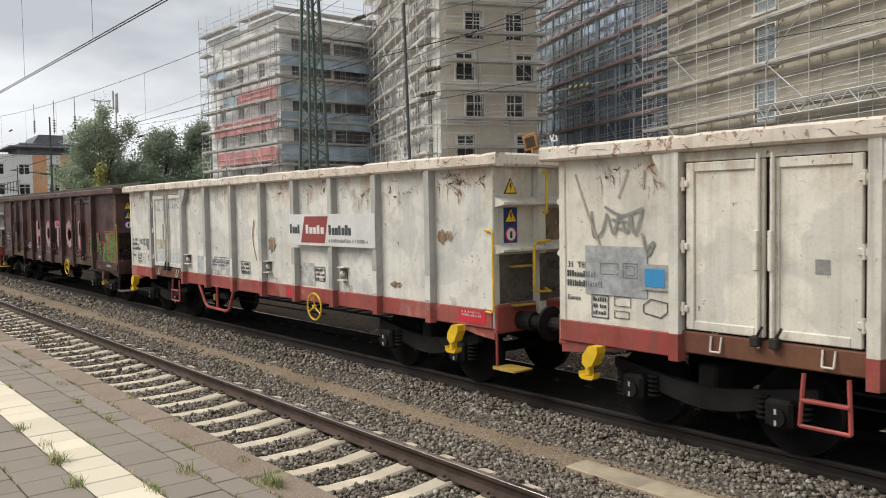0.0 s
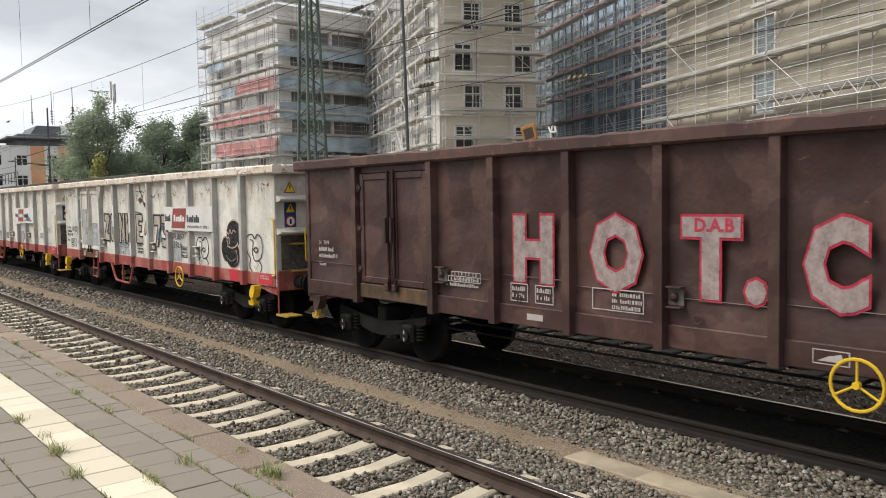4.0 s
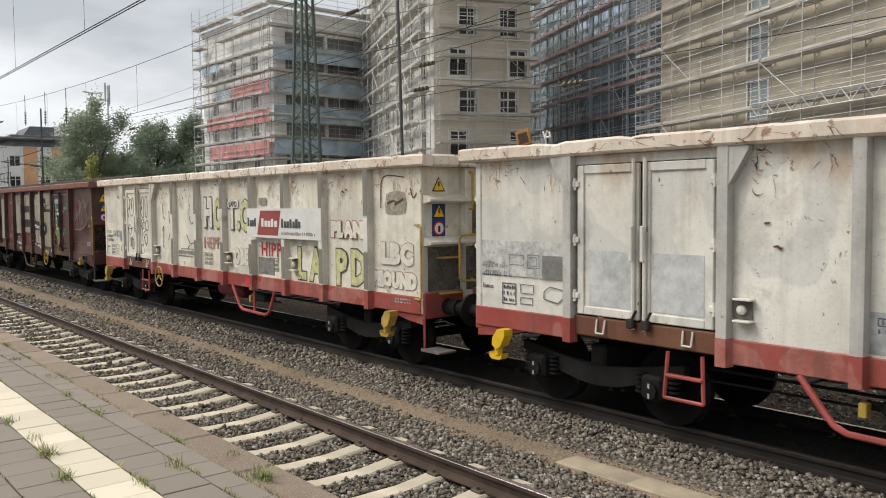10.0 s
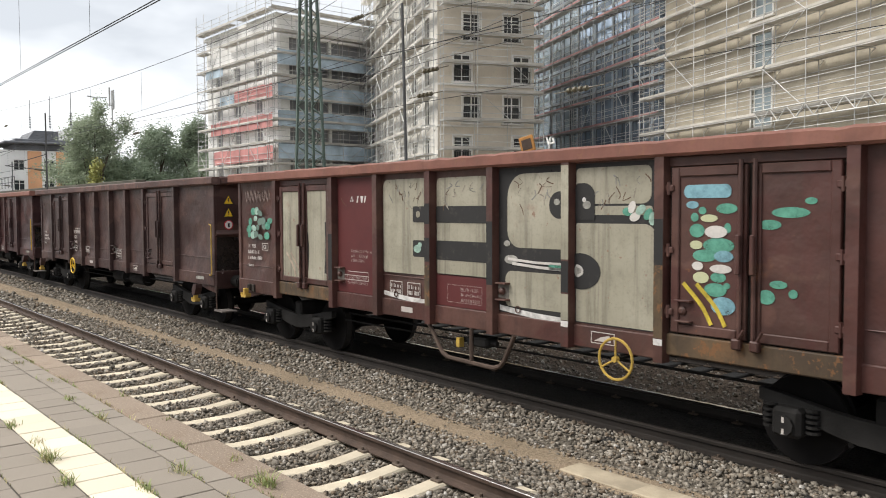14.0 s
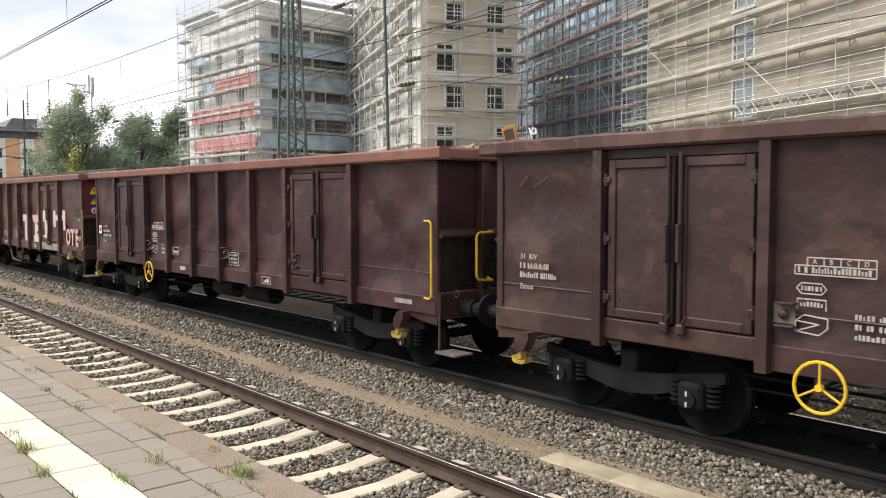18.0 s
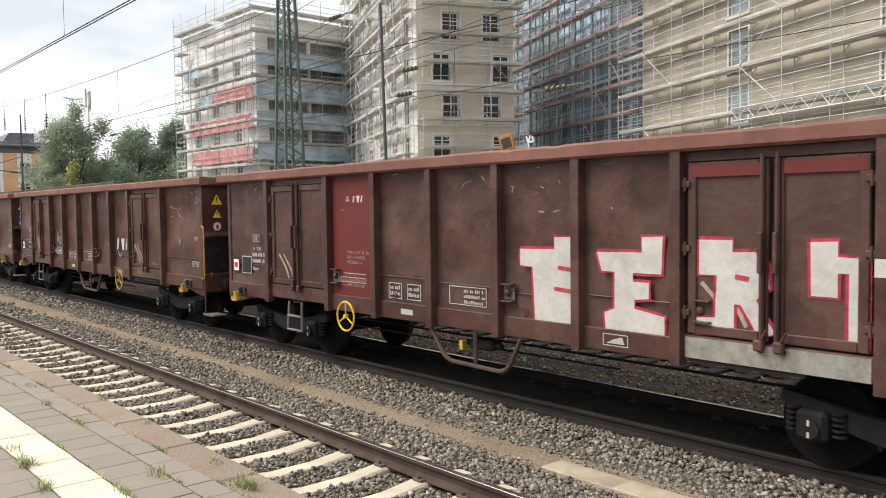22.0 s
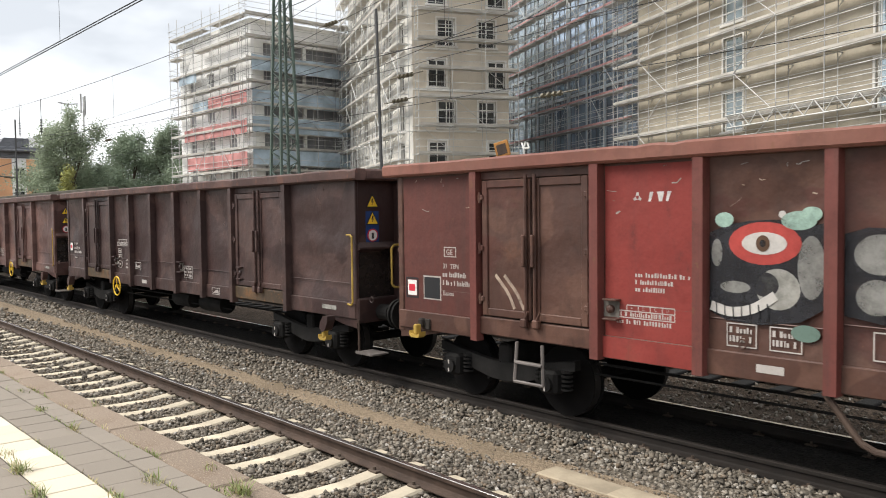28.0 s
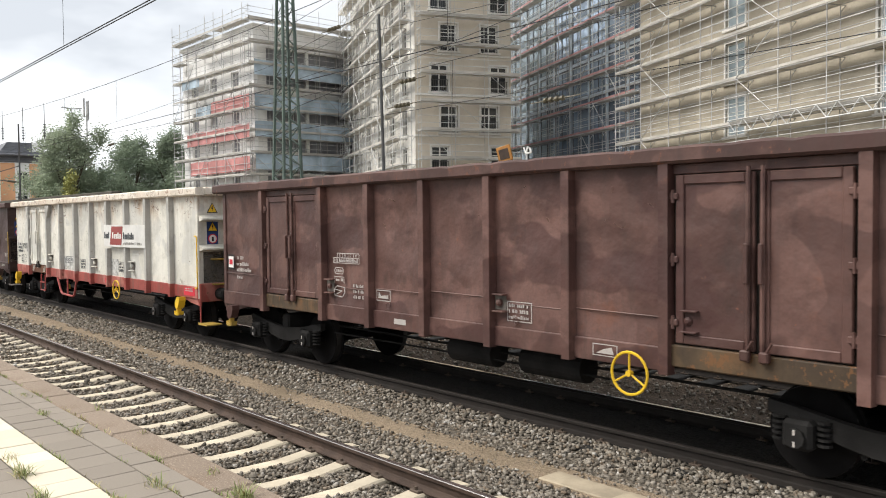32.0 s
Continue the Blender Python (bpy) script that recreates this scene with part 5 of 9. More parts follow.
def bogie(wagon, xc):
    b = part("bogie", Geo().cbox(xc - 0.12, xc + 0.12, -1.05, 1.05, 0.52, 0.86, 0.03), M["running_gear"], wagon, "black grimy two-axle bogie")
    for s in (-1, 1):
        y = s * 1.02
        top = [(xc - 1.25 + 2.5 * k / 10, 0.78 - 0.17 * math.cos((k / 10 - 0.5) * math.pi) ** 1.3) for k in range(11)]
        low = [(xc + 1.25 - 2.5 * k / 10, 0.66 - 0.30 * max(0.0, math.cos((k / 10 - 0.5) * math.pi)) ** 1.3) for k in range(11)]
        prof = top + low
        part("side_frame", Geo().prism(prof, "y", y - 0.05, y + 0.05), M["running_gear"], b)
        for e in (-0.9, 0.9):
            ya = s * 1.10
            part("axle_box", Geo().cbox(xc + e - 0.15, xc + e + 0.15, ya - 0.11, ya + 0.11, 0.34, 0.64, 0.04).tube((xc + e, ya + s * 0.10, 0.47), (xc + e, ya + s * 0.15, 0.47), 0.1, 10), M["running_gear"], b)
            for z in (0.385, 0.50) if s < 0 else ():
                part("bearing_mark", Geo().box(xc + e - 0.012, xc + e + 0.012, ya + s * 0.15 - 0.003, ya + s * 0.15 + 0.003, z, z + 0.055), M["white_mark"], b)
            for q in (-0.22, 0.22) if s < 0 else ():
                sp = Geo()
                for k in range(5):
                    sp.tube((xc + e + q, ya - s * 0.03, 0.40 + k * 0.055), (xc + e + q, ya - s * 0.03, 0.425 + k * 0.055), 0.075, 9)
                part("coil_spring", sp, M["running_gear"], b, tidy=False)
    part("brake_beam", Geo().tube((xc - 0.35, -1.0, 0.35), (xc - 0.35, 1.0, 0.35), 0.03, 6).tube((xc + 0.35, -1.0, 0.35), (xc + 0.35, 1.0, 0.35), 0.03, 6), M["running_gear"], b)
    return b


WHEELSETS = []


def wheelset(wagon, index, x):
    w = part("wheelset", Geo().tube((0, -0.95, 0), (0, 0.95, 0), 0.08, 10), M["wheel"], wagon, "axle with two steel wheels", pose(x, 0, 0.46))
    for s in (-1, 1):
        g = Geo().tube((0, s * 0.75 - 0.065, 0), (0, s * 0.75 + 0.065, 0), 0.455, 28)
        g.tube((0, s * 0.66, 0), (0, s * 0.69, 0), 0.485, 28)
        part("wheel", g, M["wheel"], w)
        part("tread", Geo().tube((0, s * 0.75 - 0.055, 0), (0, s * 0.75 + 0.055, 0), 0.46, 28), M["wheel_tread"], w)
    WHEELSETS.append((w, index, x))




def wagon(index, style, paint, sill_paint, rim_paint, label, wheel_x=2.4, wheel_mat="yellow", step_mat=None, hook_mat="yellow", dent=0.012, logo=False, tanks=False, truss=0.0, rail_mat="yellow", dark_post=None):
    w = thing("gondola_wagon", label, "freight wagon", pose(LEAD - PITCH * (index - 1) + SLACK.get(index, 0), RAIL_F, Z_F), "wagons of the goods train")
    posts = POSTS_A if style == "white" else POSTS_B
    doors = [(posts[0], posts[1])] if style == "white" else [(posts[0], posts[1]), (posts[-2], posts[-1])]
    # side sheets, bay by bay
    stops = [-END] + posts + [END]
    for a, b in zip(stops, stops[1:]):
        if (a, b) in doors:
            part("door_lintel", Geo().cbox(a, b, -SIDE - 0.02, -SIDE + 0.02, 3.06, RIM0), paint, w)
            part("door_threshold", Geo().cbox(a, b, -SIDE - 0.05, -SIDE + 0.02, 1.02, 1.26, 0.015), M["rusty_sill"] if style == "white" else (M["olive_sill"] if index in (2, 6, 10, 12, 13) else paint), w, "worn door threshold")
            # added dark sheet paints the shade seen in the door gaps
            part("door_void", Geo().box(a + 0.07, b - 0.07, -SIDE + 0.004, -SIDE + 0.012, 1.26, 3.06), M["dark_gap"], w)
            mid = (a + b) / 2
            door_leaf(w, a + 0.10, mid - 0.006, paint, index, "r")
            door_leaf(w, mid + 0.006, b - 0.10, paint, index, "l")
            for q in (-0.1, 0.1):
                part("lock_foot", Geo().cbox(mid + q - 0.05, mid + q + 0.05, -SIDE - 0.13, -SIDE - 0.05, 1.19, 1.30, 0.015).tube((mid + q, -SIDE - 0.10, 1.26), (mid + q + 0.09, -SIDE - 0.12, 1.40), 0.016, 6), M["dark_gap"] if style == "white" else paint, w, "grimy foot of a lock bar")
            for q in (-0.55, 0.62) if style == "white" else ():
                part("door_stirrup", Geo().path([(mid + q - 0.06, -SIDE - 0.06, 1.24), (mid + q - 0.055, -SIDE - 0.09, 1.08), (mid + q + 0.055, -SIDE - 0.09, 1.08), (mid + q + 0.06, -SIDE - 0.06, 1.24)], 0.011, 6), paint, w, "bent rod stirrup below the door")
        else:
            smooth(part("side_sheet", sheet(a, b, -SIDE, SILL + 0.22, RIM0, index * 3.7 + a, dent), paint, w, tidy=False))
    smooth(part("far_side_wall", sheet(-END, END, SIDE, SILL + 0.22, RIM0, index + 0.5, dent, 0.5), paint, w, tidy=False))
    # bottom sill
    for a, b in zip(stops, stops[1:]):
        if (a, b) not in doors:
            part("sill_plate", Geo().cbox(a, b, -SIDE - 0.03, -SIDE + 0.03, SILL, SILL + 0.26, 0.01), sill_paint, w)
    part("far_sill", Geo().cbox(-END, END, SIDE - 0.03, SIDE + 0.03, SILL, SILL + 0.26, 0.01), sill_paint, w)
    # posts
    for i, x in enumerate(posts):
        flare = {0: -1, 1: 1}.get(i, 0) if style == "white" else 0
        if logo and i in (4, 5, 6):
            cut = [(SILL - 0.02, 1.93), (2.52, RIM0)] if i == 5 else ([(SILL - 0.02, 2.52), (2.52, RIM0)] if i == 4 else [(SILL - 0.02, 2.52), (2.52, RIM0)])
            for z0, z1 in cut:
                part("post", post_geo(x, -1, z0, z1), dark_post or paint, w)
        else:
            part("post", post_geo(x, -1, flare=flare), dark_post or paint, w)
        part("far_post", post_geo(x, 1), paint, w)
        if style == "white":
            part("post_foot", Geo().prism([(x - 0.085, -SIDE - 0.01), (x - 0.06, -POST - 0.008), (x + 0.06, -POST - 0.008), (x + 0.085, -SIDE - 0.01)], "z", SILL - 0.025, SILL + 0.27), sill_paint, w)
    # top rim
    part("top_rim", rim_geo(-END - 0.22, END + 0.22, -POST - 0.03, -SIDE + 0.06, RIM0, RIM1, index, 0.8 if style == "white" else 0.6), rim_paint, w, "worn steel top rim")
    part("top_rim", Geo().cbox(-END - 0.22, END + 0.22, SIDE - 0.06, POST + 0.03, RIM0, RIM1, 0.03), rim_paint, w)
    for s in (-1, 1):
        part("end_rim", Geo().cbox(min(s * END - s * 0.06, s * (END + 0.22)), max(s * END - s * 0.06, s * (END + 0.22)), -SIDE + 0.06, SIDE - 0.06, RIM0, RIM1, 0.03), rim_paint, w)
        xs = s * END
        lo, hi = min(xs, xs - s * 0.02), max(xs, xs - s * 0.02)
        part("end_wall", Geo().cbox(lo, hi, -SIDE, SIDE, SILL, RIM0, 0.006), paint, w)
        for yy in (-0.5, 0.5):
            part("end_post", Geo().cbox(min(xs, xs + s * 0.14), max(xs, xs + s * 0.14), yy - 0.07, yy + 0.07, SILL, RIM0, 0.015), paint, w)
        for zz in (2.04, 2.68) if style == "white" else (2.1,):
            part("end_rib", Geo().prism([(xs, zz + 0.08), (xs + s * (0.2 if style == "white" and s > 0 else 0.08), zz + 0.0), (xs + s * (0.2 if style == "white" and s > 0 else 0.08), zz - 0.03), (xs, zz - 0.07)], "y", -SIDE + 0.02, SIDE - 0.02), paint, w)
        part("corner_post", Geo().cbox(min(xs - s * 0.09, xs + s * 0.02), max(xs - s * 0.09, xs + s * 0.02), -SIDE - 0.015, -SIDE + 0.05, SILL, RIM0, 0.012), paint, w)
        part("head_stock", Geo().cbox(min(xs - s * 0.1, xs + s * 0.06), max(xs - s * 0.1, xs + s * 0.06), -SIDE, SIDE, 0.88, 1.28, 0.02), sill_paint if style == "white" else paint, w)
        # buffers
        for yy in (-0.875, 0.875):
            b = part("buffer", Geo().tube((xs, yy, 1.04), (xs + s * 0.33, yy, 1.04), 0.13, 14), M["running_gear"], w)
            part("buffer_plate", Geo().tube((xs + s * 0.60, yy, 1.04), (xs + s * 0.64, yy, 1.04), 0.24, 18), M["running_gear"], b)
            part("buffer_shank", Geo().tube((xs + s * 0.33, yy, 1.04), (xs + s * 0.60, yy, 1.04), 0.095, 12), M["running_gear"], b)
        part("coupling", Geo().tube((xs, 0, 1.0), (xs + s * 0.45, 0, 0.98), 0.05, 8).path([(xs + s * 0.3, -0.08, 1.0), (xs + s * 0.62, -0.06, 0.82), (xs + s * 0.62, 0.06, 0.82), (xs + s * 0.3, 0.08, 1.0)], 0.025, 6), M["running_gear"], w)
        part("brake_hose", Geo().path([(xs, -0.35, 0.95), (xs + s * 0.22, -0.36, 0.75), (xs + s * 0.42, -0.34, 0.70), (xs + s * 0.55, -0.3, 0.82)], 0.022, 6), M["running_gear"], w)
        # shunter's step below the leading corner
        if s > 0:
            part("shunter_step", Geo().cbox(min(xs - s * 0.02, xs + s * 0.42), max(xs - s * 0.02, xs + s * 0.42), -1.36, -1.02, 0.40, 0.43, 0.006).cbox(min(xs, xs + s * 0.4), max(xs, xs + s * 0.4), -1.365, -1.36, 0.40, 0.45, 0.002), M["old_yellow"] if style == "white" and index != 5 else M["grey_step"], w)
        if s > 0:
            part("step_hanger", Geo().tube((xs + s * 0.05, -1.33, 0.42), (xs + s * 0.05, -1.33, 0.95), 0.018, 6), M["red_step"] if style == "white" else M["rail_web"], w)
        part("corner_bracket", Geo().prism([(xs - s * 0.95, SILL), (xs, SILL), (xs, 0.80), (xs - s * 0.4, 0.84)], "y", -1.33, -1.27), sill_paint if style == "white" else paint, w)
        # yellow hook near the end
        hx = s * 6.62
        hook_mat2 = hook_mat if style == "white" else None
        high = index in (6, 9, 10, 11)
        hk = Geo().prism([(hx + 0.13, SILL + 0.02), (hx + 0.0, SILL + 0.02), (hx - 0.095, SILL - 0.10), (hx - 0.105, SILL - 0.19), (hx - 0.04, SILL - 0.25), (hx + 0.05, SILL - 0.21), (hx + 0.13, SILL - 0.06)], "y", -1.57, -1.42)
        if high:
            hk = Geo().cbox(hx - 0.06, hx + 0.10, -1.40, -1.36, SILL + 0.02, SILL + 0.17, 0.01).cbox(hx - 0.09, hx + 0.0, -1.46, -1.37, SILL + 0.06, SILL + 0.18, 0.02)
        hook = part("tow_hook", hk, M[hook_mat2] if hook_mat2 else (M["dark_gap"] if high else paint), w, "roping hook at the corner")
        part("hook_tip", hook_tip(hx, SILL + 0.30 if high else SILL), M[hook_mat], hook, "yellow anchor-shaped hook tip")
    # grab rails at the leading end
    rm = M[rail_mat]
    gx = {7: -0.04, 8: -0.06, 12: -0.02, 13: -0.02}.get(index, 0.17 if style != "white" else 0.06)
    part("grab_rail", Geo().path([(END + gx - 0.2, -SIDE - 0.02, 2.30), (END + gx - 0.04, -SIDE - 0.06, 2.30), (END + gx, -SIDE - 0.06, 2.26), (END + gx, -SIDE - 0.06, 1.22), (END + gx - 0.04, -SIDE - 0.06, 1.18), (END + gx - 0.2, -SIDE - 0.02, 1.18)], 0.016, 6), rm, w, "yellow grab rail")
    part("grab_rail", Geo().path([(END + 0.12, -0.46, 2.14), (END + 0.30, -0.52, 2.14), (END + 0.31, -0.80, 2.13), (END + 0.31, -0.85, 2.08), (END + 0.31, -0.85, 1.5), (END + 0.31, -0.80, 1.45), (END + 0.30, -0.52, 1.43), (END + 0.12, -0.46, 1.46)], 0.018, 6), rm, w, "yellow grab rail")
    if style == "white" or index in (2, 13):
        part("grab_rail", Geo().path([(END + 0.1, -0.50, 3.09), (END + 0.22, -0.50, 3.09), (END + 0.22, -0.50, 2.53), (END + 0.1, -0.50, 2.53)], 0.018, 6), rm, w, "yellow grab rail")
        for z in (1.24, 1.78) if style == "white" else ():
            part("rung", Geo().cbox(END, END + 0.16, -1.06, -0.66, z, z + 0.03, 0.008), M["old_yellow"], w)
    # thin sheets darken the end wall: grime and painted shade in one
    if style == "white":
        for y0, y1, z0, z1, m in ((-1.22, -0.575, 1.285, 1.96, "end_soot_shade"), (-0.425, 0.425, 1.285, 1.96, "end_soot_shade"), (-0.575, -0.425, 1.285, 1.96, "end_soot_shade"), (-0.425, 0.425, 2.13, 2.60, "end_rust")):
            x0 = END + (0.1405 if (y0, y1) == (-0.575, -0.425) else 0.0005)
            part("soot_film", Geo().box(x0, x0 + 0.002, y0, y1, z0, z1), M[m], w, "grime and painted shade on the end wall")
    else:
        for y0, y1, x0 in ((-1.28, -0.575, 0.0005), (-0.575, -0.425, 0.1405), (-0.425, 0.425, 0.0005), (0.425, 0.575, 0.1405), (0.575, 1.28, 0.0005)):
            part("soot_film", Geo().box(END + x0, END + x0 + 0.002, y0, y1, 1.285, 2.02), M["end_grime_shade"], w, "grime and painted shade on the end wall")
    # signs on the leading end
    for (z, kind) in () if index == 8 else ((2.90, "warn"), (2.50, "warn"), (2.24, "ban")) if style == "white" else ((2.90, "warn"), (2.56, "warn"), (2.29, "ban")):
        sy, sx = -1.0, END + 0.003
        f = 1.0
        if style != "white" and z > 2.8:
            z, f = (z - 0.03, 1.28) if index in (6, 9, 10, 11) else (z - 0.06, 1.0)
        if kind == "warn":
            sg = part("warning_sign", Geo().prism([(sy - 0.125 * f, z - 0.10 * f), (sy + 0.125 * f, z - 0.10 * f), (sy, z + 0.12 * f)], "x", sx, sx + 0.008), M["black"], w, "yellow triangular warning sign")
            part("sign_face", Geo().prism([(sy - 0.10 * f, z - 0.085 * f), (sy + 0.10 * f, z - 0.085 * f), (sy, z + 0.092 * f)], "x", sx + 0.008, sx + 0.011), M["yellow_sign"], sg)
            part("sign_symbol", Geo().prism([(sy - 0.012 * f, z + 0.045 * f), (sy + 0.02 * f, z + 0.045 * f), (sy + 0.002 * f, z + 0.0 * f), (sy + 0.022 * f, z + 0.0 * f), (sy - 0.012 * f, z - 0.07 * f), (sy, z - 0.015 * f), (sy - 0.02 * f, z - 0.015 * f)], "x", sx + 0.011, sx + 0.013), M["black"], sg)
        else:
            sg = part("prohibition_sign", Geo().tube((sx, sy, z), (sx + 0.008, sy, z), 0.105, 20), M["red_sign"], w, "round red-rimmed prohibition sign")
            part("sign_face", Geo().tube((sx + 0.008, sy, z), (sx + 0.011, sy, z), 0.085, 20), M["sign_white"], sg)
            part("sign_symbol", Geo().cbox(sx + 0.011, sx + 0.013, sy - 0.022, sy + 0.022, z - 0.055, z + 0.04), M["black"], sg)
    if index != 8:
        part("sign_board", Geo().box(END, END + 0.0025, -1.13, -0.87, *((2.12, 2.62) if style == "white" else (2.17, 2.68))), M["blue_sign"] if index % 3 != 1 or style == "white" else paint, w)
    # underframe
    part("floor_plate", Geo().box(-END, END, -SIDE, SIDE, FLOOR - 0.05, FLOOR), M["running_gear"], w)
    part("centre_sill", Geo().cbox(-END, END, -0.35, 0.35, 0.86, FLOOR - 0.06, 0.02), M["running_gear"], w)
    for x in (-3.4, -2.0, -0.6, 0.8, 2.2, 3.6):
        part("cross_bearer", Geo().prism([(-1.3, FLOOR - 0.06), (1.3, FLOOR - 0.06), (1.3, 1.0), (0.4, 0.84), (-0.4, 0.84), (-1.3, 1.0)], "x", x - 0.05, x + 0.05), M["running_gear"], w)
    part("brake_rod", Geo().tube((-4.2, -0.7, 0.72), (4.2, -0.7, 0.72), 0.02, 6).tube((-4.0, -0.85, 0.62), (2.0, -0.85, 0.64), 0.016, 6), M["running_gear"], w)
    part("air_reservoir", Geo().tube((0.9, 0.5, 0.78), (2.1, 0.5, 0.78), 0.17, 12), M["running_gear"], w)
    if tanks:
        part("air_reservoir", Geo().tube((-0.9, -0.75, 0.70), (0.0, -0.75, 0.70), 0.19, 14), M["running_gear"], w, "dark grimy air tank")
        part("air_reservoir", Geo().tube((0.55, -0.75, 0.70), (1.6, -0.75, 0.70), 0.19, 14), M["running_gear"], w, "dark grimy air tank")
    if truss:
        tm = M["red_step"] if style == "white" else M["rail_web"]
        tr = part("underframe_guard", Geo().path([(-2.72 + truss, -1.36, SILL), (-2.46 + truss, -1.36, 0.62), (-2.38 + truss, -1.36, 0.53), (-2.26 + truss, -1.36, 0.48), (-1.30 + truss, -1.36, 0.46), (-1.18 + truss, -1.36, 0.50), (-1.10 + truss, -1.36, 0.58), (-0.90 + truss, -1.36, SILL)], 0.033, 7), tm, w, "bent tube guard below the sill")
        part("guard_strut", Geo().tube((-1.75 + truss, -1.36, 0.47), (-1.75 + truss, -1.36, SILL), 0.03, 6), tm, w)
        part("brake_gear", Geo().cbox(-2.05 + truss, -1.62 + truss, -1.2, -0.95, 0.66, 0.80, 0.03).tube((-2.2 + truss, -1.1, 0.73), (-1.5 + truss, -1.1, 0.73), 0.035, 8), M["running_gear"], w)
        part("brake_lever", Geo().cbox(-2.22 + truss, -2.14 + truss, -1.25, -1.15, 0.62, 0.76, 0.01), M["old_yellow"], w)
    if step_mat:
        sx = posts[1] - 0.42 if style == "white" else -4.55
        st = part("step_ladder", Geo().path([(sx - 0.21, -1.44, SILL + 0.05), (sx - 0.24, -1.46, 0.50), (sx + 0.24, -1.46, 0.50), (sx + 0.21, -1.44, SILL + 0.05)], 0.022, 6), M[step_mat], w, "small step below the door")
        part("tread", Geo().cbox(sx - 0.23, sx + 0.23, -1.49, -1.42, 0.73, 0.765, 0.008), M[step_mat], st)
    hand_wheel(w, wheel_x, 0.90, wheel_mat)
    for x in (posts[1] + 0.12, posts[4] + 0.1, posts[6] + 0.2):
        for z in (1.40, 1.62):
            part("pocket_plate", Geo().cbox(x, x + 0.19, -POST + 0.005, -SIDE - 0.005, z, z + 0.02, 0.004), paint, w)
        # back plate carries the shade of the recess in its colour
        part("pocket_back", Geo().cbox(x - 0.05, x + 0.17, -SIDE - 0.012, -SIDE - 0.003, 1.425, 1.615, 0.003), M["pocket_shade"], w, "dark plate with the lashing pocket's shade painted in")
        part("lashing_knob", Geo().tube((x + 0.06, -SIDE - 0.01, 1.52), (x + 0.06, -SIDE - 0.05, 1.52), 0.048, 12).tube((x + 0.06, -SIDE - 0.05, 1.52), (x + 0.06, -SIDE - 0.07, 1.52), 0.048, 12, 0.02), paint, w)
    for k in range(5):
        x = stops[k * 2 + 1] + 0.45
        part("rope_ring", Geo().ring((x, -SIDE - 0.025, 1.30), 0.045, 0.008, "y", 10, 5), paint, w)
    for xc in (-5.38, 5.38):
        bogie(w, xc)
        for e in (-0.9, 0.9):
            wheelset(w, index, xc + e)
    return w


# marks on the wagon sides; y is the outer face of the sheets
FACE = -SIDE - 0.003
DOOR = -SIDE - 0.037


def slab(wagon, name, x0, x1, z0, z1, mat, y=FACE, label="", t=0.004):
    return part(name, Geo().box(x0, x1, y - t, y, z0, z1), mat if not isinstance(mat, str) else M[mat], wagon, label)


def text(wagon, words, x, z, h, mat, y=FACE, name="lettering", label="", bold=0.0, spread=1.0, sx=1.0):
    """Words in the built-in font as a thin mesh, from the lower left corner."""
    cu = bpy.data.curves.new("words", "FONT")
    cu.body, cu.size, cu.extrude, cu.offset, cu.resolution_u, cu.space_character = words, h * 1.38, 0.002, bold, 2, spread
    tmp = bpy.data.objects.new("words", cu)
    me = bpy.data.meshes.new_from_object(tmp)
    bpy.data.objects.remove(tmp)
    me.materials.clear()
    me.materials.append(M[mat] if isinstance(mat, str) else mat)
    ob = new(name, me)
    ob.parent = wagon
    ob.matrix_basis = pose(x, y, z, 90, 0, 0) @ Matrix.Diagonal((sx, 1, 1, 1))
    if label:
        tagged(ob, label)
    return ob


def bars(wagon, x, z, rows, mat, h=0.055, gap=0.035, seed=0, y=FACE, name="lettering"):
    """Unreadable stencilled lines as plain bars; rows are the line lengths."""
    r = random.Random(seed)
    g = Geo()
    for i, length in enumerate(rows):
        zz, xx = z - i * (h + gap), x
        while xx < x + length - 0.01:
            d = min(r.uniform(0.012, 0.03), x + length - xx)
            g.box(xx, xx + d, y - 0.003, y, zz - h, zz - h * r.choice((0.0, 0.0, 0.28)))
            xx += d + r.uniform(0.01, 0.018) + (0.03 if r.random() < 0.12 else 0.0)
    return tagged(part(name, g, M[mat], wagon, "small stencilled lines of lettering", tidy=False), kind="stuff")


def outline(wagon, x0, x1, z0, z1, mat, t=0.012, y=FACE, name="data_panel"):
    g = Geo().box(x0, x1, y - 0.003, y, z0, z0 + t).box(x0, x1, y - 0.003, y, z1 - t, z1).box(x0, x0 + t, y - 0.003, y, z0 + t, z1 - t).box(x1 - t, x1, y - 0.003, y, z0 + t, z1 - t)
    return part(name, g, M[mat], wagon, "stencilled frame", tidy=False)


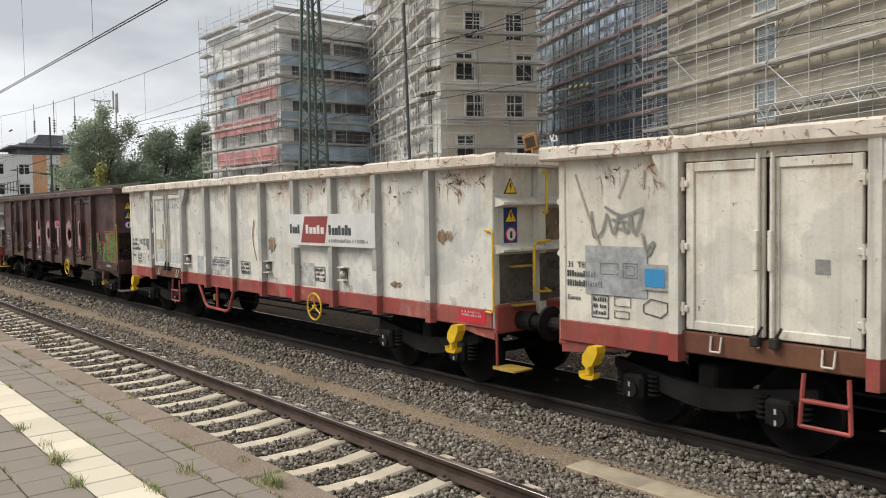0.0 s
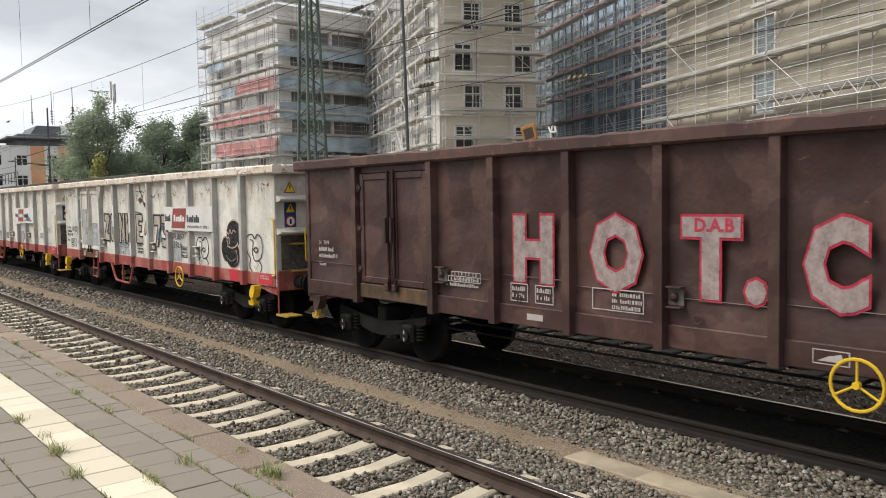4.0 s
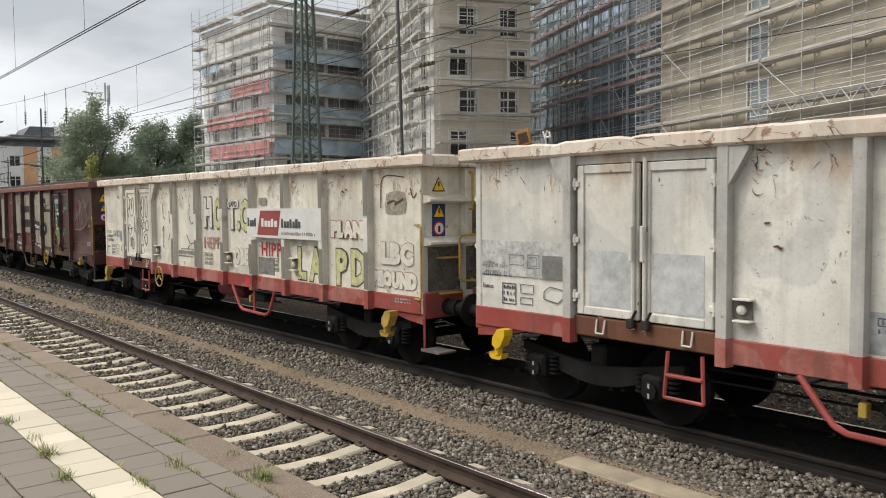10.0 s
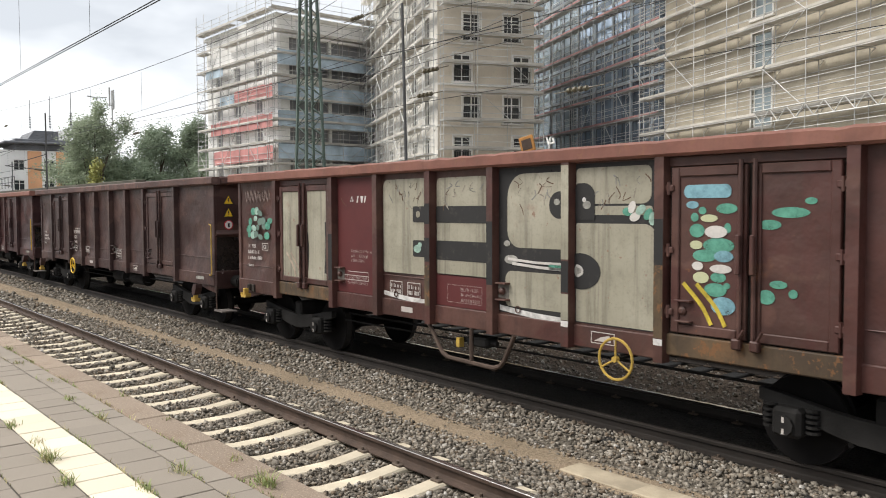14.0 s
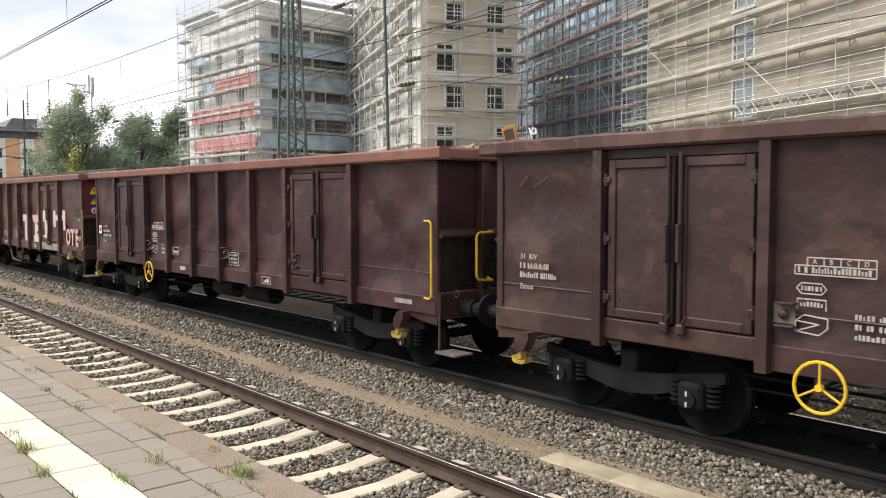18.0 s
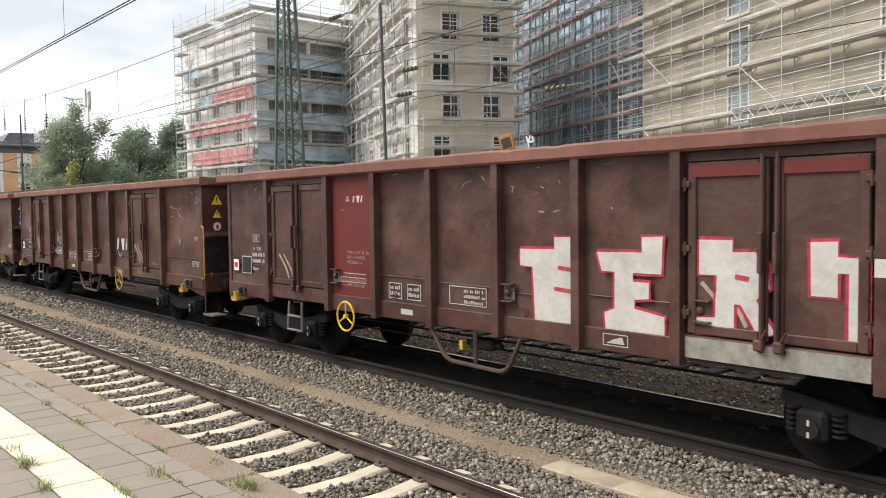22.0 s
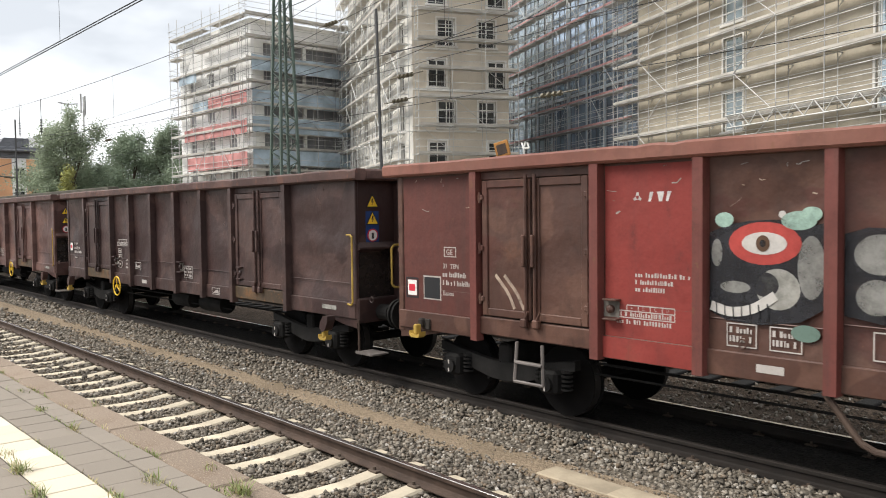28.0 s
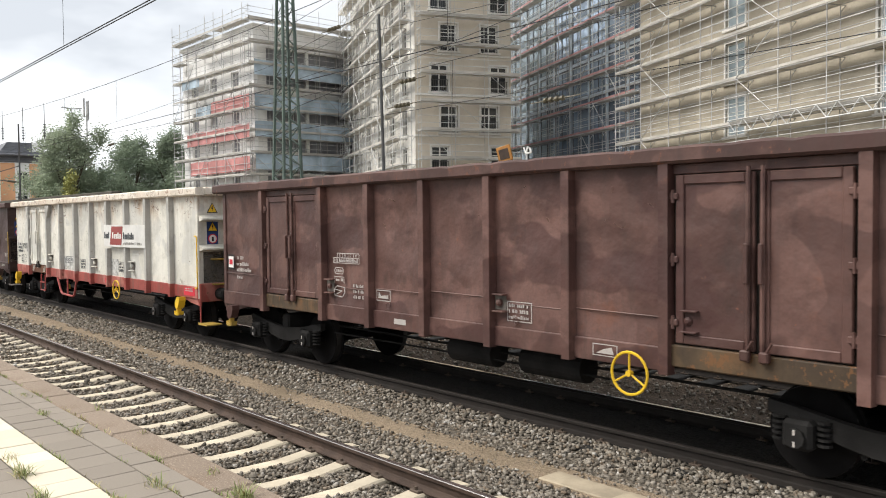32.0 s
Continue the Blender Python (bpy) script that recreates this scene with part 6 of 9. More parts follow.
def grid_panel(wagon, x0, x1, z0, z1, mat, nx, nz, y=FACE):
    """Load limit table: a row of letters in cells over a wider row of figures."""
    g, mid, xa = Geo(), (z0 + z1) / 2 + 0.005, x0 + (x1 - x0) * 0.16
    for i in range(5):
        x = xa + (x1 - xa) * i / 4
        g.box(x - 0.005, x + 0.005, y - 0.003, y, mid, z1)
    for x in (x0, x1):
        g.box(x - 0.005, x + 0.005, y - 0.0032, y, z0, mid)
    for a, b, z in ((xa, x1, z1), (x0, x1, mid), (x0, x1, z0)):
        g.box(a, b, y - 0.0035, y, z - 0.006, z + 0.006)
    t = part("load_table", g, M[mat], wagon, "stencilled load limit table", tidy=False)
    for i, c in enumerate("ABCD"):
        text(t, c, xa + (x1 - xa) * (i + 0.32) / 4, mid + 0.018, (z1 - mid) * 0.62, mat, y, sx=0.9)
    bars(t, x0 + 0.03, mid - 0.012, [x1 - x0 - 0.05], mat, (mid - z0) * 0.66, 0.02, nx, y, "figures")
    if mat == "dark_mark":
        for k in range(3):
            part("star", Geo().prism([(x1 + 0.07 + 0.1 * k + rr * math.cos(math.pi * q / 5), mid - 0.03 + rr * math.sin(math.pi * q / 5)) for q in range(10) for rr in ((0.03, 0.014)[q % 2],)], "y", y - 0.003, y), M[mat], t, tidy=False)
    return t


def hex_label(wagon, x0, x1, z0, z1, mat, y=FACE):
    zc, e = (z0 + z1) / 2, (z1 - z0) * 0.45
    g = stroke(wagon, [(x0, zc), (x0 + e, z1), (x1 - e, z1), (x1, zc), (x1 - e, z0), (x0 + e, z0), (x0, zc)], 0.006, mat, y=y, steps=1, flat=0.003, into=Geo())
    p = part("length_label", g, M[mat], wagon, "six-sided stencilled label", tidy=False)
    bars(p, x0 + e, zc + 0.022, [x1 - x0 - 2 * e], mat, 0.044, 0.02, int(x0 * 10) % 9, y, "figures")


def stroke(wagon, pts, r, mat, name="graffiti", y=FACE, label="", steps=7, flat=0.004, into=None):
    """A spray line: a flat ribbon along a smooth curve through points."""
    P = [Vector((p[0], 0, p[1])) for p in pts]
    c = []
    for i in range(len(P) - 1):
        p0, p1, p2, p3 = P[max(i - 1, 0)], P[i], P[i + 1], P[min(i + 2, len(P) - 1)]
        for k in range(steps):
            t = k / steps
            c.append(0.5 * (2 * p1 + (p2 - p0) * t + (2 * p0 - 5 * p1 + 4 * p2 - p3) * t * t + (3 * p1 - p0 - 3 * p2 + p3) * t ** 3))
    c.append(P[-1])
    g = Geo() if into is None else into
    L, first = len(c), len(g.v)
    for i, p in enumerate(c):
        d = (c[min(i + 1, L - 1)] - c[max(i - 1, 0)]).normalized()
        n = Vector((-d.z, 0, d.x)) * r
        for q in (p + n, p - n):
            g.v += [(q.x, y - flat, q.z), (q.x, y, q.z)]
    for i in range(L - 1):
        a, b = first + 4 * i, first + 4 * i + 4
        g.f += [(a, a + 2, b + 2, b), (a, b, b + 1, a + 1), (a + 2, a + 3, b + 3, b + 2)]
    if into is not None:
        return into
    return part(name, g, M[mat] if isinstance(mat, str) else mat, wagon, label, tidy=False)


def crack(pts, wide, r, into, y=FACE):
    """A flake line of ragged, tapering width."""
    c = []
    for p, q in zip(pts, pts[1:]):
        for k in range(3):
            c.append((p[0] + (q[0] - p[0]) * k / 3 + r.uniform(-0.005, 0.005), p[1] + (q[1] - p[1]) * k / 3 + r.uniform(-0.005, 0.005)))
    first, n = len(into.v), len(c)
    for i, p in enumerate(c):
        d = (Vector(c[min(i + 1, n - 1)]) - Vector(c[max(i - 1, 0)])).normalized()
        h = wide * r.uniform(0.45, 1.2) * math.sin(math.pi * (i + 0.35) / (n - 0.3)) ** 0.7
        for e in (-h, h):
            into.v.append((p[0] - d.y * e, y - 0.003, p[1] + d.x * e))
    into.f += [(first + 2 * i, first + 2 * i + 1, first + 2 * i + 3, first + 2 * i + 2) for i in range(n - 1)]


def blob(wagon, pts, mat, name="graffiti", y=FACE, label="", t=0.004):
    return part(name, Geo().prism(pts, "y", y - t, y), M[mat] if isinstance(mat, str) else mat, wagon, label)


def oval(cx, cz, rx, rz, n=24, tilt=0.0):
    c, s = math.cos(tilt), math.sin(tilt)
    return [(cx + rx * math.cos(2 * math.pi * i / n) * c - rz * math.sin(2 * math.pi * i / n) * s, cz + rx * math.cos(2 * math.pi * i / n) * s + rz * math.sin(2 * math.pi * i / n) * c) for i in range(n)]


def spray(name, c):
    thin = 0.0 if name.startswith(("logo", "panel", "post")) else (0.9 if name in ("smudge", "patch_soft") else (0.25 if name in ("scar_dark", "spray_rust", "faded_white") else 0.6))
    M[name] = flat_paint(name, c, 0.35, shade(c, 0.7), thin)


for name, c in (("spray_black", (0.02, 0.02, 0.022)), ("spray_grey", (0.23, 0.225, 0.21)), ("spray_silver", (0.33, 0.32, 0.29)), ("spray_tan", (0.42, 0.33, 0.26)),
                ("spray_white", (0.62, 0.60, 0.58)), ("teal_green", (0.10, 0.30, 0.22)), ("spray_navy", (0.075, 0.085, 0.13)), ("spray_peach", (0.60, 0.43, 0.33)), ("scar_dark", (0.10, 0.055, 0.032)), ("smudge", (0.38, 0.335, 0.28)), ("patch_soft", (0.58, 0.575, 0.55)), ("bubble_fill", (0.72, 0.68, 0.60)), ("faded_white", (0.54, 0.51, 0.48)), ("outline_red", (0.46, 0.035, 0.07)), ("faded_red", (0.22, 0.06, 0.05)), ("faded_green", (0.10, 0.13, 0.055)), ("post_dark", (0.20, 0.19, 0.165)), ("post_pale", (0.66, 0.64, 0.58)), ("spray_faded", (0.60, 0.42, 0.36)), ("spray_red", (0.45, 0.06, 0.06)), ("spray_lime", (0.60, 0.58, 0.30)), ("spray_cyan", (0.19, 0.36, 0.42)),
                ("spray_yellow", (0.55, 0.42, 0.05)), ("spray_rust", (0.35, 0.17, 0.08)), ("logo_red", (0.28, 0.062, 0.055)), ("ground_silver", (0.31, 0.295, 0.255)), ("panel_maroon", (0.085, 0.018, 0.018)), ("faded_scrawl", (0.20, 0.15, 0.135)), ("logo_board", (0.66, 0.65, 0.62)), ("patch_grey", (0.40, 0.41, 0.41)), ("panel_red", (0.125, 0.02, 0.018)), ("scrape_brown", (0.12, 0.065, 0.048)), ("scrape_pale", (0.20, 0.14, 0.115)), ("spray_mint", (0.33, 0.47, 0.40))):
    spray(name, c)


def paints(i, base, fade, rust, dirt, **k):
    return wagon_paint("wagon_paint", base, fade, rust, dirt, (i * 3.71, i * 1.3, i * 2.17), **k)


WHITE = dict(base=(0.62, 0.60, 0.535), fade=(0.75, 0.725, 0.65), rust=(0.15, 0.085, 0.045), dirt=(0.24, 0.215, 0.175), patch=(0.46, 0.46, 0.45))
M["rusty_sill"] = wagon_paint("rusty_sill", (0.13, 0.05, 0.03), (0.19, 0.085, 0.045), (0.22, 0.10, 0.04), (0.06, 0.035, 0.025), (3, 1, 2))
M["olive_sill"] = wagon_paint("olive_sill", (0.052, 0.035, 0.022), (0.125, 0.082, 0.044), (0.16, 0.075, 0.03), (0.03, 0.022, 0.016), (5, 1, 4), streak=0.8, chips=0.56, patchy=0.7)
CREAM = dict(base=(0.66, 0.62, 0.52), fade=(0.79, 0.75, 0.65), rust=(0.14, 0.08, 0.045), dirt=(0.22, 0.185, 0.14), patch=(0.47, 0.46, 0.43))
BROWN = dict(patch=(0.15, 0.082, 0.068), stain=(0.050, 0.022, 0.020), base=(0.062, 0.031, 0.026), fade=(0.120, 0.064, 0.053), rust=(0.15, 0.062, 0.038), dirt=(0.055, 0.036, 0.031))
DARK = dict(patch=(0.0941, 0.0504, 0.0420), stain=(0.0336, 0.0143, 0.0134), base=(0.0395, 0.0206, 0.0185), fade=(0.0756, 0.0386, 0.0328), rust=(0.0840, 0.0462, 0.0319), dirt=(0.0353, 0.0252, 0.0227))
WINE = dict(patch=(0.0877, 0.0378, 0.0335), stain=(0.0318, 0.0116, 0.0120), base=(0.0361, 0.0146, 0.0146), fade=(0.0705, 0.0310, 0.0292), rust=(0.0731, 0.0344, 0.0258), dirt=(0.0310, 0.0189, 0.0172))
RUST = dict(patch=(0.112, 0.056, 0.044), stain=(0.066, 0.023, 0.020), base=(0.054, 0.0245, 0.0198), fade=(0.095, 0.0445, 0.035), rust=(0.14, 0.058, 0.03), dirt=(0.050, 0.030, 0.024))
REDDER = {q: (v[0] * 1.06, v[1] * 0.96, v[2] * 0.88) for q, v in RUST.items()}
ORANGE = dict(patch=(0.135, 0.070, 0.050), stain=(0.080, 0.028, 0.022), base=(0.066, 0.031, 0.023), fade=(0.116, 0.057, 0.041), rust=(0.14, 0.058, 0.03), dirt=(0.050, 0.030, 0.024))
RED_SILL = dict(base=(0.28, 0.050, 0.040), fade=(0.36, 0.10, 0.08), patch=(0.44, 0.20, 0.165), rust=(0.16, 0.07, 0.04), dirt=(0.15, 0.07, 0.055))
WRIM = dict(base=(0.66, 0.58, 0.48), fade=(0.78, 0.72, 0.63), rust=(0.24, 0.13, 0.08), dirt=(0.42, 0.33, 0.25), patch=(0.60, 0.47, 0.38))
RIM_RED = dict(base=(0.165, 0.064, 0.047), fade=(0.225, 0.098, 0.072), rust=(0.18, 0.08, 0.05), dirt=(0.12, 0.06, 0.045))

# ---- the wagons, front to rear ----
TRAIN_SET, PAINT = [], []
LOOKS = ["cream and red open goods wagon with grey tag and blue card", "white and red open goods wagon with rust scars below the rim",
         "dark brown open goods wagon sprayed with pale red-edged letters", "white and red open goods wagon with peach letters and black blob",
         "white and red open goods wagon with grey-patched doors", "cream and red open goods wagon covered in yellow graffiti letters",
         "rust-red open goods wagon with silver and teal graffiti", "dark brown open goods wagon with plain dented sides",
         "wine-red open goods wagon with heavily dented plain sides", "rust-brown open goods wagon with white red-edged block letters",
         "rust-brown open goods wagon with white owner's mark", "rust-brown open goods wagon with red panel and sprayed eye",
         "wine-brown open goods wagon with olive door thresholds", "faded brown open goods wagon with blotched paint",
         "white and red open goods wagon with white operator's board", "dark brown open goods wagon at the end of the train"]
HEAD = {2: 2.62, 6: 2.62, 7: -2.95, 8: -3.12, 9: -2.9, 10: 2.62, 11: 2.6, 12: -2.95, 13: 2.76, 15: 2.6}
for i, look_of in enumerate("WWBWWWGDNRVFBBWD"):
    if look_of == "W":
        tone = CREAM if i in (0, 5) else WHITE
        pt, sl = paints(i, **tone, streak=0.22, chips=0.655, runs_from_rim=0.8, soot_mix=0.35), paints(i + 40, **RED_SILL, streak=0.7, patchy=0.6)
        w = wagon(i, "white", pt, sl, paints(i + 20, **WRIM, streak=0.5, chips=0.58, patchy=0.45), LOOKS[i], -2.86 if i == 5 else 2.73, "old_yellow" if i == 5 else "yellow", "red_step", "yellow" if i != 5 else "old_yellow",
                  dent=0.009, logo=True, rail_mat="old_yellow" if i == 5 else "yellow", truss=3.62 if i == 5 else 0.04, dark_post=paints(i + 60, *(((0.56, 0.53, 0.46), (0.66, 0.63, 0.55)) if i in (0, 5) else ((0.42, 0.41, 0.385), (0.50, 0.485, 0.45))), (0.16, 0.09, 0.05), (0.22, 0.20, 0.17), streak=0.5, chips=0.66))
    else:
        tone = {"B": BROWN, "G": RUST, "D": DARK, "N": WINE, "R": RUST, "V": REDDER, "F": ORANGE}[look_of]
        if i in (12, 13):
            tone = {q: tuple(0.52 * (a + b) * g for a, b, g in zip(WINE[q], DARK[q], (1.0, 1.16, 1.14))) if i == 12 else shade(BROWN[q], 1.2) for q in BROWN}
        pt = paints(i, **({q: shade(v, 0.82) for q, v in tone.items()} if i == 2 else tone), streak=0.4, chips=0.68, sheen=0.42, relief=0.85, patchy=0.55)
        rim = {q: shade(v, 1.12) for q, v in RIM_RED.items()} if look_of == "F" else (RIM_RED if look_of in "RVGN" else BROWN)
        fpost = paints(i + 60, (0.135, 0.038, 0.031), (0.165, 0.052, 0.042), (0.14, 0.06, 0.035), (0.06, 0.034, 0.028)) if look_of == "F" else None
        w = wagon(i, "brown", pt, pt, paints(i + 20, **rim, streak=0.4, chips=0.6), LOOKS[i], HEAD[i], "yellow" if look_of not in "GVF" else "old_yellow", "grey_step" if look_of in "RVF" else None, "old_yellow",
                  dent=0.07 if look_of == "N" else 0.042, tanks=i in (7, 8, 12, 13), truss=1.75 if look_of in "GRVF" else 0.0, rail_mat="orange_rail" if look_of in "VF" else ("old_yellow" if look_of != "N" else "yellow"), dark_post=fpost)
    TRAIN_SET.append(w)
    PAINT.append(pt)
W = TRAIN_SET


M["rust_haze"] = flat_paint("rust_haze", (0.30, 0.21, 0.13), 0.8, (0.15, 0.085, 0.045), 1.0)
M["faint_mark"] = flat_paint("faint_mark", (0.24, 0.23, 0.205), 0.6, (0.46, 0.43, 0.38), 0.4)
M["door_tan"] = flat_paint("tan_touch_up", (0.55, 0.49, 0.38), 0.4, (0.60, 0.56, 0.48), 0.6)
M["door_blue"] = flat_paint("blue_grey_touch_up", (0.56, 0.57, 0.565), 0.3, (0.62, 0.61, 0.58), 0.5)
M["rim_crack"] = flat_paint("rim_crack", (0.13, 0.075, 0.045), 0.6, (0.22, 0.14, 0.09), 0.5)


def logo_board(w):
    """Operator's board across three posts: plain shapes in its colours."""
    y = -POST - 0.004
    b = slab(w, "logo_board", 1.82, 4.62, 1.99, 2.55, "logo_board", y, "white operator's board with a red field", 0.012)
    y -= 0.013
    blob(b, [(2.26, 2.04), (2.40, 2.51), (3.20, 2.51), (3.08, 2.04)], "logo_red", "logo_field", y, t=0.003)
    for x0, k, z0, h, m, wd in ((1.86, 4, 2.20, 0.17, "dark_mark", 0.080), (2.44, 5, 2.20, 0.16, "logo_board", 0.115), (3.22, 7, 2.19, 0.17, "dark_mark", 0.090)):
        for q in range(k):
            tall = h * (1.0, 0.72, 0.72, 0.95, 0.72)[q % 5]
            part("logo_bar", Geo().cbox(x0 + q * (wd + 0.015), x0 + q * (wd + 0.015) + wd * (0.95 if q % 3 else 0.8), y - 0.006, y - 0.003, z0, z0 + tall, 0.001), M[m], b, tidy=False)
    bars(b, 3.22, 2.12, [1.2], "spray_silver", 0.06, seed=3, y=y, name="logo_line")


def white_stencils(w, i):
    """Data stencils that every white wagon carries."""
    r = random.Random(i)
    ink = "faint_mark" if i == 5 else "dark_mark"
    text(w, "31  TEN", -7.14, 1.87, 0.075, ink)
    bars(w, -7.14, 1.83, [0.46, 0.56], ink, 0.075, 0.04, i)
    text(w, "Eanos", -7.14, 1.47, 0.065, ink)
    outline(w, -6.62, -6.35, 1.80, 1.94, ink)
    text(w, "GE", -6.58, 1.83, 0.085, ink)
    outline(w, -6.29, -6.08, 1.77, 1.95, ink, 0.014)
    outline(w, -6.25, -6.12, 1.80, 1.92, ink, 0.012)
    outline(w, -6.76, -6.50, 1.28, 1.56, ink)
    bars(w, -6.73, 1.53, [0.2, 0.2, 0.2], ink, 0.05, 0.03, i + 2)
    outline(w, -6.42, -6.18, 1.44, 1.56, ink, 0.008)
    outline(w, -6.42, -6.20, 1.30, 1.39, ink, 0.008)
    part("box_symbol", Geo().path([(-6.0, FACE - 0.004, 1.40), (-6.0, FACE - 0.004, 1.49), (-5.9, FACE - 0.004, 1.56), (-5.68, FACE - 0.004, 1.53), (-5.68, FACE - 0.004, 1.43), (-5.77, FACE - 0.004, 1.36), (-6.0, FACE - 0.004, 1.40)], 0.006, 4), M[ink], w)
    grid_panel(w, -1.98, -1.08, 1.50, 1.62, ink, 9, 2)
    bars(w, -1.98, 1.47, [0.8], ink, 0.04, 0.03, i + 3)
    if i != 5:
        slab(w, "paint_patch", -2.12, -0.95, 1.24, 1.62 if i != 3 else 1.60, "patch_grey" if i in (3, 4) else "patch_soft", FACE + 0.0015, "pale grey touched-up patch")
    outline(w, -0.52, -0.10, 1.32, 1.58, ink)
    bars(w, -0.49, 1.55, [0.34, 0.36, 0.34], ink, 0.05, 0.03, i + 4)
    if i != 5:
        slab(w, "paint_patch", 1.92, 2.5, 1.24, 1.66, "patch_grey" if i in (3, 4) else "patch_soft", FACE + 0.0015, "grey touched-up patch")
    outline(w, 2.50, 2.86, 1.34, 1.60, ink)
    bars(w, 2.53, 1.57, [0.3, 0.3, 0.3], ink, 0.05, 0.03, i + 5)
    slab(w, "red_label", 1.52, 1.72, 1.00, 1.14, "red_sign", -SIDE - 0.031, "small red label on the sill")
    if i not in (0, 5):
        slab(w, "red_corner_label", 6.55, 7.12, 1.00, 1.18, "red_sign", -SIDE - 0.031, "red label at the leading corner")
    bars(w, 6.62, 1.165, [0.4, 0.4], "white_mark", 0.03, 0.015, i + 6, -SIDE - 0.035)
    # spidery rust scars below the rim
    scars = {m: Geo() for m in ("scar_dark", "spray_rust", "smudge", "rust_haze")}
    stops = [-END] + POSTS_A + [END]
    for a, b in zip(stops, stops[1:]):
        if (a, b) == (POSTS_A[0], POSTS_A[1]):
            continue
        heavy = i == 3 and a < -7 or i == 1 and a > 5
        knots = [(r.uniform(a + 0.15, b - 0.15), 3.12 - 0.30 * r.random() ** 1.3) for _ in range(9 if heavy else 4)]
        for k in range(r.randrange(90, 110) if heavy else r.randrange(22, 34)):
            x, z = r.choice(knots)
            x, z = x + r.gauss(0, 0.09), min(3.15, z + r.gauss(0, 0.06))
            low = r.random() < 0.16
            if low:
                x, z = r.uniform(a + 0.1, b - 0.1), r.uniform(1.5, 2.7)
            way = r.uniform(-2.9, -0.2) if k % 3 else r.uniform(-0.5, 0.4)
            pts = [(x, z)]
            for _ in range(r.randrange(2, 4) if low else r.randrange(2, 7)):
                q = r.uniform(0.015, 0.05)
                way += r.uniform(-0.9, 0.9)
                pts.append((pts[-1][0] + q * math.cos(way), pts[-1][1] + q * math.sin(way)))
            if min(p[0] for p in pts) < a + 0.09 or max(p[0] for p in pts) > b - 0.09 or max(p[1] for p in pts) > 3.16:
                continue
            m = ("scar_dark", "spray_rust", "scar_dark", "smudge", "scar_dark")[k % 5]
            crack(pts, r.choice((0.0025, 0.003, 0.0035, 0.0045, 0.006)) if k % 6 else r.uniform(0.010, 0.020), r, scars[m])
            if r.random() < 0.14 and not low:
                crack([(pts[0][0], pts[0][1]), (pts[0][0] + r.uniform(-0.03, 0.03), pts[0][1] - r.uniform(0.06, 0.2)), (pts[0][0] + r.uniform(-0.03, 0.03), pts[0][1] - r.uniform(0.22, 0.34))], r.uniform(0.004, 0.011), r, scars["rust_haze"], FACE + 0.0016)
    # flaked lines along the rim
    rim_lines = Geo()
    for k in range(60):
        x, z = r.uniform(-7.2, 7.1), r.uniform(RIM0 + 0.03, RIM1 - 0.035)
        pts, way = [(x, z)], r.uniform(-0.5, 0.5)
        for _ in range(r.randrange(2, 6)):
            q = r.uniform(0.03, 0.08)
            way += r.uniform(-0.6, 0.6)
            pts.append((pts[-1][0] + q * math.cos(way), min(RIM1 - 0.03, max(RIM0 + 0.02, pts[-1][1] + q * math.sin(way)))))
        crack(pts, r.choice((0.003, 0.004, 0.007)), r, rim_lines, -POST - 0.0365)
    tagged(part("rust_scars", rim_lines, M["rim_crack"], w, "thin flaked rust lines along the rim", tidy=False), kind="stuff")
    for m, g in scars.items():
        tagged(part("rust_scars", g, M[m], w, "thin rust scars below the rim", tidy=False), kind="stuff")


for i in (0, 1, 3, 4, 5, 14):
    logo_board(W[i])
    white_stencils(W[i], i)

# wagon 0: grey panel, card pocket and a black tag
slab(W[0], "paint_patch", -6.85, -5.95, 1.56, 2.14, "patch_grey", FACE + 0.001, "grey painted panel")
for k in (0, 5):
    slab(W[k], "card_pocket", -6.02, -5.66, 1.66, 1.95, "patch_grey", FACE - 0.003, "framed card pocket", 0.012)
    slab(W[k], "blue_card", -5.97, -5.71, 1.70, 1.90, "blue_card", FACE - 0.0152, "blue card in its pocket")
M["board_tan"] = flat_paint("worn_tan_board", (0.36, 0.27, 0.17), 0.8, (0.17, 0.11, 0.06))
for k in (1, 3, 4, 14):
    slab(W[k], "card_pocket", -6.02, -5.66, 1.66, 1.95, "board_tan" if k == 3 else "spray_grey", FACE - 0.003, "dark card pocket", 0.012)
for pts in ([(-6.75, 2.55), (-6.72, 2.25), (-6.60, 2.30), (-6.52, 2.52)], [(-6.52, 2.52), (-6.42, 2.28), (-6.34, 2.50), (-6.24, 2.30), (-6.18, 2.52)], [(-6.18, 2.52), (-6.12, 2.28), (-6.02, 2.56)], [(-6.55, 2.60), (-6.3, 2.50), (-6.0, 2.58)], [(-6.02, 2.3), (-5.94, 2.05), (-5.86, 2.2), (-5.96, 2.12)], [(-6.45, 2.45), (-6.2, 2.42)], [(-6.42, 2.36), (-6.2, 2.33)]):
    stroke(W[0], pts, 0.016, "spray_grey", label="thin grey spray tag")
for pts in ([(-7.0, 3.0), (-6.8, 2.5), (-6.6, 2.1)], [(-6.2, 3.02), (-6.35, 2.7)], [(-5.98, 3.0), (-6.0, 2.8)]):
    stroke(W[0], pts, 0.014, "spray_tan", "dirt_run")
slab(W[0], "paint_patch", -4.02, -3.88, 1.94, 2.08, "spray_silver", DOOR, "small grey square")
slab(W[5], "paint_patch", -5.16, -4.96, 1.55, 1.80, "spray_silver", DOOR + 0.002, "grey square on the door")

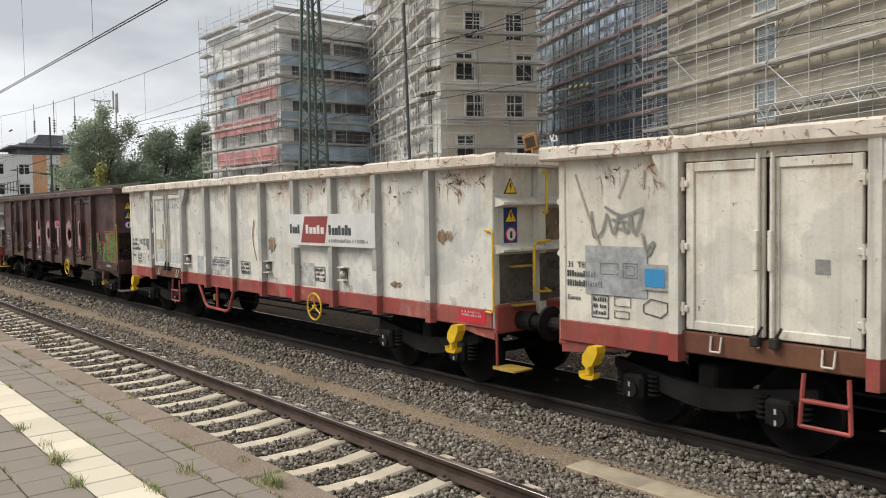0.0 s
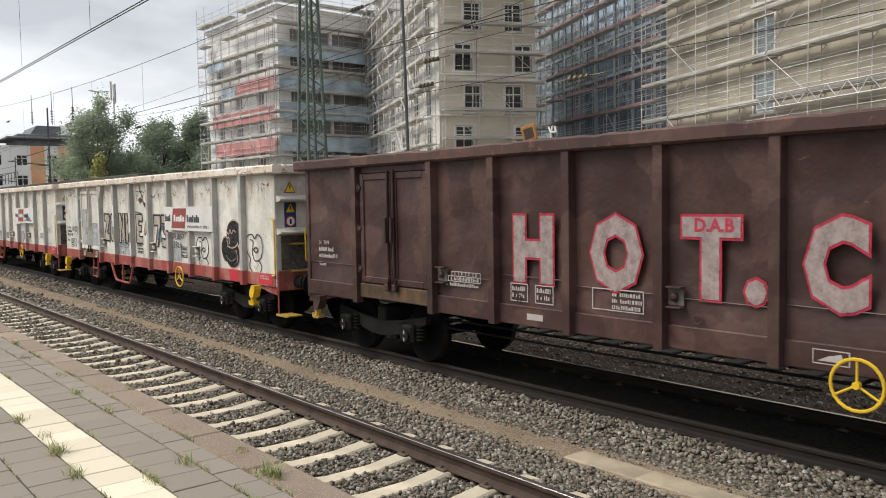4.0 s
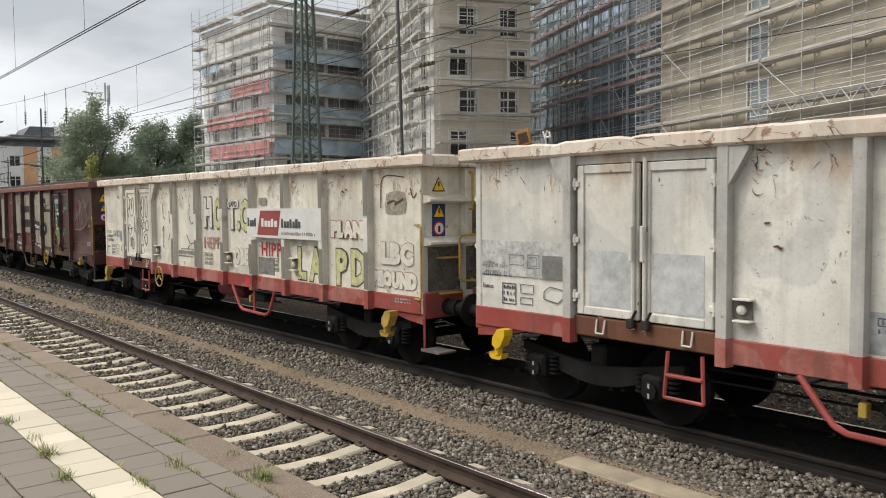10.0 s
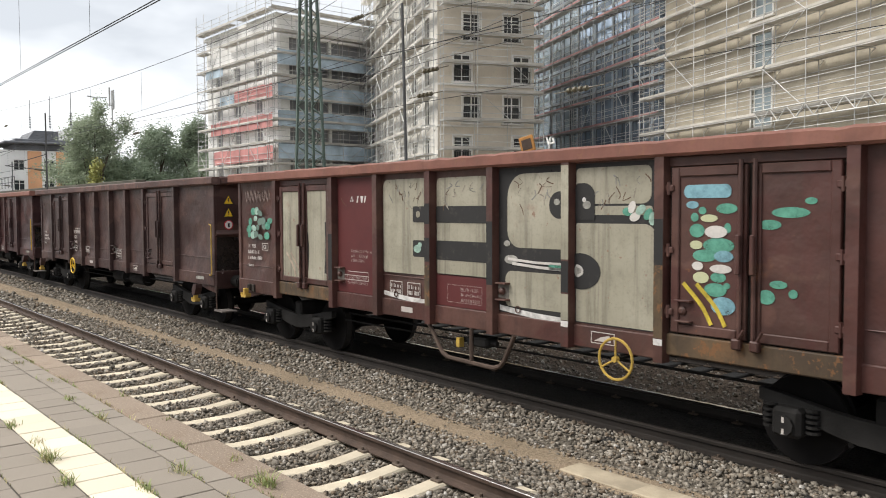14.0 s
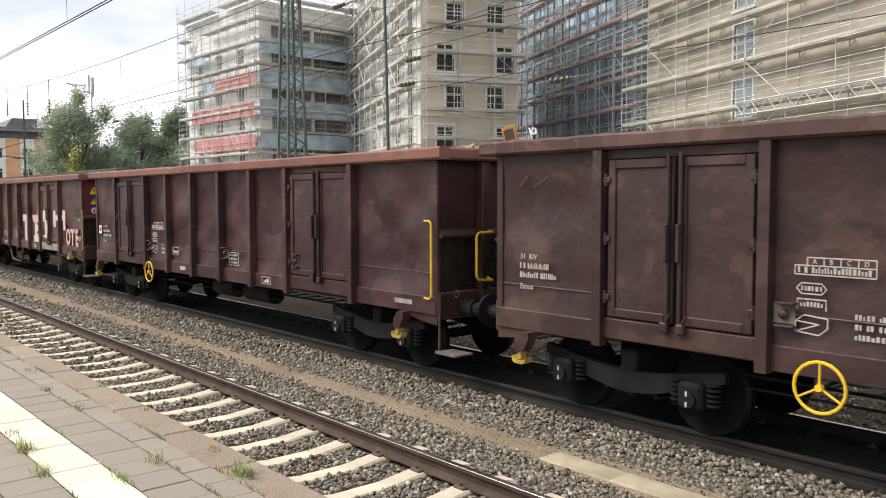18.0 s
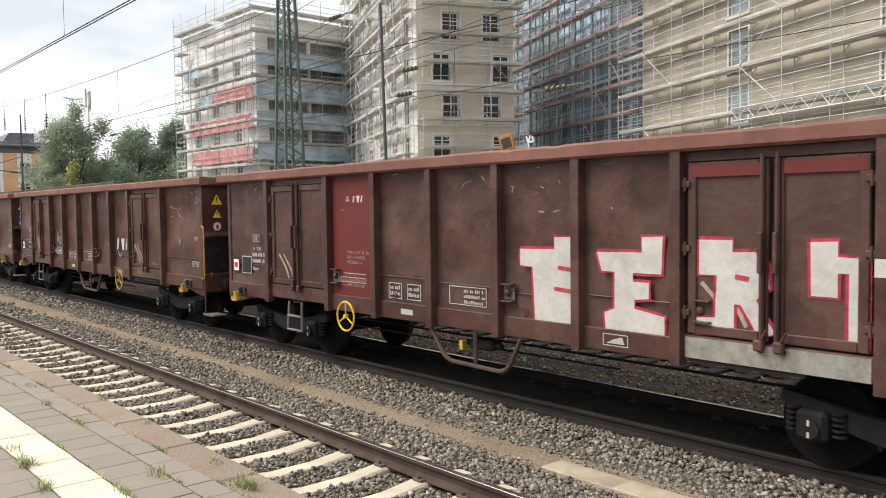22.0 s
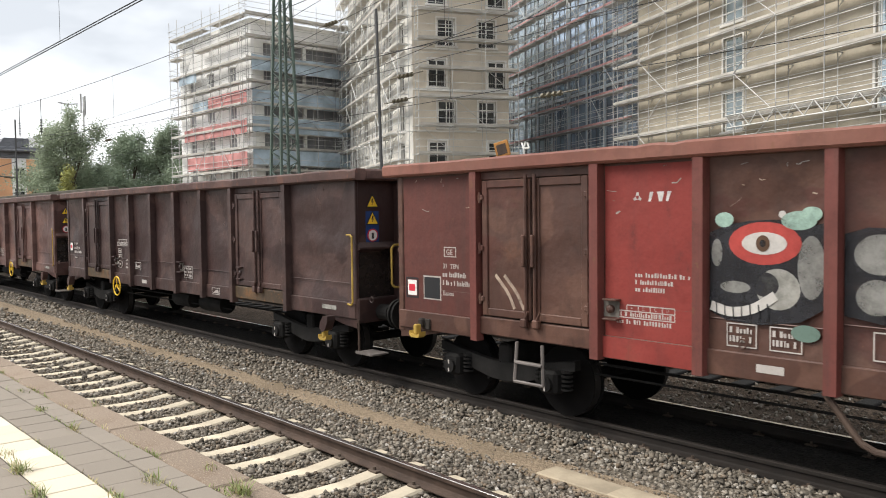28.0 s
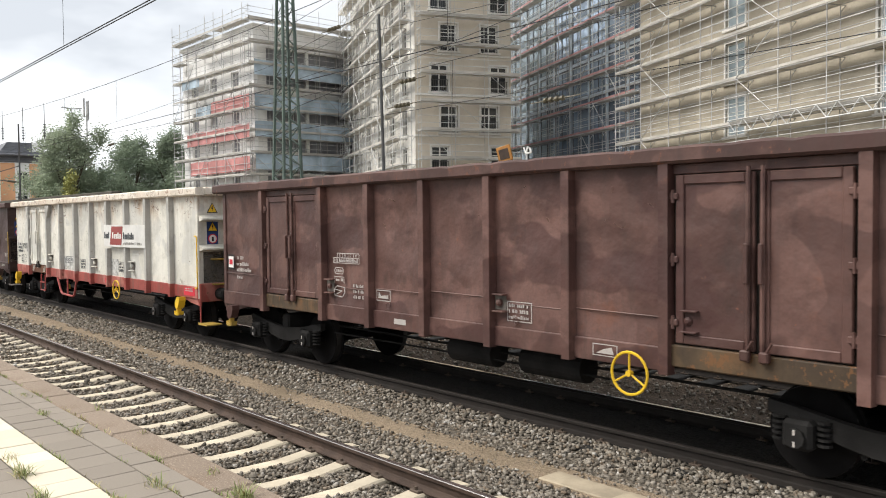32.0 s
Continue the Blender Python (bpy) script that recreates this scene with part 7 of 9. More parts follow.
# wagon 2: white outlined letters and green piece
M["dim_pale"] = flat_paint("dim_pale_spray", (0.36, 0.29, 0.275), 0.6, (0.16, 0.105, 0.095), 0.6)
M["dim_green"] = flat_paint("dim_green_spray", (0.115, 0.20, 0.055), 0.6, (0.06, 0.075, 0.03), 0.7)
w = W[2]
for word, x, sx in (("H", -1.90, 0.92), ("O", -0.56, 0.80), ("T", 0.74, 0.92), (".", 1.45, 0.9), ("C", 2.06, 0.74), ("1", 3.46, 0.85)):
    y = FACE if word != "1" else DOOR - 0.001
    text(w, word, x, 1.58, 0.80, "outline_red", y + 0.0005, "graffiti", "sprayed white letter with red outline", 0.088, sx=sx)
    text(w, word, x, 1.58, 0.80, "dim_pale", y - 0.0045, "graffiti", "sprayed pale letter", 0.058, sx=sx)
text(w, "D.A.B", 0.85, 2.24, 0.14, "outline_red", FACE - 0.008, "graffiti", "small red sprayed letters", 0.006)
for k, (x0, x1, z0, z1, m) in enumerate(((4.78, 5.02, 1.32, 2.02, "dim_green"), (5.36, 5.56, 1.45, 2.04, "faded_green"), (5.56, 5.80, 1.35, 1.78, "faded_green"), (5.93, 6.20, 1.22, 1.76, "dim_green"), (6.21, 6.51, 1.18, 2.06, "dim_green"), (6.52, 6.79, 1.20, 2.08, "dim_green"), (6.80, 7.08, 1.16, 2.06, "dim_green"), (7.08, 7.16, 1.16, 2.04, "faded_red"))):
    y = DOOR - 0.001 if x1 < 5.2 else FACE
    slab(w, "graffiti", x0, x1, z0, z1, m, y + 0.002 - 0.0002 * k, "green sprayed block", 0.003)
for pts in ([(5.34, 2.04), (5.60, 2.06), (5.60, 1.80), (5.82, 1.78), (5.82, 1.50)], [(5.90, 1.50), (5.90, 1.78), (6.20, 1.78), (6.20, 2.10), (7.12, 2.09), (7.14, 1.2)], [(6.52, 2.06), (6.52, 1.2)], [(6.20, 1.76), (6.19, 1.34)], [(6.80, 2.04), (6.80, 1.62), (6.70, 1.60)], [(6.62, 1.44), (6.78, 1.44), (6.80, 1.24), (7.0, 1.18)]):
    stroke(w, pts, 0.022, "outline_red", y=FACE - 0.0045, label="red sprayed edge of a green piece", steps=1)
stroke(w, [(4.70, 1.4), (4.72, 2.05), (5.04, 2.05), (5.05, 1.9)], 0.022, "outline_red", y=DOOR - 0.005, label="red sprayed edge of a green piece", steps=1)

# wagon 3: large outlined letters, dark blob, outlined heads
w = W[3]
M["letter_tan"] = flat_paint("tan_grey_spray", (0.44, 0.38, 0.31), 0.5, (0.56, 0.51, 0.44), 0.35)
M["letter_blue"] = flat_paint("blue_grey_spray", (0.17, 0.19, 0.24), 0.5, (0.40, 0.38, 0.36), 0.4)
M["line_black"] = flat_paint("black_spray_line", (0.022, 0.022, 0.026), 0.3, (0.06, 0.06, 0.06), 0.25)
SHAPES = {"Z": ((0, 1), (1, 1), (1, 0.74), (0.46, 0.28), (1, 0.28), (1, 0), (0, 0), (0, 0.26), (0.54, 0.72), (0, 0.72)),
          "O": ((0.25, 1), (0.75, 1), (1, 0.75), (1, 0.25), (0.75, 0), (0.25, 0), (0, 0.25), (0, 0.75)),
          "N": ((0, 0), (0, 1), (0.34, 1), (0.68, 0.48), (0.68, 1), (1, 1), (1, 0), (0.70, 0), (0.34, 0.52), (0.34, 0)),
          "K": ((0, 0), (0, 1), (0.36, 1), (0.36, 0.64), (0.66, 1), (1, 1), (0.60, 0.52), (1, 0), (0.66, 0), (0.36, 0.40), (0.36, 0)),
          "E": ((0, 0), (0, 1), (1, 1), (1, 0.76), (0.42, 0.76), (0.42, 0.62), (0.85, 0.62), (0.85, 0.40), (0.42, 0.40), (0.42, 0.24), (1, 0.24), (1, 0)),
          "7": ((0, 1), (1, 1), (1, 0.72), (0.55, 0), (0.15, 0), (0.62, 0.70), (0, 0.66)),
          "3": ((0, 1), (1, 1), (0.96, 0.70), (0.70, 0.54), (1, 0.36), (0.94, 0.08), (0.6, -0.02), (0, 0.02), (0, 0.28), (0.5, 0.25), (0.62, 0.36), (0.3, 0.44), (0.3, 0.60), (0.58, 0.72), (0, 0.74))}
for k, (word, x0, x1, z0, z1, fill) in enumerate((("Z", -3.28, -2.84, 1.58, 2.36, "letter_tan"), ("O", -2.76, -2.36, 1.58, 2.36, "letter_tan"), ("N", -2.00, -1.52, 1.56, 2.38, "letter_tan"), ("K", -1.46, -0.98, 1.56, 2.38, "letter_tan"), ("E", -0.66, -0.18, 1.58, 2.36, "letter_tan"), ("7", 0.66, 1.12, 1.54, 2.34, "letter_tan"), ("3", 1.18, 1.66, 1.54, 2.34, "letter_tan"))):
    d = 0.09 if x0 > -1 else 0.04
    pts = [(x0 + d + (x1 - x0) * u, z0 + (z1 - z0) * v) for u, v in SHAPES[word]]
    blob(w, pts, fill, "graffiti", FACE + 0.0012, "tan sprayed block letter", 0.003)
    stroke(w, pts + pts[:1], 0.024, "line_black", y=FACE - 0.002, label="thick black edge of a sprayed letter", steps=1)
for pts, rr, m in (([(-2.57, 1.78), (-2.55, 1.98), (-2.57, 2.16)], 0.05, "letter_blue"), ([(-2.80, 2.30), (-2.80, 1.62)], 0.045, "letter_blue"), ([(-1.49, 2.30), (-1.49, 1.62)], 0.035, "letter_blue"), ([(0.98, 1.70), (1.10, 1.95), (1.20, 1.66)], 0.05, "letter_blue"), ([(1.26, 1.98), (1.36, 2.05), (1.5, 2.02)], 0.05, "spray_navy"), ([(1.64, 1.98), (1.70, 1.8), (1.66, 1.6)], 0.04, "spray_navy"), ([(-0.62, 2.42), (-0.2, 2.40)], 0.02, "letter_blue")):
    stroke(w, pts, rr, m, y=FACE - 0.001, label="blue-grey sprayed shading", steps=3)
fig = [(0.02, 1.88), (0.20, 2.20), (0.34, 2.12), (0.24, 1.98), (0.36, 1.9), (0.30, 1.72), (0.18, 1.9), (0.10, 1.80), (0.02, 1.88)]
blob(w, fig[:-1], "spray_peach", "graffiti", FACE + 0.001, "peach sprayed figure", 0.003)
stroke(w, fig, 0.014, "spray_black", label="black outline of a sprayed figure", steps=2)
stroke(w, [(0.34, 2.36), (0.38, 2.2), (0.30, 2.24)], 0.016, "spray_black", steps=2)
for pts, rr in (([(-0.50, 2.98), (-0.3, 2.95), (-0.12, 2.97), (0.10, 2.92)], 0.010), ([(-0.24, 3.14), (-0.20, 3.0), (-0.10, 2.90), (-0.06, 2.8)], 0.022), ([(-0.34, 2.72), (-0.2, 2.78), (-0.05, 2.74), (0.16, 2.6)], 0.020), ([(0.2, 3.1), (0.24, 2.9), (0.22, 2.74)], 0.026), ([(-0.42, 2.9), (-0.44, 2.7)], 0.008), ([(0.02, 2.9), (0.0, 2.7), (0.14, 2.55)], 0.010), ([(0.5, 3.0), (0.7, 2.8), (0.9, 2.85)], 0.012)):
    stroke(w, pts, rr, "scar_dark", "rust_scar", label="dark scraped rust scar", steps=3)
for cx, cz, rx, rz in ((-0.2, 2.72, 0.13, 0.08), (0.1, 2.62, 0.08, 0.06), (0.23, 2.95, 0.06, 0.12)):
    blob(w, [(cx + rx * (0.7 + 0.5 * math.sin(q * 2.7)) * math.cos(q * 0.57), cz + rz * (0.8 + 0.4 * math.cos(q * 3.1)) * math.sin(q * 0.57)) for q in range(11)], "scar_dark", "rust_scar", FACE + 0.0012)
for x, z0, z1, m in ((-2.12, 2.01, 2.61, "post_pale"), (-2.12, 1.58, 2.0, "spray_silver"), (-0.77, 1.88, 2.40, "post_pale"), (-0.77, 1.6, 1.86, "spray_silver"), (-0.77, 1.25, 1.58, "post_pale"), (-3.46, 1.9, 2.7, "post_pale"), (-2.12, 1.24, 1.56, "post_pale")):
    slab(w, "paint_patch", x - 0.058, x + 0.058, z0, z1, m, -POST - 0.0005, "touched-up patch on a post", 0.002)
for edge, mat, d in ((0.03, "spray_peach", 0.0), (0.0, "spray_black", 0.0045)):
    for k, (cx, cz, rx, rz, tl) in enumerate(((5.42, 1.965, 0.35, 0.28, 0.0), (5.01, 1.62, 0.21, 0.26, 0.2), (5.34, 1.51, 0.34, 0.27, 0.0))):
        blob(w, oval(cx, cz, rx + edge, rz + edge, 28, tl), mat, "graffiti", FACE + 0.0012 - d - 0.0008 * k, "peach edge of a black sprayed blob" if edge else "black sprayed blob", 0.003)
for pts, rr, mm in (([(5.08, 2.0), (5.18, 1.95), (5.24, 2.05), (5.32, 1.96), (5.40, 2.04), (5.52, 1.99)], 0.010, "spray_faded"), ([(5.02, 1.5), (5.12, 1.42), (5.3, 1.38), (5.48, 1.44)], 0.009, "spray_silver"), ([(5.10, 1.70), (5.3, 1.66), (5.5, 1.70), (5.62, 1.78)], 0.015, "spray_peach"), ([(5.14, 1.72), (5.08, 1.84), (5.18, 1.88), (5.20, 1.74)], 0.013, "spray_peach"), ([(5.5, 1.62), (5.56, 1.5), (5.54, 1.35)], 0.010, "spray_peach")):
    stroke(w, pts, rr, mm, y=FACE - 0.009, label="thin sprayed line over the blob")
for cx, cz, s_ in ((3.80, 1.55, 1.0), (6.38, 1.64, 1.12)):
    for pts in ([(-0.20, -0.16), (-0.38, 0.06), (-0.30, 0.26), (-0.10, 0.29), (-0.02, 0.22), (0.1, 0.30), (0.24, 0.22), (0.28, 0.02), (0.18, -0.14), (-0.02, -0.18), (-0.12, -0.04), (-0.08, 0.16), (-0.2, 0.2)], [(-0.2, -0.16), (-0.24, -0.3), (-0.06, -0.44), (0.04, -0.48)], [(0.1, -0.16), (0.24, -0.28), (0.12, -0.44)], [(-0.08, 0.02), (0.02, 0.06), (0.1, 0.02), (0.02, -0.03), (-0.08, 0.02)]):
        stroke(w, [(cx + px * s_, cz + pz * s_) for px, pz in pts], 0.0125, "line_black", label="dark outlined sprayed loop", steps=5)
for z, marks in ((1.76, ([(0, 0), (0.04, 0.14), (0.1, 0.02)], [(0.14, 0.14), (0.15, 0), (0.24, 0.02)], [(0.28, 0), (0.32, 0.13), (0.38, 0.0), (0.29, 0.05)], [(0.44, 0.13), (0.42, 0.0), (0.52, 0.05), (0.43, 0.08)], [(0.56, 0.14), (0.66, 0.1), (0.57, 0.02)])), (1.57, ([(0, 0.12), (0.1, 0.12), (0.02, 0.0), (0.12, 0.0)], [(0.16, 0.0), (0.18, 0.13), (0.26, 0.08), (0.18, 0.05), (0.27, 0.0)], [(0.32, 0.13), (0.31, 0.01), (0.4, 0.0)], [(0.44, 0.0), (0.46, 0.12), (0.54, 0.01)]))):
    for pts in marks:
        stroke(w, [(2.02 + px, z + pz) for px, pz in pts], 0.011, "spray_black", label="small black scrawled tag", steps=4)
slab(w, "red_label", 5.22, 5.60, 0.97, 1.205, "red_sign", -SIDE - 0.032)
slab(w, "paint_patch", -5.24, -4.62, 1.40, 2.5, "patch_grey", DOOR, "grey painted door")
slab(w, "paint_patch", -4.34, -3.70, 1.40, 2.08, "patch_grey", DOOR, "grey painted door")

# wagon 4: scribble over the board, grey doors
w = W[4]
slab(w, "paint_patch", -5.24, -4.62, 1.40, 2.05, "door_blue", DOOR, "pale grey painted door")
slab(w, "paint_patch", -4.34, -3.70, 1.40, 2.05, "door_blue", DOOR, "pale grey painted door")
slab(w, "paint_patch", -7.20, -5.66, 1.66, 2.12, "patch_soft", FACE + 0.001, "grey painted panel")
stroke(w, [(3.55, 2.08), (3.7, 2.3), (3.62, 2.12), (3.78, 2.22), (3.8, 2.08), (3.92, 2.25), (3.9, 2.1), (4.05, 2.22), (4.0, 2.06), (4.16, 2.18), (4.2, 2.1)], 0.013, "spray_black", y=-POST - 0.024, label="black sprayed squiggle over the board")
slab(w, "paint_patch", 5.0, 5.55, 1.45, 1.65, "patch_grey", FACE + 0.001)
slab(w, "paint_patch", 6.02, 6.42, 1.66, 1.86, "patch_soft", FACE + 0.001, "grey touched-up patch")

# wagon 5: yellow outlined letters, red word, outlined pieces on the doors
w = W[5]
M["line_grey"] = flat_paint("dark_grey_spray_line", (0.10, 0.095, 0.085), 0.5, (0.26, 0.24, 0.21), 0.3)
M["line_faint"] = flat_paint("faint_grey_spray_line", (0.46, 0.42, 0.36), 0.5, (0.56, 0.52, 0.46), 0.5)
M["line_brown"] = flat_paint("faded_brown_spray_line", (0.44, 0.30, 0.25), 0.5, (0.52, 0.42, 0.36), 0.35)
M["line_red"] = flat_paint("faded_red_spray_line", (0.45, 0.20, 0.175), 0.6, (0.54, 0.40, 0.35), 0.9)
for word, x, z, h, sx in (("H", -0.52, 2.17, 0.62, 0.72), ("O", 0.02, 2.15, 0.60, 0.52), ("T", 0.70, 2.15, 0.56, 0.82), (".", 1.12, 2.15, 0.56, 0.8), ("C", 1.27, 2.12, 0.60, 0.62), ("L", 3.58, 1.29, 0.54, 0.78), ("A", 4.04, 1.28, 0.56, 0.72), ("P", 4.88, 1.27, 0.58, 0.82), ("D", 5.34, 1.30, 0.56, 0.76)):
    text(w, word, x, z, h, "line_grey", FACE + 0.0005, "graffiti", "yellow sprayed letter with dark outline", 0.062, sx=sx)
    text(w, word, x, z, h, "spray_lime" if word not in "HT" else "bubble_fill", FACE - 0.0045, "graffiti", "pale yellow sprayed letter", 0.036, sx=sx)
slab(w, "graffiti", 0.74, 1.20, 2.56, 2.74, "bubble_fill", FACE - 0.0075, "pale box with letters", 0.002)
text(w, "LAPD", 0.77, 2.59, 0.11, "spray_black", FACE - 0.0105, "graffiti", "small black sprayed letters", 0.004)
text(w, "HIPPIE", 2.15, 1.63, 0.27, "spray_red", FACE, "graffiti", "red sprayed word", 0.008, 1.12)
text(w, "HEPPE", -0.56, 1.68, 0.26, "line_red", FACE, "graffiti", "faded red sprayed word", 0.004, 1.1)
slab(w, "paint_patch", 2.04, 2.68, 1.26, 1.59, "spray_grey", FACE + 0.001, "dark grey painted-over patch")
slab(w, "paint_patch", 2.1, 2.4, 2.62, 2.76, "spray_silver", FACE + 0.001, "grey painted-over patch")
for word, x, z, h, sx, m in (("PLAN", 4.74, 2.08, 0.24, 1.12, "line_red"), ("LBC", 6.22, 1.70, 0.30, 1.05, "line_brown"), ("PEOUND", 5.98, 1.33, 0.21, 0.90, "line_brown"), ("OBE", 0.98, 1.42, 0.30, 0.72, "line_faint")):
    text(w, word, x, z, h, m, FACE + 0.0008, "graffiti", "thin outlined bubble letters", 0.045, 1.12, sx)
    text(w, word, x, z, h, PAINT[5], FACE - 0.004, "graffiti", "pale fill of bubble letters", 0.031, 1.12, sx)
blob(w, [(6.36, 2.47), (6.62, 2.45), (6.87, 2.48), (6.90, 2.64), (6.84, 2.80), (6.6, 2.82), (6.38, 2.78), (6.33, 2.6)], "smudge", "rust_scar", FACE + 0.001, "grey-brown smudge")
stroke(w, [(6.40, 2.62), (6.55, 2.66), (6.7, 2.64), (6.82, 2.70), (6.6, 2.6)], 0.014, "scar_dark", "rust_scar", y=FACE - 0.005)
stroke(w, [(6.22, 2.55), (6.24, 2.95), (6.4, 3.06), (6.85, 3.02)], 0.009, "scar_dark", "rust_scar", steps=3)
stroke(w, [(7.0, 2.85), (7.06, 2.7), (7.15, 2.78)], 0.01, "scar_dark", "rust_scar", steps=3)
for pts in ([(-5.40, 2.32), (-5.44, 2.72), (-5.30, 2.88), (-5.14, 2.76), (-5.18, 2.58), (-5.30, 2.52), (-5.26, 2.34), (-5.40, 2.32)], [(-5.12, 2.80), (-5.15, 2.48), (-5.04, 2.36), (-4.90, 2.44), (-4.88, 2.80), (-4.98, 2.78), (-5.0, 2.52), (-5.06, 2.8)], [(-5.52, 3.0), (-5.50, 2.5), (-5.46, 2.15), (-5.2, 2.02), (-4.95, 2.05)],
            [(-4.50, 2.36), (-4.52, 2.82), (-4.38, 2.80), (-4.26, 2.50), (-4.24, 2.82), (-4.12, 2.80), (-4.14, 2.36), (-4.28, 2.36), (-4.40, 2.62), (-4.42, 2.36), (-4.50, 2.36)], [(-4.02, 2.36), (-4.02, 2.82), (-3.88, 2.80), (-3.90, 2.36), (-4.02, 2.36)]):
    stroke(w, pts, 0.012, "line_grey", y=DOOR, label="grey outlined bubble letter", steps=4)
for cx, cz in ((-5.16, 2.0), (-4.98, 1.62), (-4.0, 1.78), (-4.26, 1.50), (-4.22, 2.16), (-3.92, 2.12)):
    stroke(w, [(cx + 0.09 * math.cos(q * 1.05) * (1 + 0.25 * (q % 2)), cz + 0.13 * math.sin(q * 1.05)) for q in range(7)], 0.009, "line_grey", y=DOOR, label="thin looped spray line", steps=4)
for cx in (-4.12,):
    stroke(w, [(cx - 0.1, 1.6), (cx - 0.14, 2.1), (cx + 0.05, 2.2), (cx + 0.1, 2.0), (cx - 0.05, 1.9), (cx + 0.12, 1.6)], 0.011, "line_grey", y=DOOR)
for pts in ([(-2.95, 2.7), (-2.9, 2.35), (-2.78, 2.3)], [(-2.98, 2.0), (-2.9, 2.1), (-2.96, 1.7), (-2.9, 1.6)], [(-2.55, 2.5), (-2.5, 2.2), (-2.4, 2.35), (-2.3, 2.45)], [(-2.6, 1.8), (-2.5, 1.95)], [(-1.3, 2.65), (-1.34, 2.4), (-1.22, 2.2), (-1.05, 2.3), (-1.0, 2.5)], [(-1.5, 1.95), (-1.3, 1.75), (-1.05, 1.8)], [(-1.45, 1.62), (-1.35, 1.72)]):
    stroke(w, pts, 0.010, "line_grey", label="thin grey spray tag")
for x in POSTS_A[2:]:
    for z0, z1, m in ((2.43, 3.16, "post_dark"), (1.86, 2.40, "post_pale"), (1.24, 1.84, "post_dark")):
        if x in (POSTS_A[4], POSTS_A[5], POSTS_A[6]) and z0 < 2.42:
            z1 = min(z1, 1.92)
            if z1 - z0 < 0.1:
                continue
        slab(w, "paint_patch", x - 0.058, x + 0.058, max(z0, 2.54) if x in (POSTS_A[4], POSTS_A[5], POSTS_A[6]) and z0 > 2.42 else z0, z1, m, -POST - 0.0005, "touched-up patch on a post", 0.002)
part("air_reservoir", Geo().tube((-0.35, -1.0, 0.80), (-0.25, -1.0, 0.80), 0.10, 16, 0.17).tube((-0.25, -1.0, 0.80), (0.75, -1.0, 0.80), 0.17, 16).tube((0.75, -1.0, 0.80), (0.85, -1.0, 0.80), 0.17, 16, 0.10), M["panel_red"], w, "dark red air tank below the sill")

# rust on wagon 1
blob(W[1], [(0.74, 1.86), (0.97, 1.84), (0.99, 2.05), (0.86, 2.10), (0.75, 2.07)], "smudge", "rust_scar", FACE + 0.001, "brown rust stain")
blob(W[1], [(0.80, 1.90), (0.93, 1.89), (0.94, 2.02), (0.82, 2.03)], "spray_rust", "rust_scar", FACE - 0.003)
stroke(W[1], [(0.14, 2.45), (0.06, 2.2), (0.08, 1.95), (0.2, 1.62)], 0.015, "spray_rust", "rust_scar", label="long rust run", steps=4)
for x in POSTS_A[1:]:
    slab(W[1], "paint_patch", x - 0.058, x + 0.058, 1.26, 1.62, "post_pale" if int(x * 10) % 2 else "patch_grey", -POST - 0.0005, "touched-up patch on a post", 0.002)

for k, (x, z, rx, rz) in enumerate(((6.15, 2.20, 0.09, 0.10), (6.32, 2.22, 0.08, 0.07), (0.88, 1.96, 0.13, 0.15), (5.0, 1.42, 0.16, 0.05))):
    blob(W[1], [(x + rx * (1 + 0.25 * math.sin(3.1 * q + k)) * math.cos(q * 0.45), z + rz * (1 + 0.25 * math.cos(2.3 * q + k)) * math.sin(q * 0.45)) for q in range(14)], "rust_haze", "rust_stain", FACE + 0.0016, "tan rust blot")

for x0, x1, z0, z1, m in ((-5.31, -4.62, 2.66, 2.95, "patch_soft"), (-5.31, -4.62, 1.70, 1.95, "door_tan"), (-5.31, -4.62, 1.39, 1.69, "door_blue"), (-4.37, -3.68, 1.39, 1.64, "door_blue"), (-4.37, -3.68, 2.72, 2.95, "patch_soft")):
    slab(W[1], "paint_patch", x0, x1, z0, z1, m, DOOR + 0.0015, "touched-up band on the door", 0.003)
slab(W[1], "paint_patch", -2.80, -2.21, 1.22, 1.62, "door_blue", FACE + 0.0015, "blue-grey touched-up patch", 0.003)

# wagon 6: pale painted bays with dark letters and teal blobs
w = W[6]
M["silver_bay"] = wagon_paint("silver_spray_ground", (0.27, 0.25, 0.19), (0.37, 0.345, 0.275), (0.21, 0.115, 0.08), (0.09, 0.08, 0.06), (2, 7, 3), streak=0.75, chips=0.64, relief=0.15, patchy=0.3)
M["dull_teal"] = flat_paint("dull_teal_spray", (0.12, 0.18, 0.15), 0.5)
M["dull_lime"] = flat_paint("dull_lime_spray", (0.42, 0.43, 0.27), 0.35)
M["soft_black"] = flat_paint("thin_black_spray", (0.022, 0.021, 0.021), 0.5, (0.085, 0.075, 0.065))


def rounded(x0, x1, z0, z1, radii):
    """Outline of a panel with its own radius at each corner: bottom left, bottom right, top right, top left."""
    pts = []
    for (x, z, a), r in zip(((x0, z0, 180), (x1, z0, 270), (x1, z1, 0), (x0, z1, 90)), radii):
        cx, cz = x + (r if x == x0 else -r), z + (r if z == z0 else -r)
        pts += [(cx + r * math.cos(radians(a + 15 * q)), cz + r * math.sin(radians(a + 15 * q))) for q in range(7)]
    return pts


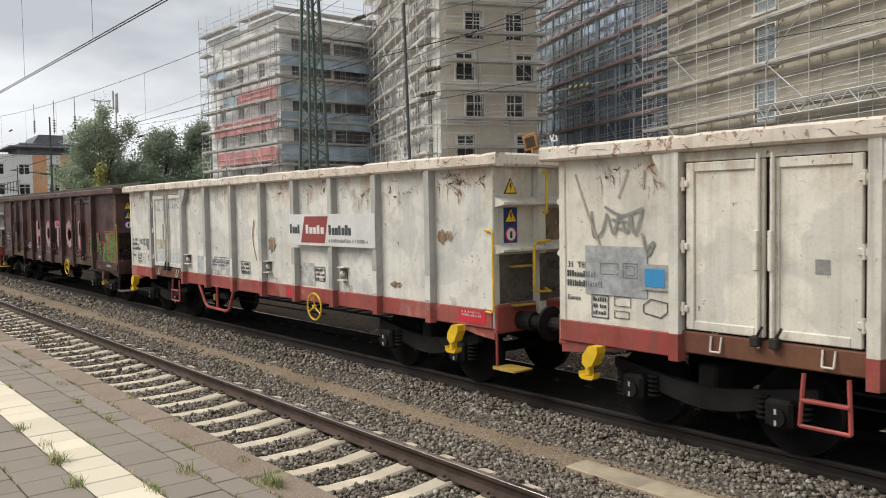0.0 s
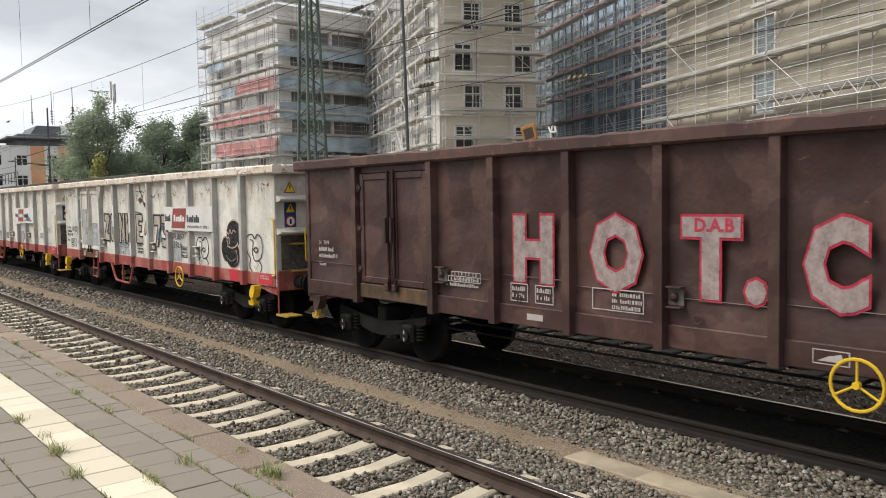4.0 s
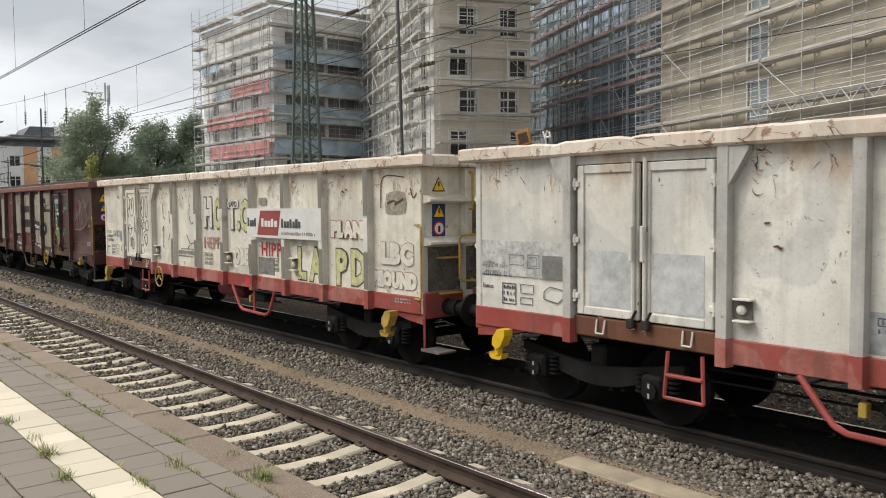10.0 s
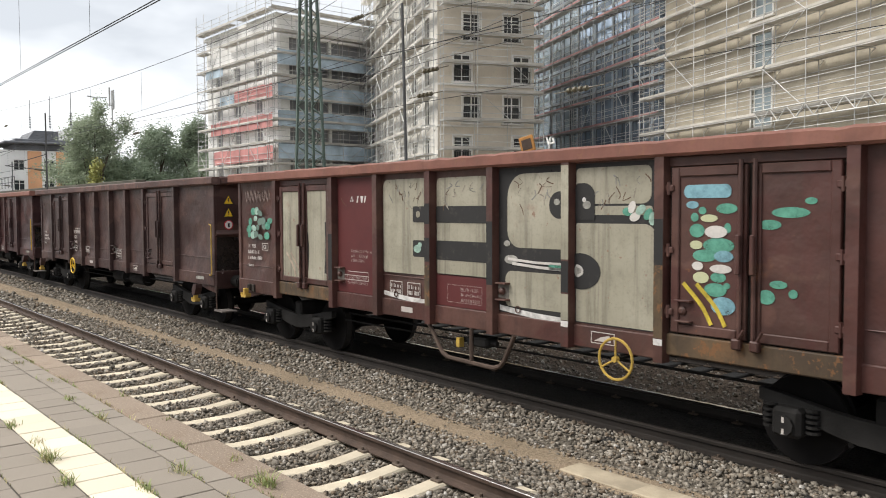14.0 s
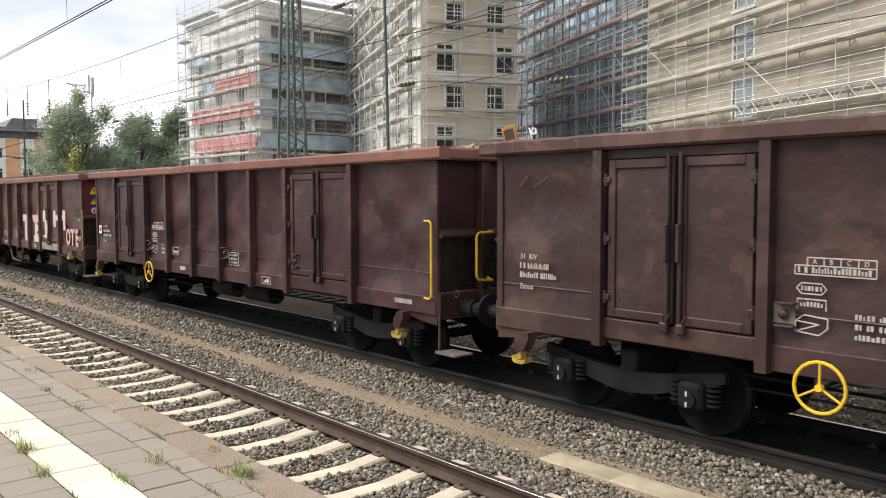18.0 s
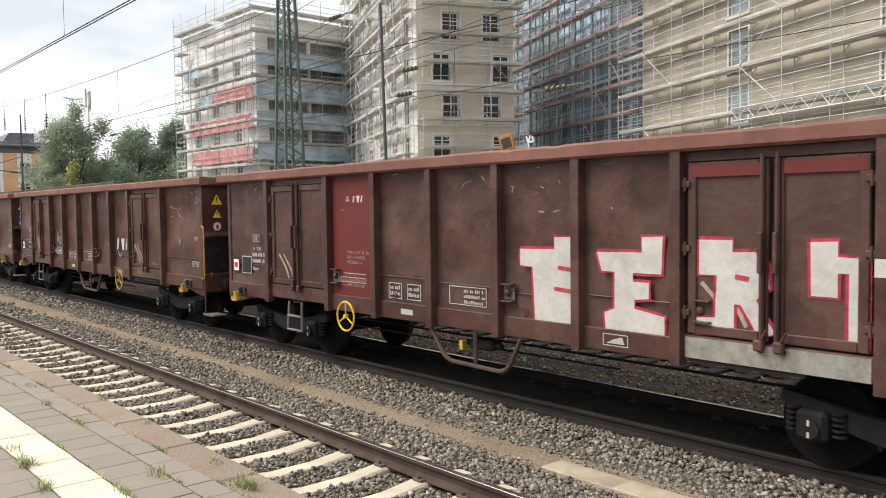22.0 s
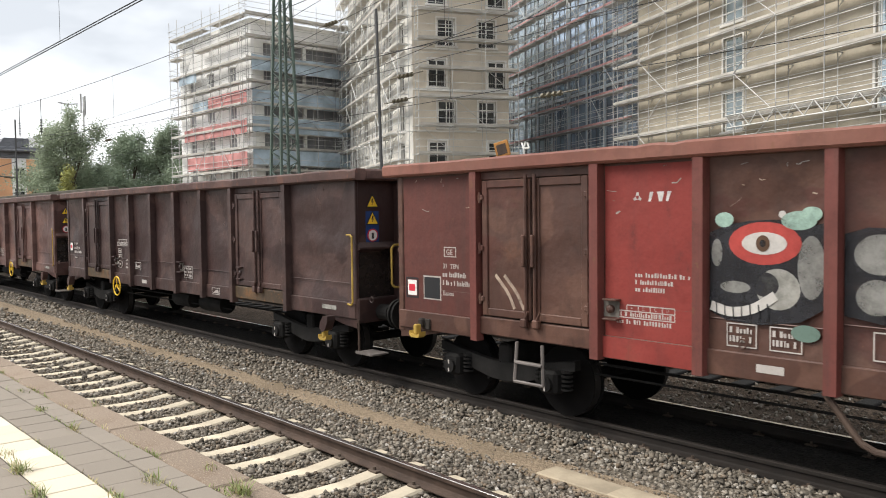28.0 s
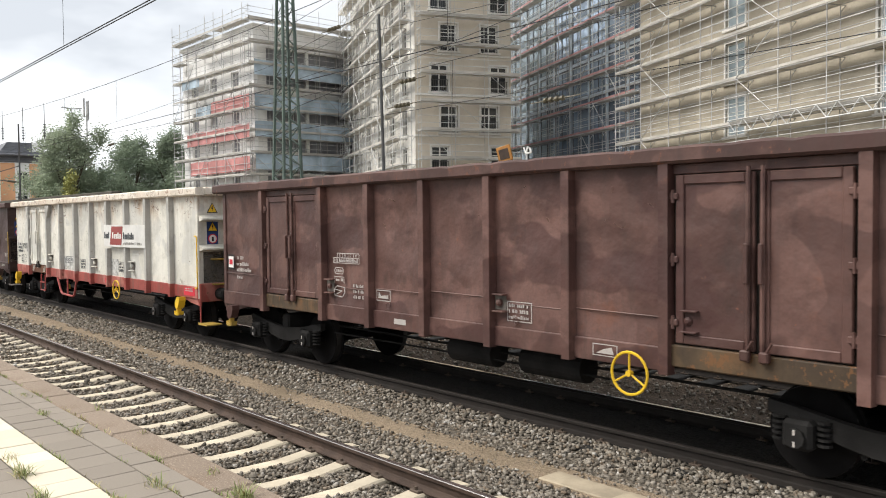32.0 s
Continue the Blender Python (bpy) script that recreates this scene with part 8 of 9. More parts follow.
slab(w, "red_panel", -3.46, -2.31, 1.22, 3.14, "panel_maroon", FACE + 0.001, "dark red painted panel")
slab(w, "red_panel", -0.79, 0.37, 1.22, 1.66, "panel_maroon", FACE + 0.001, "dark red painted panel")
for x0, x1 in ((0.54, 1.72), (1.88, 3.07)):
    slab(w, "graffiti", x0, x1, 1.24, 3.15, "soft_black", FACE + 0.0015, "black sprayed ground round pale letters")
for x0, x1, z0, z1, rr, y in ((-5.38, -4.64, 1.37, 2.96, (0.05, 0.04, 0.06, 0.08), DOOR), (-4.46, -3.74, 1.37, 2.96, (0.05, 0.08, 0.07, 0.05), DOOR), (-2.12, -0.98, 1.63, 3.08, (0.04, 0.03, 0.10, 0.12), FACE), (-0.78, 0.36, 1.68, 3.07, (0.03, 0.05, 0.14, 0.08), FACE),
                              (0.70, 1.71, 2.11, 3.07, (0.22, 0.02, 0.02, 0.30), FACE - 0.003), (0.66, 1.71, 1.33, 1.80, (0.08, 0.03, 0.03, 0.12), FACE - 0.003), (1.89, 2.98, 2.67, 3.10, (0.02, 0.12, 0.08, 0.06), FACE - 0.003), (2.16, 3.0, 2.54, 2.645, (0.02, 0.04, 0.04, 0.02), FACE - 0.003), (1.89, 3.05, 1.25, 2.44, (0.02, 0.04, 0.16, 0.03), FACE - 0.003)):
    blob(w, rounded(x0, x1, z0, z1, rr), "silver_bay", "graffiti", y + 0.001, "dull streaked silver sprayed field", 0.003)
for x0, x1, z0, z1 in ((-1.35, -0.97, 2.42, 2.66), (-0.79, 0.37, 2.42, 2.66), (-1.35, -0.97, 1.90, 2.15), (-0.79, 0.37, 1.88, 2.16)):
    blob(w, rounded(x0, x1, z0, z1, (0.03, 0.02, 0.02, 0.03)), "soft_black", "graffiti", FACE - 0.0035, "black sprayed bar", 0.003)
for cx, cz, rx, rz in ((-1.22, 2.54, 0.05, 0.05), (-1.24, 2.02, 0.09, 0.06), (-1.18, 2.08, 0.05, 0.04)):
    blob(w, oval(cx, cz, rx, rz, 14), "silver_bay" if cz > 2.3 else "spray_mint", "graffiti", FACE - 0.008, "small pale sprayed spot", 0.002)
blob(w, oval(1.62, 2.66, 0.17, 0.17, 24), "soft_black", "graffiti", FACE - 0.0075, "round black sprayed end", 0.003)
blob(w, rounded(1.88, 2.18, 2.48, 2.92, (0.03, 0.02, 0.16, 0.05)), "soft_black", "graffiti", FACE - 0.0075, "round black sprayed end", 0.003)
blob(w, oval(1.96, 1.86, 0.31, 0.22, 24), "soft_black", "graffiti", FACE - 0.0075, "round black sprayed end", 0.003)
for cx, cz, rx, rz, m in ((1.58, 2.70, 0.05, 0.04, "spray_silver"), (2.06, 2.66, 0.06, 0.05, "spray_silver"), (2.02, 2.72, 0.03, 0.03, "spray_white"), (1.92, 1.86, 0.05, 0.07, "spray_silver"), (0.78, 1.95, 0.13, 0.06, "spray_silver"), (0.70, 2.16, 0.06, 0.04, "spray_silver")):
    blob(w, oval(cx, cz, rx, rz, 14), m, "graffiti", FACE - 0.0115, "small pale sprayed spot", 0.002)
for pts, q, m in (([(0.72, 1.96), (1.2, 1.93), (1.71, 1.93)], 0.016, "faded_white"), ([(0.80, 1.90), (1.3, 1.87), (1.71, 1.86)], 0.018, "faded_white"), ([(1.45, 1.885), (1.71, 1.88)], 0.035, "teal_green"), ([(1.9, 1.93), (1.98, 1.90), (1.99, 1.84), (1.92, 1.80)], 0.016, "faded_white")):
    stroke(w, pts, q, m, y=FACE - 0.0115, label="thin pale sprayed line over black")
for k, (cx, cz) in enumerate(((2.66, 2.58), (2.76, 2.52), (2.84, 2.60), (2.94, 2.55), (2.72, 2.63), (3.0, 2.50))):
    blob(w, oval(cx, cz, 0.075, 0.05, 12, 0.3 * k), ("teal_green", "faded_white", "spray_mint")[k % 3], "graffiti", FACE - 0.008 - 0.0006 * k, "teal and white sprayed splash", 0.002)
for x0, x1, z in ((-2.1, -0.98, 1.30), (0.56, 1.7, 1.30), (-5.4, -4.6, 1.36)):
    stroke(w, [(x0, z), ((x0 + x1) / 2, z - 0.05), (x1, z - 0.07)], 0.035, "spray_white", y=FACE - 0.006 if x0 > -5 else DOOR, label="white sprayed base line")
# sprayed posts between the bays
for x, z0, z1, m in ((1.80, 2.0, 3.14, "silver_bay"), (1.80, 1.60, 1.98, "soft_black"), (1.80, 1.26, 1.58, "silver_bay"), (0.46, 1.6, 2.45, "soft_black"), (-0.88, 1.85, 2.2, "soft_black"), (-0.88, 2.40, 2.70, "soft_black"), (-0.88, 1.2, 1.8, "olive_sill"), (3.15, 1.2, 2.0, "olive_sill"), (3.15, 2.0, 2.5, "soft_black"), (-3.56, 1.4, 2.2, "soft_black"), (1.80, 1.18, 1.25, "spray_white"), (3.15, 1.12, 1.19, "spray_white")):
    x = min(POSTS_B, key=lambda p: abs(p - x))
    slab(w, "paint_patch", x - 0.058, x + 0.058, z0, z1, m, -POST - 0.0005, "oversprayed stretch of a post", 0.002)
# black drips along the door gap and scuffs below the rim
for x, z0, z1, q in ((-4.70, 1.6, 2.5, 0.03), (-4.44, 1.45, 2.2, 0.035), (-4.66, 1.4, 1.7, 0.05), (-3.80, 1.5, 2.4, 0.03), (-5.36, 1.5, 2.3, 0.015)):
    stroke(w, [(x, z1), (x + 0.02, (z0 + z1) / 2), (x - 0.02, z0)], q, "soft_black", y=DOOR - 0.0035, label="black overspray beside the door gap")
r = random.Random(8)
scars = {m: Geo() for m in ("scar_dark", "spray_grey", "smudge")}
for k in range(60):
    x, z = r.choice((r.uniform(-2.0, -1.05), r.uniform(-0.7, 0.3), r.uniform(0.8, 1.6), r.uniform(2.2, 2.9))), 3.02 - 0.35 * r.random() ** 1.5
    stroke(w, [(x, z), (x + r.uniform(-0.08, 0.08), z - r.uniform(0.02, 0.1)), (x + r.uniform(-0.1, 0.1), z - r.uniform(0.05, 0.14))], r.choice((0.003, 0.005, 0.007)), "scar_dark", "rust_scar", FACE - 0.0035, steps=2, into=scars[("scar_dark", "spray_grey", "smudge")[k % 3]])
for m, g in scars.items():
    tagged(part("rust_scars", g, M[m], w, "thin scrapes below the rim", tidy=False), kind="stuff")
# teal and cream cobbles on the doors
LEAF_A = ((0.06, 2.65, 0.075, 0.04, 1), (0.18, 2.59, 0.045, 0.04, 0), (0.46, 2.61, 0.12, 0.053, 0), (0.09, 2.52, 0.045, 0.047, 0), (0.26, 2.51, 0.10, 0.04, 2), (0.12, 2.38, 0.09, 0.072, 0), (0.34, 2.37, 0.13, 0.065, 3), (0.47, 2.41, 0.04, 0.052, 0), (0.37, 2.23, 0.18, 0.08, 0), (0.11, 2.23, 0.075, 0.046, 2),
          (0.21, 2.12, 0.14, 0.065, 0), (0.43, 2.12, 0.11, 0.06, 1), (0.13, 2.01, 0.066, 0.046, 3), (0.40, 1.99, 0.125, 0.046, 3), (0.37, 1.90, 0.09, 0.052, 0), (0.17, 1.89, 0.095, 0.06, 2), (0.47, 1.82, 0.037, 0.033, 0), (0.34, 1.77, 0.13, 0.072, 0), (0.43, 1.61, 0.14, 0.095, 1))
for k, (dx, z, rx, rz, m) in enumerate(LEAF_A):
    blob(w, oval(3.46 + dx, z, rx, rz, 16), ("teal_green", "spray_cyan", "dull_lime", "faded_white")[m], "graffiti", DOOR - 0.001 - 0.0009 * (k % 7), "teal and cream sprayed cobble", 0.002)
for k, (x, z, rx, rz) in enumerate(((4.59, 2.57, 0.19, 0.052), (4.79, 2.68, 0.06, 0.033), (4.38, 2.45, 0.12, 0.05), (4.48, 1.87, 0.09, 0.04), (4.63, 1.79, 0.046, 0.043), (4.36, 1.74, 0.09, 0.072))):
    blob(w, oval(x, z, rx, rz, 16), "teal_green", "graffiti", DOOR - 0.001 - 0.0009 * k, "teal sprayed spot", 0.002)
blob(w, rounded(3.42, 3.97, 2.72, 2.86, (0.06, 0.06, 0.06, 0.06)), "spray_cyan", "graffiti", DOOR - 0.004, "pale blue sprayed bar", 0.002)
for k in range(18):
    cx = -6.84 + 0.19 * (k % 5) + r.uniform(-0.05, 0.05) + 0.06 * (k // 5)
    blob(w, oval(cx, 2.12 + 0.15 * (k // 5) + r.uniform(-0.04, 0.04), r.uniform(0.06, 0.12), r.uniform(0.05, 0.08), 14, r.uniform(-0.3, 0.3)), ("teal_green", "spray_mint", "dull_teal", "dull_teal", "teal_green")[k % 5], "graffiti", FACE - 0.0009 * (k % 7), "teal sprayed cobble", 0.002)
for k in range(7):
    x = -6.95 + 0.15 * k
    stroke(w, [(x, 2.98), (x + 0.06, 2.78), (x + 0.1, 3.0), (x + 0.16, 2.82)], 0.012, "faded_scrawl", label="faded pale spray scrawl", steps=4)
for pts in ([(5.6, 2.75), (5.9, 2.0), (6.1, 2.7), (6.35, 2.05), (6.5, 2.85), (6.75, 2.2)], [(5.55, 2.2), (6.0, 2.45), (6.8, 2.75)], [(5.5, 1.9), (6.3, 1.95), (7.0, 2.35)], [(5.7, 2.9), (6.6, 2.6), (7.0, 2.8)]):
    stroke(w, pts, 0.018, "faded_scrawl", label="faded pale spray scrawl")

# wagon 9: white block letters with red outline
w = W[9]
slab(w, "red_panel", -3.46, -2.31, 1.20, 3.14, "panel_red", FACE + 0.001, "dark red painted panel")
T_LETTER = [(0.83, 2.09), (1.40, 2.10), (1.40, 2.25), (1.69, 2.25), (1.69, 1.01), (1.09, 1.01), (1.04, 1.87), (0.83, 1.88)]
E_LETTER = [(2.05, 2.09), (2.67, 2.10), (2.67, 2.27), (2.94, 2.28), (2.92, 1.87), (2.55, 1.87), (2.55, 1.77), (2.76, 1.77), (2.76, 1.59), (2.57, 1.57), (2.57, 1.47), (2.96, 1.41), (2.96, 1.01), (2.18, 1.02), (2.16, 1.40), (2.30, 1.45), (2.30, 1.87), (2.12, 1.87)]
R_LETTER = [(3.40, 2.26), (3.77, 2.26), (3.77, 2.14), (4.01, 2.15), (4.14, 2.03), (4.16, 1.80), (4.02, 1.68), (4.22, 1.36), (4.05, 1.32), (3.86, 1.62), (3.79, 1.62), (3.79, 1.32), (3.34, 1.30), (3.34, 1.45), (3.58, 1.47), (3.60, 1.9), (3.40, 1.9)]
T_LAST = [(4.55, 2.26), (4.80, 2.27), (4.80, 2.13), (5.06, 2.12), (5.06, 1.30), (4.90, 1.30), (4.90, 1.98), (4.80, 1.98), (4.80, 1.76), (4.56, 1.76)]
T_BLOCK = [(5.38, 2.28), (5.65, 2.28), (5.65, 1.68), (5.44, 1.68), (5.44, 1.98), (5.30, 1.98), (5.30, 2.12), (5.38, 2.12)]
for outline_pts, y in ((T_LETTER, FACE), (E_LETTER, FACE), (R_LETTER, DOOR - 0.002), (T_LAST, DOOR - 0.002), (T_BLOCK, FACE)):
    stroke(w, outline_pts + outline_pts[:1], 0.035, "outline_red", y=y, label="red edge of a sprayed block letter", steps=1)
    blob(w, outline_pts, "faded_white", "graffiti", y - 0.0055, "white sprayed block letter", 0.003)
for x0, x1, z in ((1.46, 1.69, 1.88), (1.40, 1.69, 1.62), (3.80, 3.95, 1.9)):
    stroke(w, [(x0, z), (x1, z - 0.02)], 0.025, "outline_red", y=FACE - 0.0095 if x0 < 3 else DOOR - 0.0115, steps=1)
slab(w, "graffiti", 5.14, 5.26, 1.97, 2.13, "faded_white", -POST - 0.0005, "white sprayed bar across the post", 0.002)
for word, x, sx in (("O", 5.68, 0.78), ("T", 6.14, 0.85), ("E", 6.58, 0.8)):
    text(w, word, x, 1.26, 0.48, "faded_red", FACE + 0.0006, "graffiti", "sprayed block letter with red outline", 0.045, sx=sx)
    text(w, word, x, 1.26, 0.48, "spray_faded", FACE - 0.0045, "graffiti", "pale red sprayed block letter", 0.024, sx=sx)
slab(w, "graffiti", 3.24, 5.1, 1.02, 1.24, "ground_silver", -SIDE - 0.051, "silver sprayed base line over the threshold", 0.002)
part("red_end_panel", Geo().box(END, END + 0.0022, -1.28, -0.6, 2.2, 3.14), M["panel_red"], w, "dark red painted end panel")
for x0, x1, z0, z1 in ((3.30, 4.08, 2.9, 3.02), (4.30, 5.05, 2.9, 3.02)):
    slab(w, "red_panel", x0, x1, z0, z1, "panel_red", -SIDE - 0.061, "red overspray on the door frame", 0.002)

M["scrape_thin"] = flat_paint("thin_scrape", (0.42, 0.34, 0.30), 0.7, (0.2, 0.12, 0.1), 0.9)

# wagon 10 and the others of its owner: plain shapes for the owner's mark
def owner_mark(w, x, z, s, y=FACE):
    for a in (90, 210, 330):
        c, q = math.cos(radians(a)), math.sin(radians(a))
        px, pz = x + 0.42 * s * c, z + 0.42 * s * q
        blob(w, [(px + 0.30 * s * (c * u - q * v), pz + 0.30 * s * (q * u + c * v)) for u, v in ((1.0, -0.55), (1.0, 0.55), (-0.9, 0.95), (-0.5, 0.0), (-0.9, -0.95))], "spray_white", "owner_mark", y, "white three-part owner's mark")


def owner_bars(w, x, z, s, y=FACE):
    for k in range(3):
        q = x + k * 1.05 * s
        blob(w, [(q, z), (q + 0.28 * s, z), (q + 0.62 * s, z + s), (q + 0.2 * s, z + s)] if k != 1 else [(q + 0.25 * s, z), (q + 0.6 * s, z), (q + 0.85 * s, z + s), (q, z + s)], "spray_white", "owner_mark", y, "white slanted owner's mark")


owner_mark(W[10], 1.56, 1.84, 0.24)
owner_bars(W[10], 2.10, 1.66, 0.29)
stroke(W[10], [(2.15, 1.62), (2.32, 1.48), (2.42, 1.60)], 0.02, "spray_silver")
for pts in ([(6.72, 3.06), (6.80, 3.0), (6.90, 3.05)], [(6.92, 3.0), (6.98, 3.06), (7.04, 2.96), (6.94, 2.88), (7.03, 2.84), (6.98, 2.78), (6.92, 2.82)], [(7.08, 2.92), (7.14, 2.84)], [(5.62, 2.72), (5.80, 2.70), (5.98, 2.66), (6.12, 2.52), (6.22, 2.50), (6.34, 2.46)], [(6.08, 2.68), (6.2, 2.70)], [(5.58, 2.50), (5.74, 2.52)], [(5.96, 1.90), (6.02, 2.06), (6.08, 1.92), (6.12, 2.0), (6.0, 1.84)], [(6.22, 1.80), (6.28, 1.88)], [(5.64, 2.78), (5.68, 2.62)], [(3.86, 1.46), (3.98, 1.42)], [(4.52, 1.42), (4.76, 1.38)]):
    stroke(W[10], pts, 0.005, "scrape_thin", "scrape", FACE if not 3.1 < pts[0][0] < 5.3 else DOOR, "pale scraped line", 4)
for k in (6, 9, 11):
    owner_mark(W[k], -3.02, 2.78, 0.075)
    owner_bars(W[k], -2.88, 2.73, 0.105)
    bars(W[k], -3.05, 1.95, [0.68, 0.5, 0.4], "white_mark", 0.05, 0.03, k)
for pts in ([(-3.12, 2.1), (-3.05, 1.75), (-2.98, 2.05)], [(-2.98, 1.78), (-2.85, 1.9), (-2.75, 1.8), (-2.9, 1.72), (-2.65, 1.72)], [(-2.75, 2.1), (-2.6, 2.05), (-2.7, 1.9), (-2.45, 1.88), (-2.5, 1.72)]):
    stroke(W[10], pts, 0.018, "spray_silver", label="pale spray tag")
for k in (6, 9, 10, 11):
    for off in (0.0, 0.16):
        x0 = 3.42 if k in (6, 10, 11) else -5.2
        stroke(W[k], [(x0 + off, 1.82), (x0 + 0.22 + off, 1.6), (x0 + 0.34 + off, 1.40)], 0.022, "spray_tan" if k != 6 else "spray_yellow", "stripe_mark", DOOR - (0.008 if k == 6 else 0), "diagonal pale stripe on the door")
    for x0 in ((-5.2,) if k in (6, 10, 11) else (3.42,)):
        for off in (0.0, 0.16):
            stroke(W[k], [(x0 + off, 1.82), (x0 + 0.22 + off, 1.6), (x0 + 0.34 + off, 1.40)], 0.022, "spray_tan", "stripe_mark", DOOR)

# wagon 11: red panel and a sprayed cluster of grey, red and black shapes
w = W[11]
M["panel_bright"] = wagon_paint("bright_red_panel", (0.21, 0.030, 0.024), (0.265, 0.046, 0.037), (0.12, 0.05, 0.03), (0.10, 0.03, 0.025), (4, 2, 9), streak=0.3, chips=0.70, relief=0.5, patchy=0.3)
slab(w, "red_panel", -3.46, -2.31, 1.21, 3.14, "panel_bright", FACE + 0.001, "red painted panel", 0.003)
slab(w, "red_panel", -3.48, -2.29, 0.96, 1.205, "panel_bright", -SIDE - 0.0302, "red painted stretch of the sill", 0.003)
M["panel_dull"] = wagon_paint("dull_red_panel", (0.088, 0.027, 0.021), (0.135, 0.040, 0.031), (0.12, 0.05, 0.03), (0.06, 0.03, 0.025), (6, 2, 1), streak=0.5, chips=0.66, relief=0.5, patchy=0.6)
slab(w, "red_panel", -7.14, -5.63, 1.21, 3.14, "panel_dull", FACE + 0.003, "faded red painted panel", 0.004)
M["eye_red"] = flat_paint("faded_eye_red", (0.42, 0.06, 0.05), 0.4, (0.2, 0.04, 0.035), 0.3)
M["dim_blue"] = flat_paint("dim_blue_spray", (0.022, 0.022, 0.026), 0.5, (0.06, 0.04, 0.036), 0.55)
blob(w, [(-2.14, 1.60), (-1.95, 1.52), (-1.6, 1.50), (-1.2, 1.56), (-0.98, 1.70), (-0.97, 2.50), (-1.12, 2.46), (-1.4, 2.53), (-1.7, 2.52), (-1.95, 2.48), (-2.14, 2.40)], "dim_blue", "graffiti", FACE + 0.0006, "blue-black sprayed ground")
blob(w, [(-0.80, 1.66), (-0.3, 1.58), (-0.08, 1.75), (-0.05, 2.2), (-0.2, 2.44), (-0.6, 2.46), (-0.80, 2.4)], "dim_blue", "graffiti", FACE + 0.0006, "blue-black sprayed ground")
for c, rx, rz, m, d in (((-1.56, 2.30), 0.37, 0.21, "eye_red", 0.004), ((-1.56, 2.30), 0.23, 0.11, "faded_white", 0.008), ((-1.57, 2.30), 0.07, 0.08, "scar_dark", 0.012), ((-1.57, 2.30), 0.03, 0.035, "spray_black", 0.0145), ((-1.98, 2.53), 0.10, 0.075, "spray_mint", 0.004), ((-1.22, 2.52), 0.17, 0.09, "spray_mint", 0.005), ((-1.10, 2.58), 0.10, 0.07, "spray_mint", 0.0045), ((-1.38, 2.58), 0.035, 0.035, "faded_white", 0.004),
                        ((-1.10, 2.08), 0.13, 0.30, "spray_grey", 0.004), ((-1.42, 1.86), 0.22, 0.20, "spray_silver", 0.0035), ((-1.55, 1.90), 0.14, 0.12, "dim_blue", 0.0065), ((-1.86, 1.86), 0.16, 0.06, "spray_grey", 0.004), ((-2.06, 2.2), 0.06, 0.14, "spray_grey", 0.004), ((-1.15, 1.46), 0.14, 0.08, "dull_teal", 0.004),
                        ((-0.50, 2.22), 0.22, 0.18, "spray_grey", 0.004), ((-0.25, 2.02), 0.16, 0.15, "spray_silver", 0.0045), ((-0.52, 1.84), 0.18, 0.16, "spray_grey", 0.005), ((-0.30, 2.40), 0.14, 0.07, "spray_mint", 0.0055)):
    blob(w, oval(c[0], c[1], rx, rz, 22), m, "graffiti", FACE - d + 0.004, "faded sprayed rounded shape")
stroke(w, [(-2.12, 1.66), (-1.9, 1.61), (-1.66, 1.66), (-1.44, 1.80)], 0.048, "faded_white", y=FACE - 0.008)
for k in range(7):
    x = -2.06 + k * 0.09
    stroke(w, [(x, 1.72 - 0.1 * abs(math.sin(k)) * 0.2), (x + 0.01, 1.56)], 0.006, "spray_black", y=FACE - 0.0125, steps=2)
for k in range(9):
    x = 0.0 + k * 0.075
    stroke(w, [(x, 1.85 + 0.1 * (k % 2)), (x + 0.03, 1.98), (x + 0.05, 1.86)], 0.009, "scrape_pale", label="small pale sprayed scrawl", steps=3)

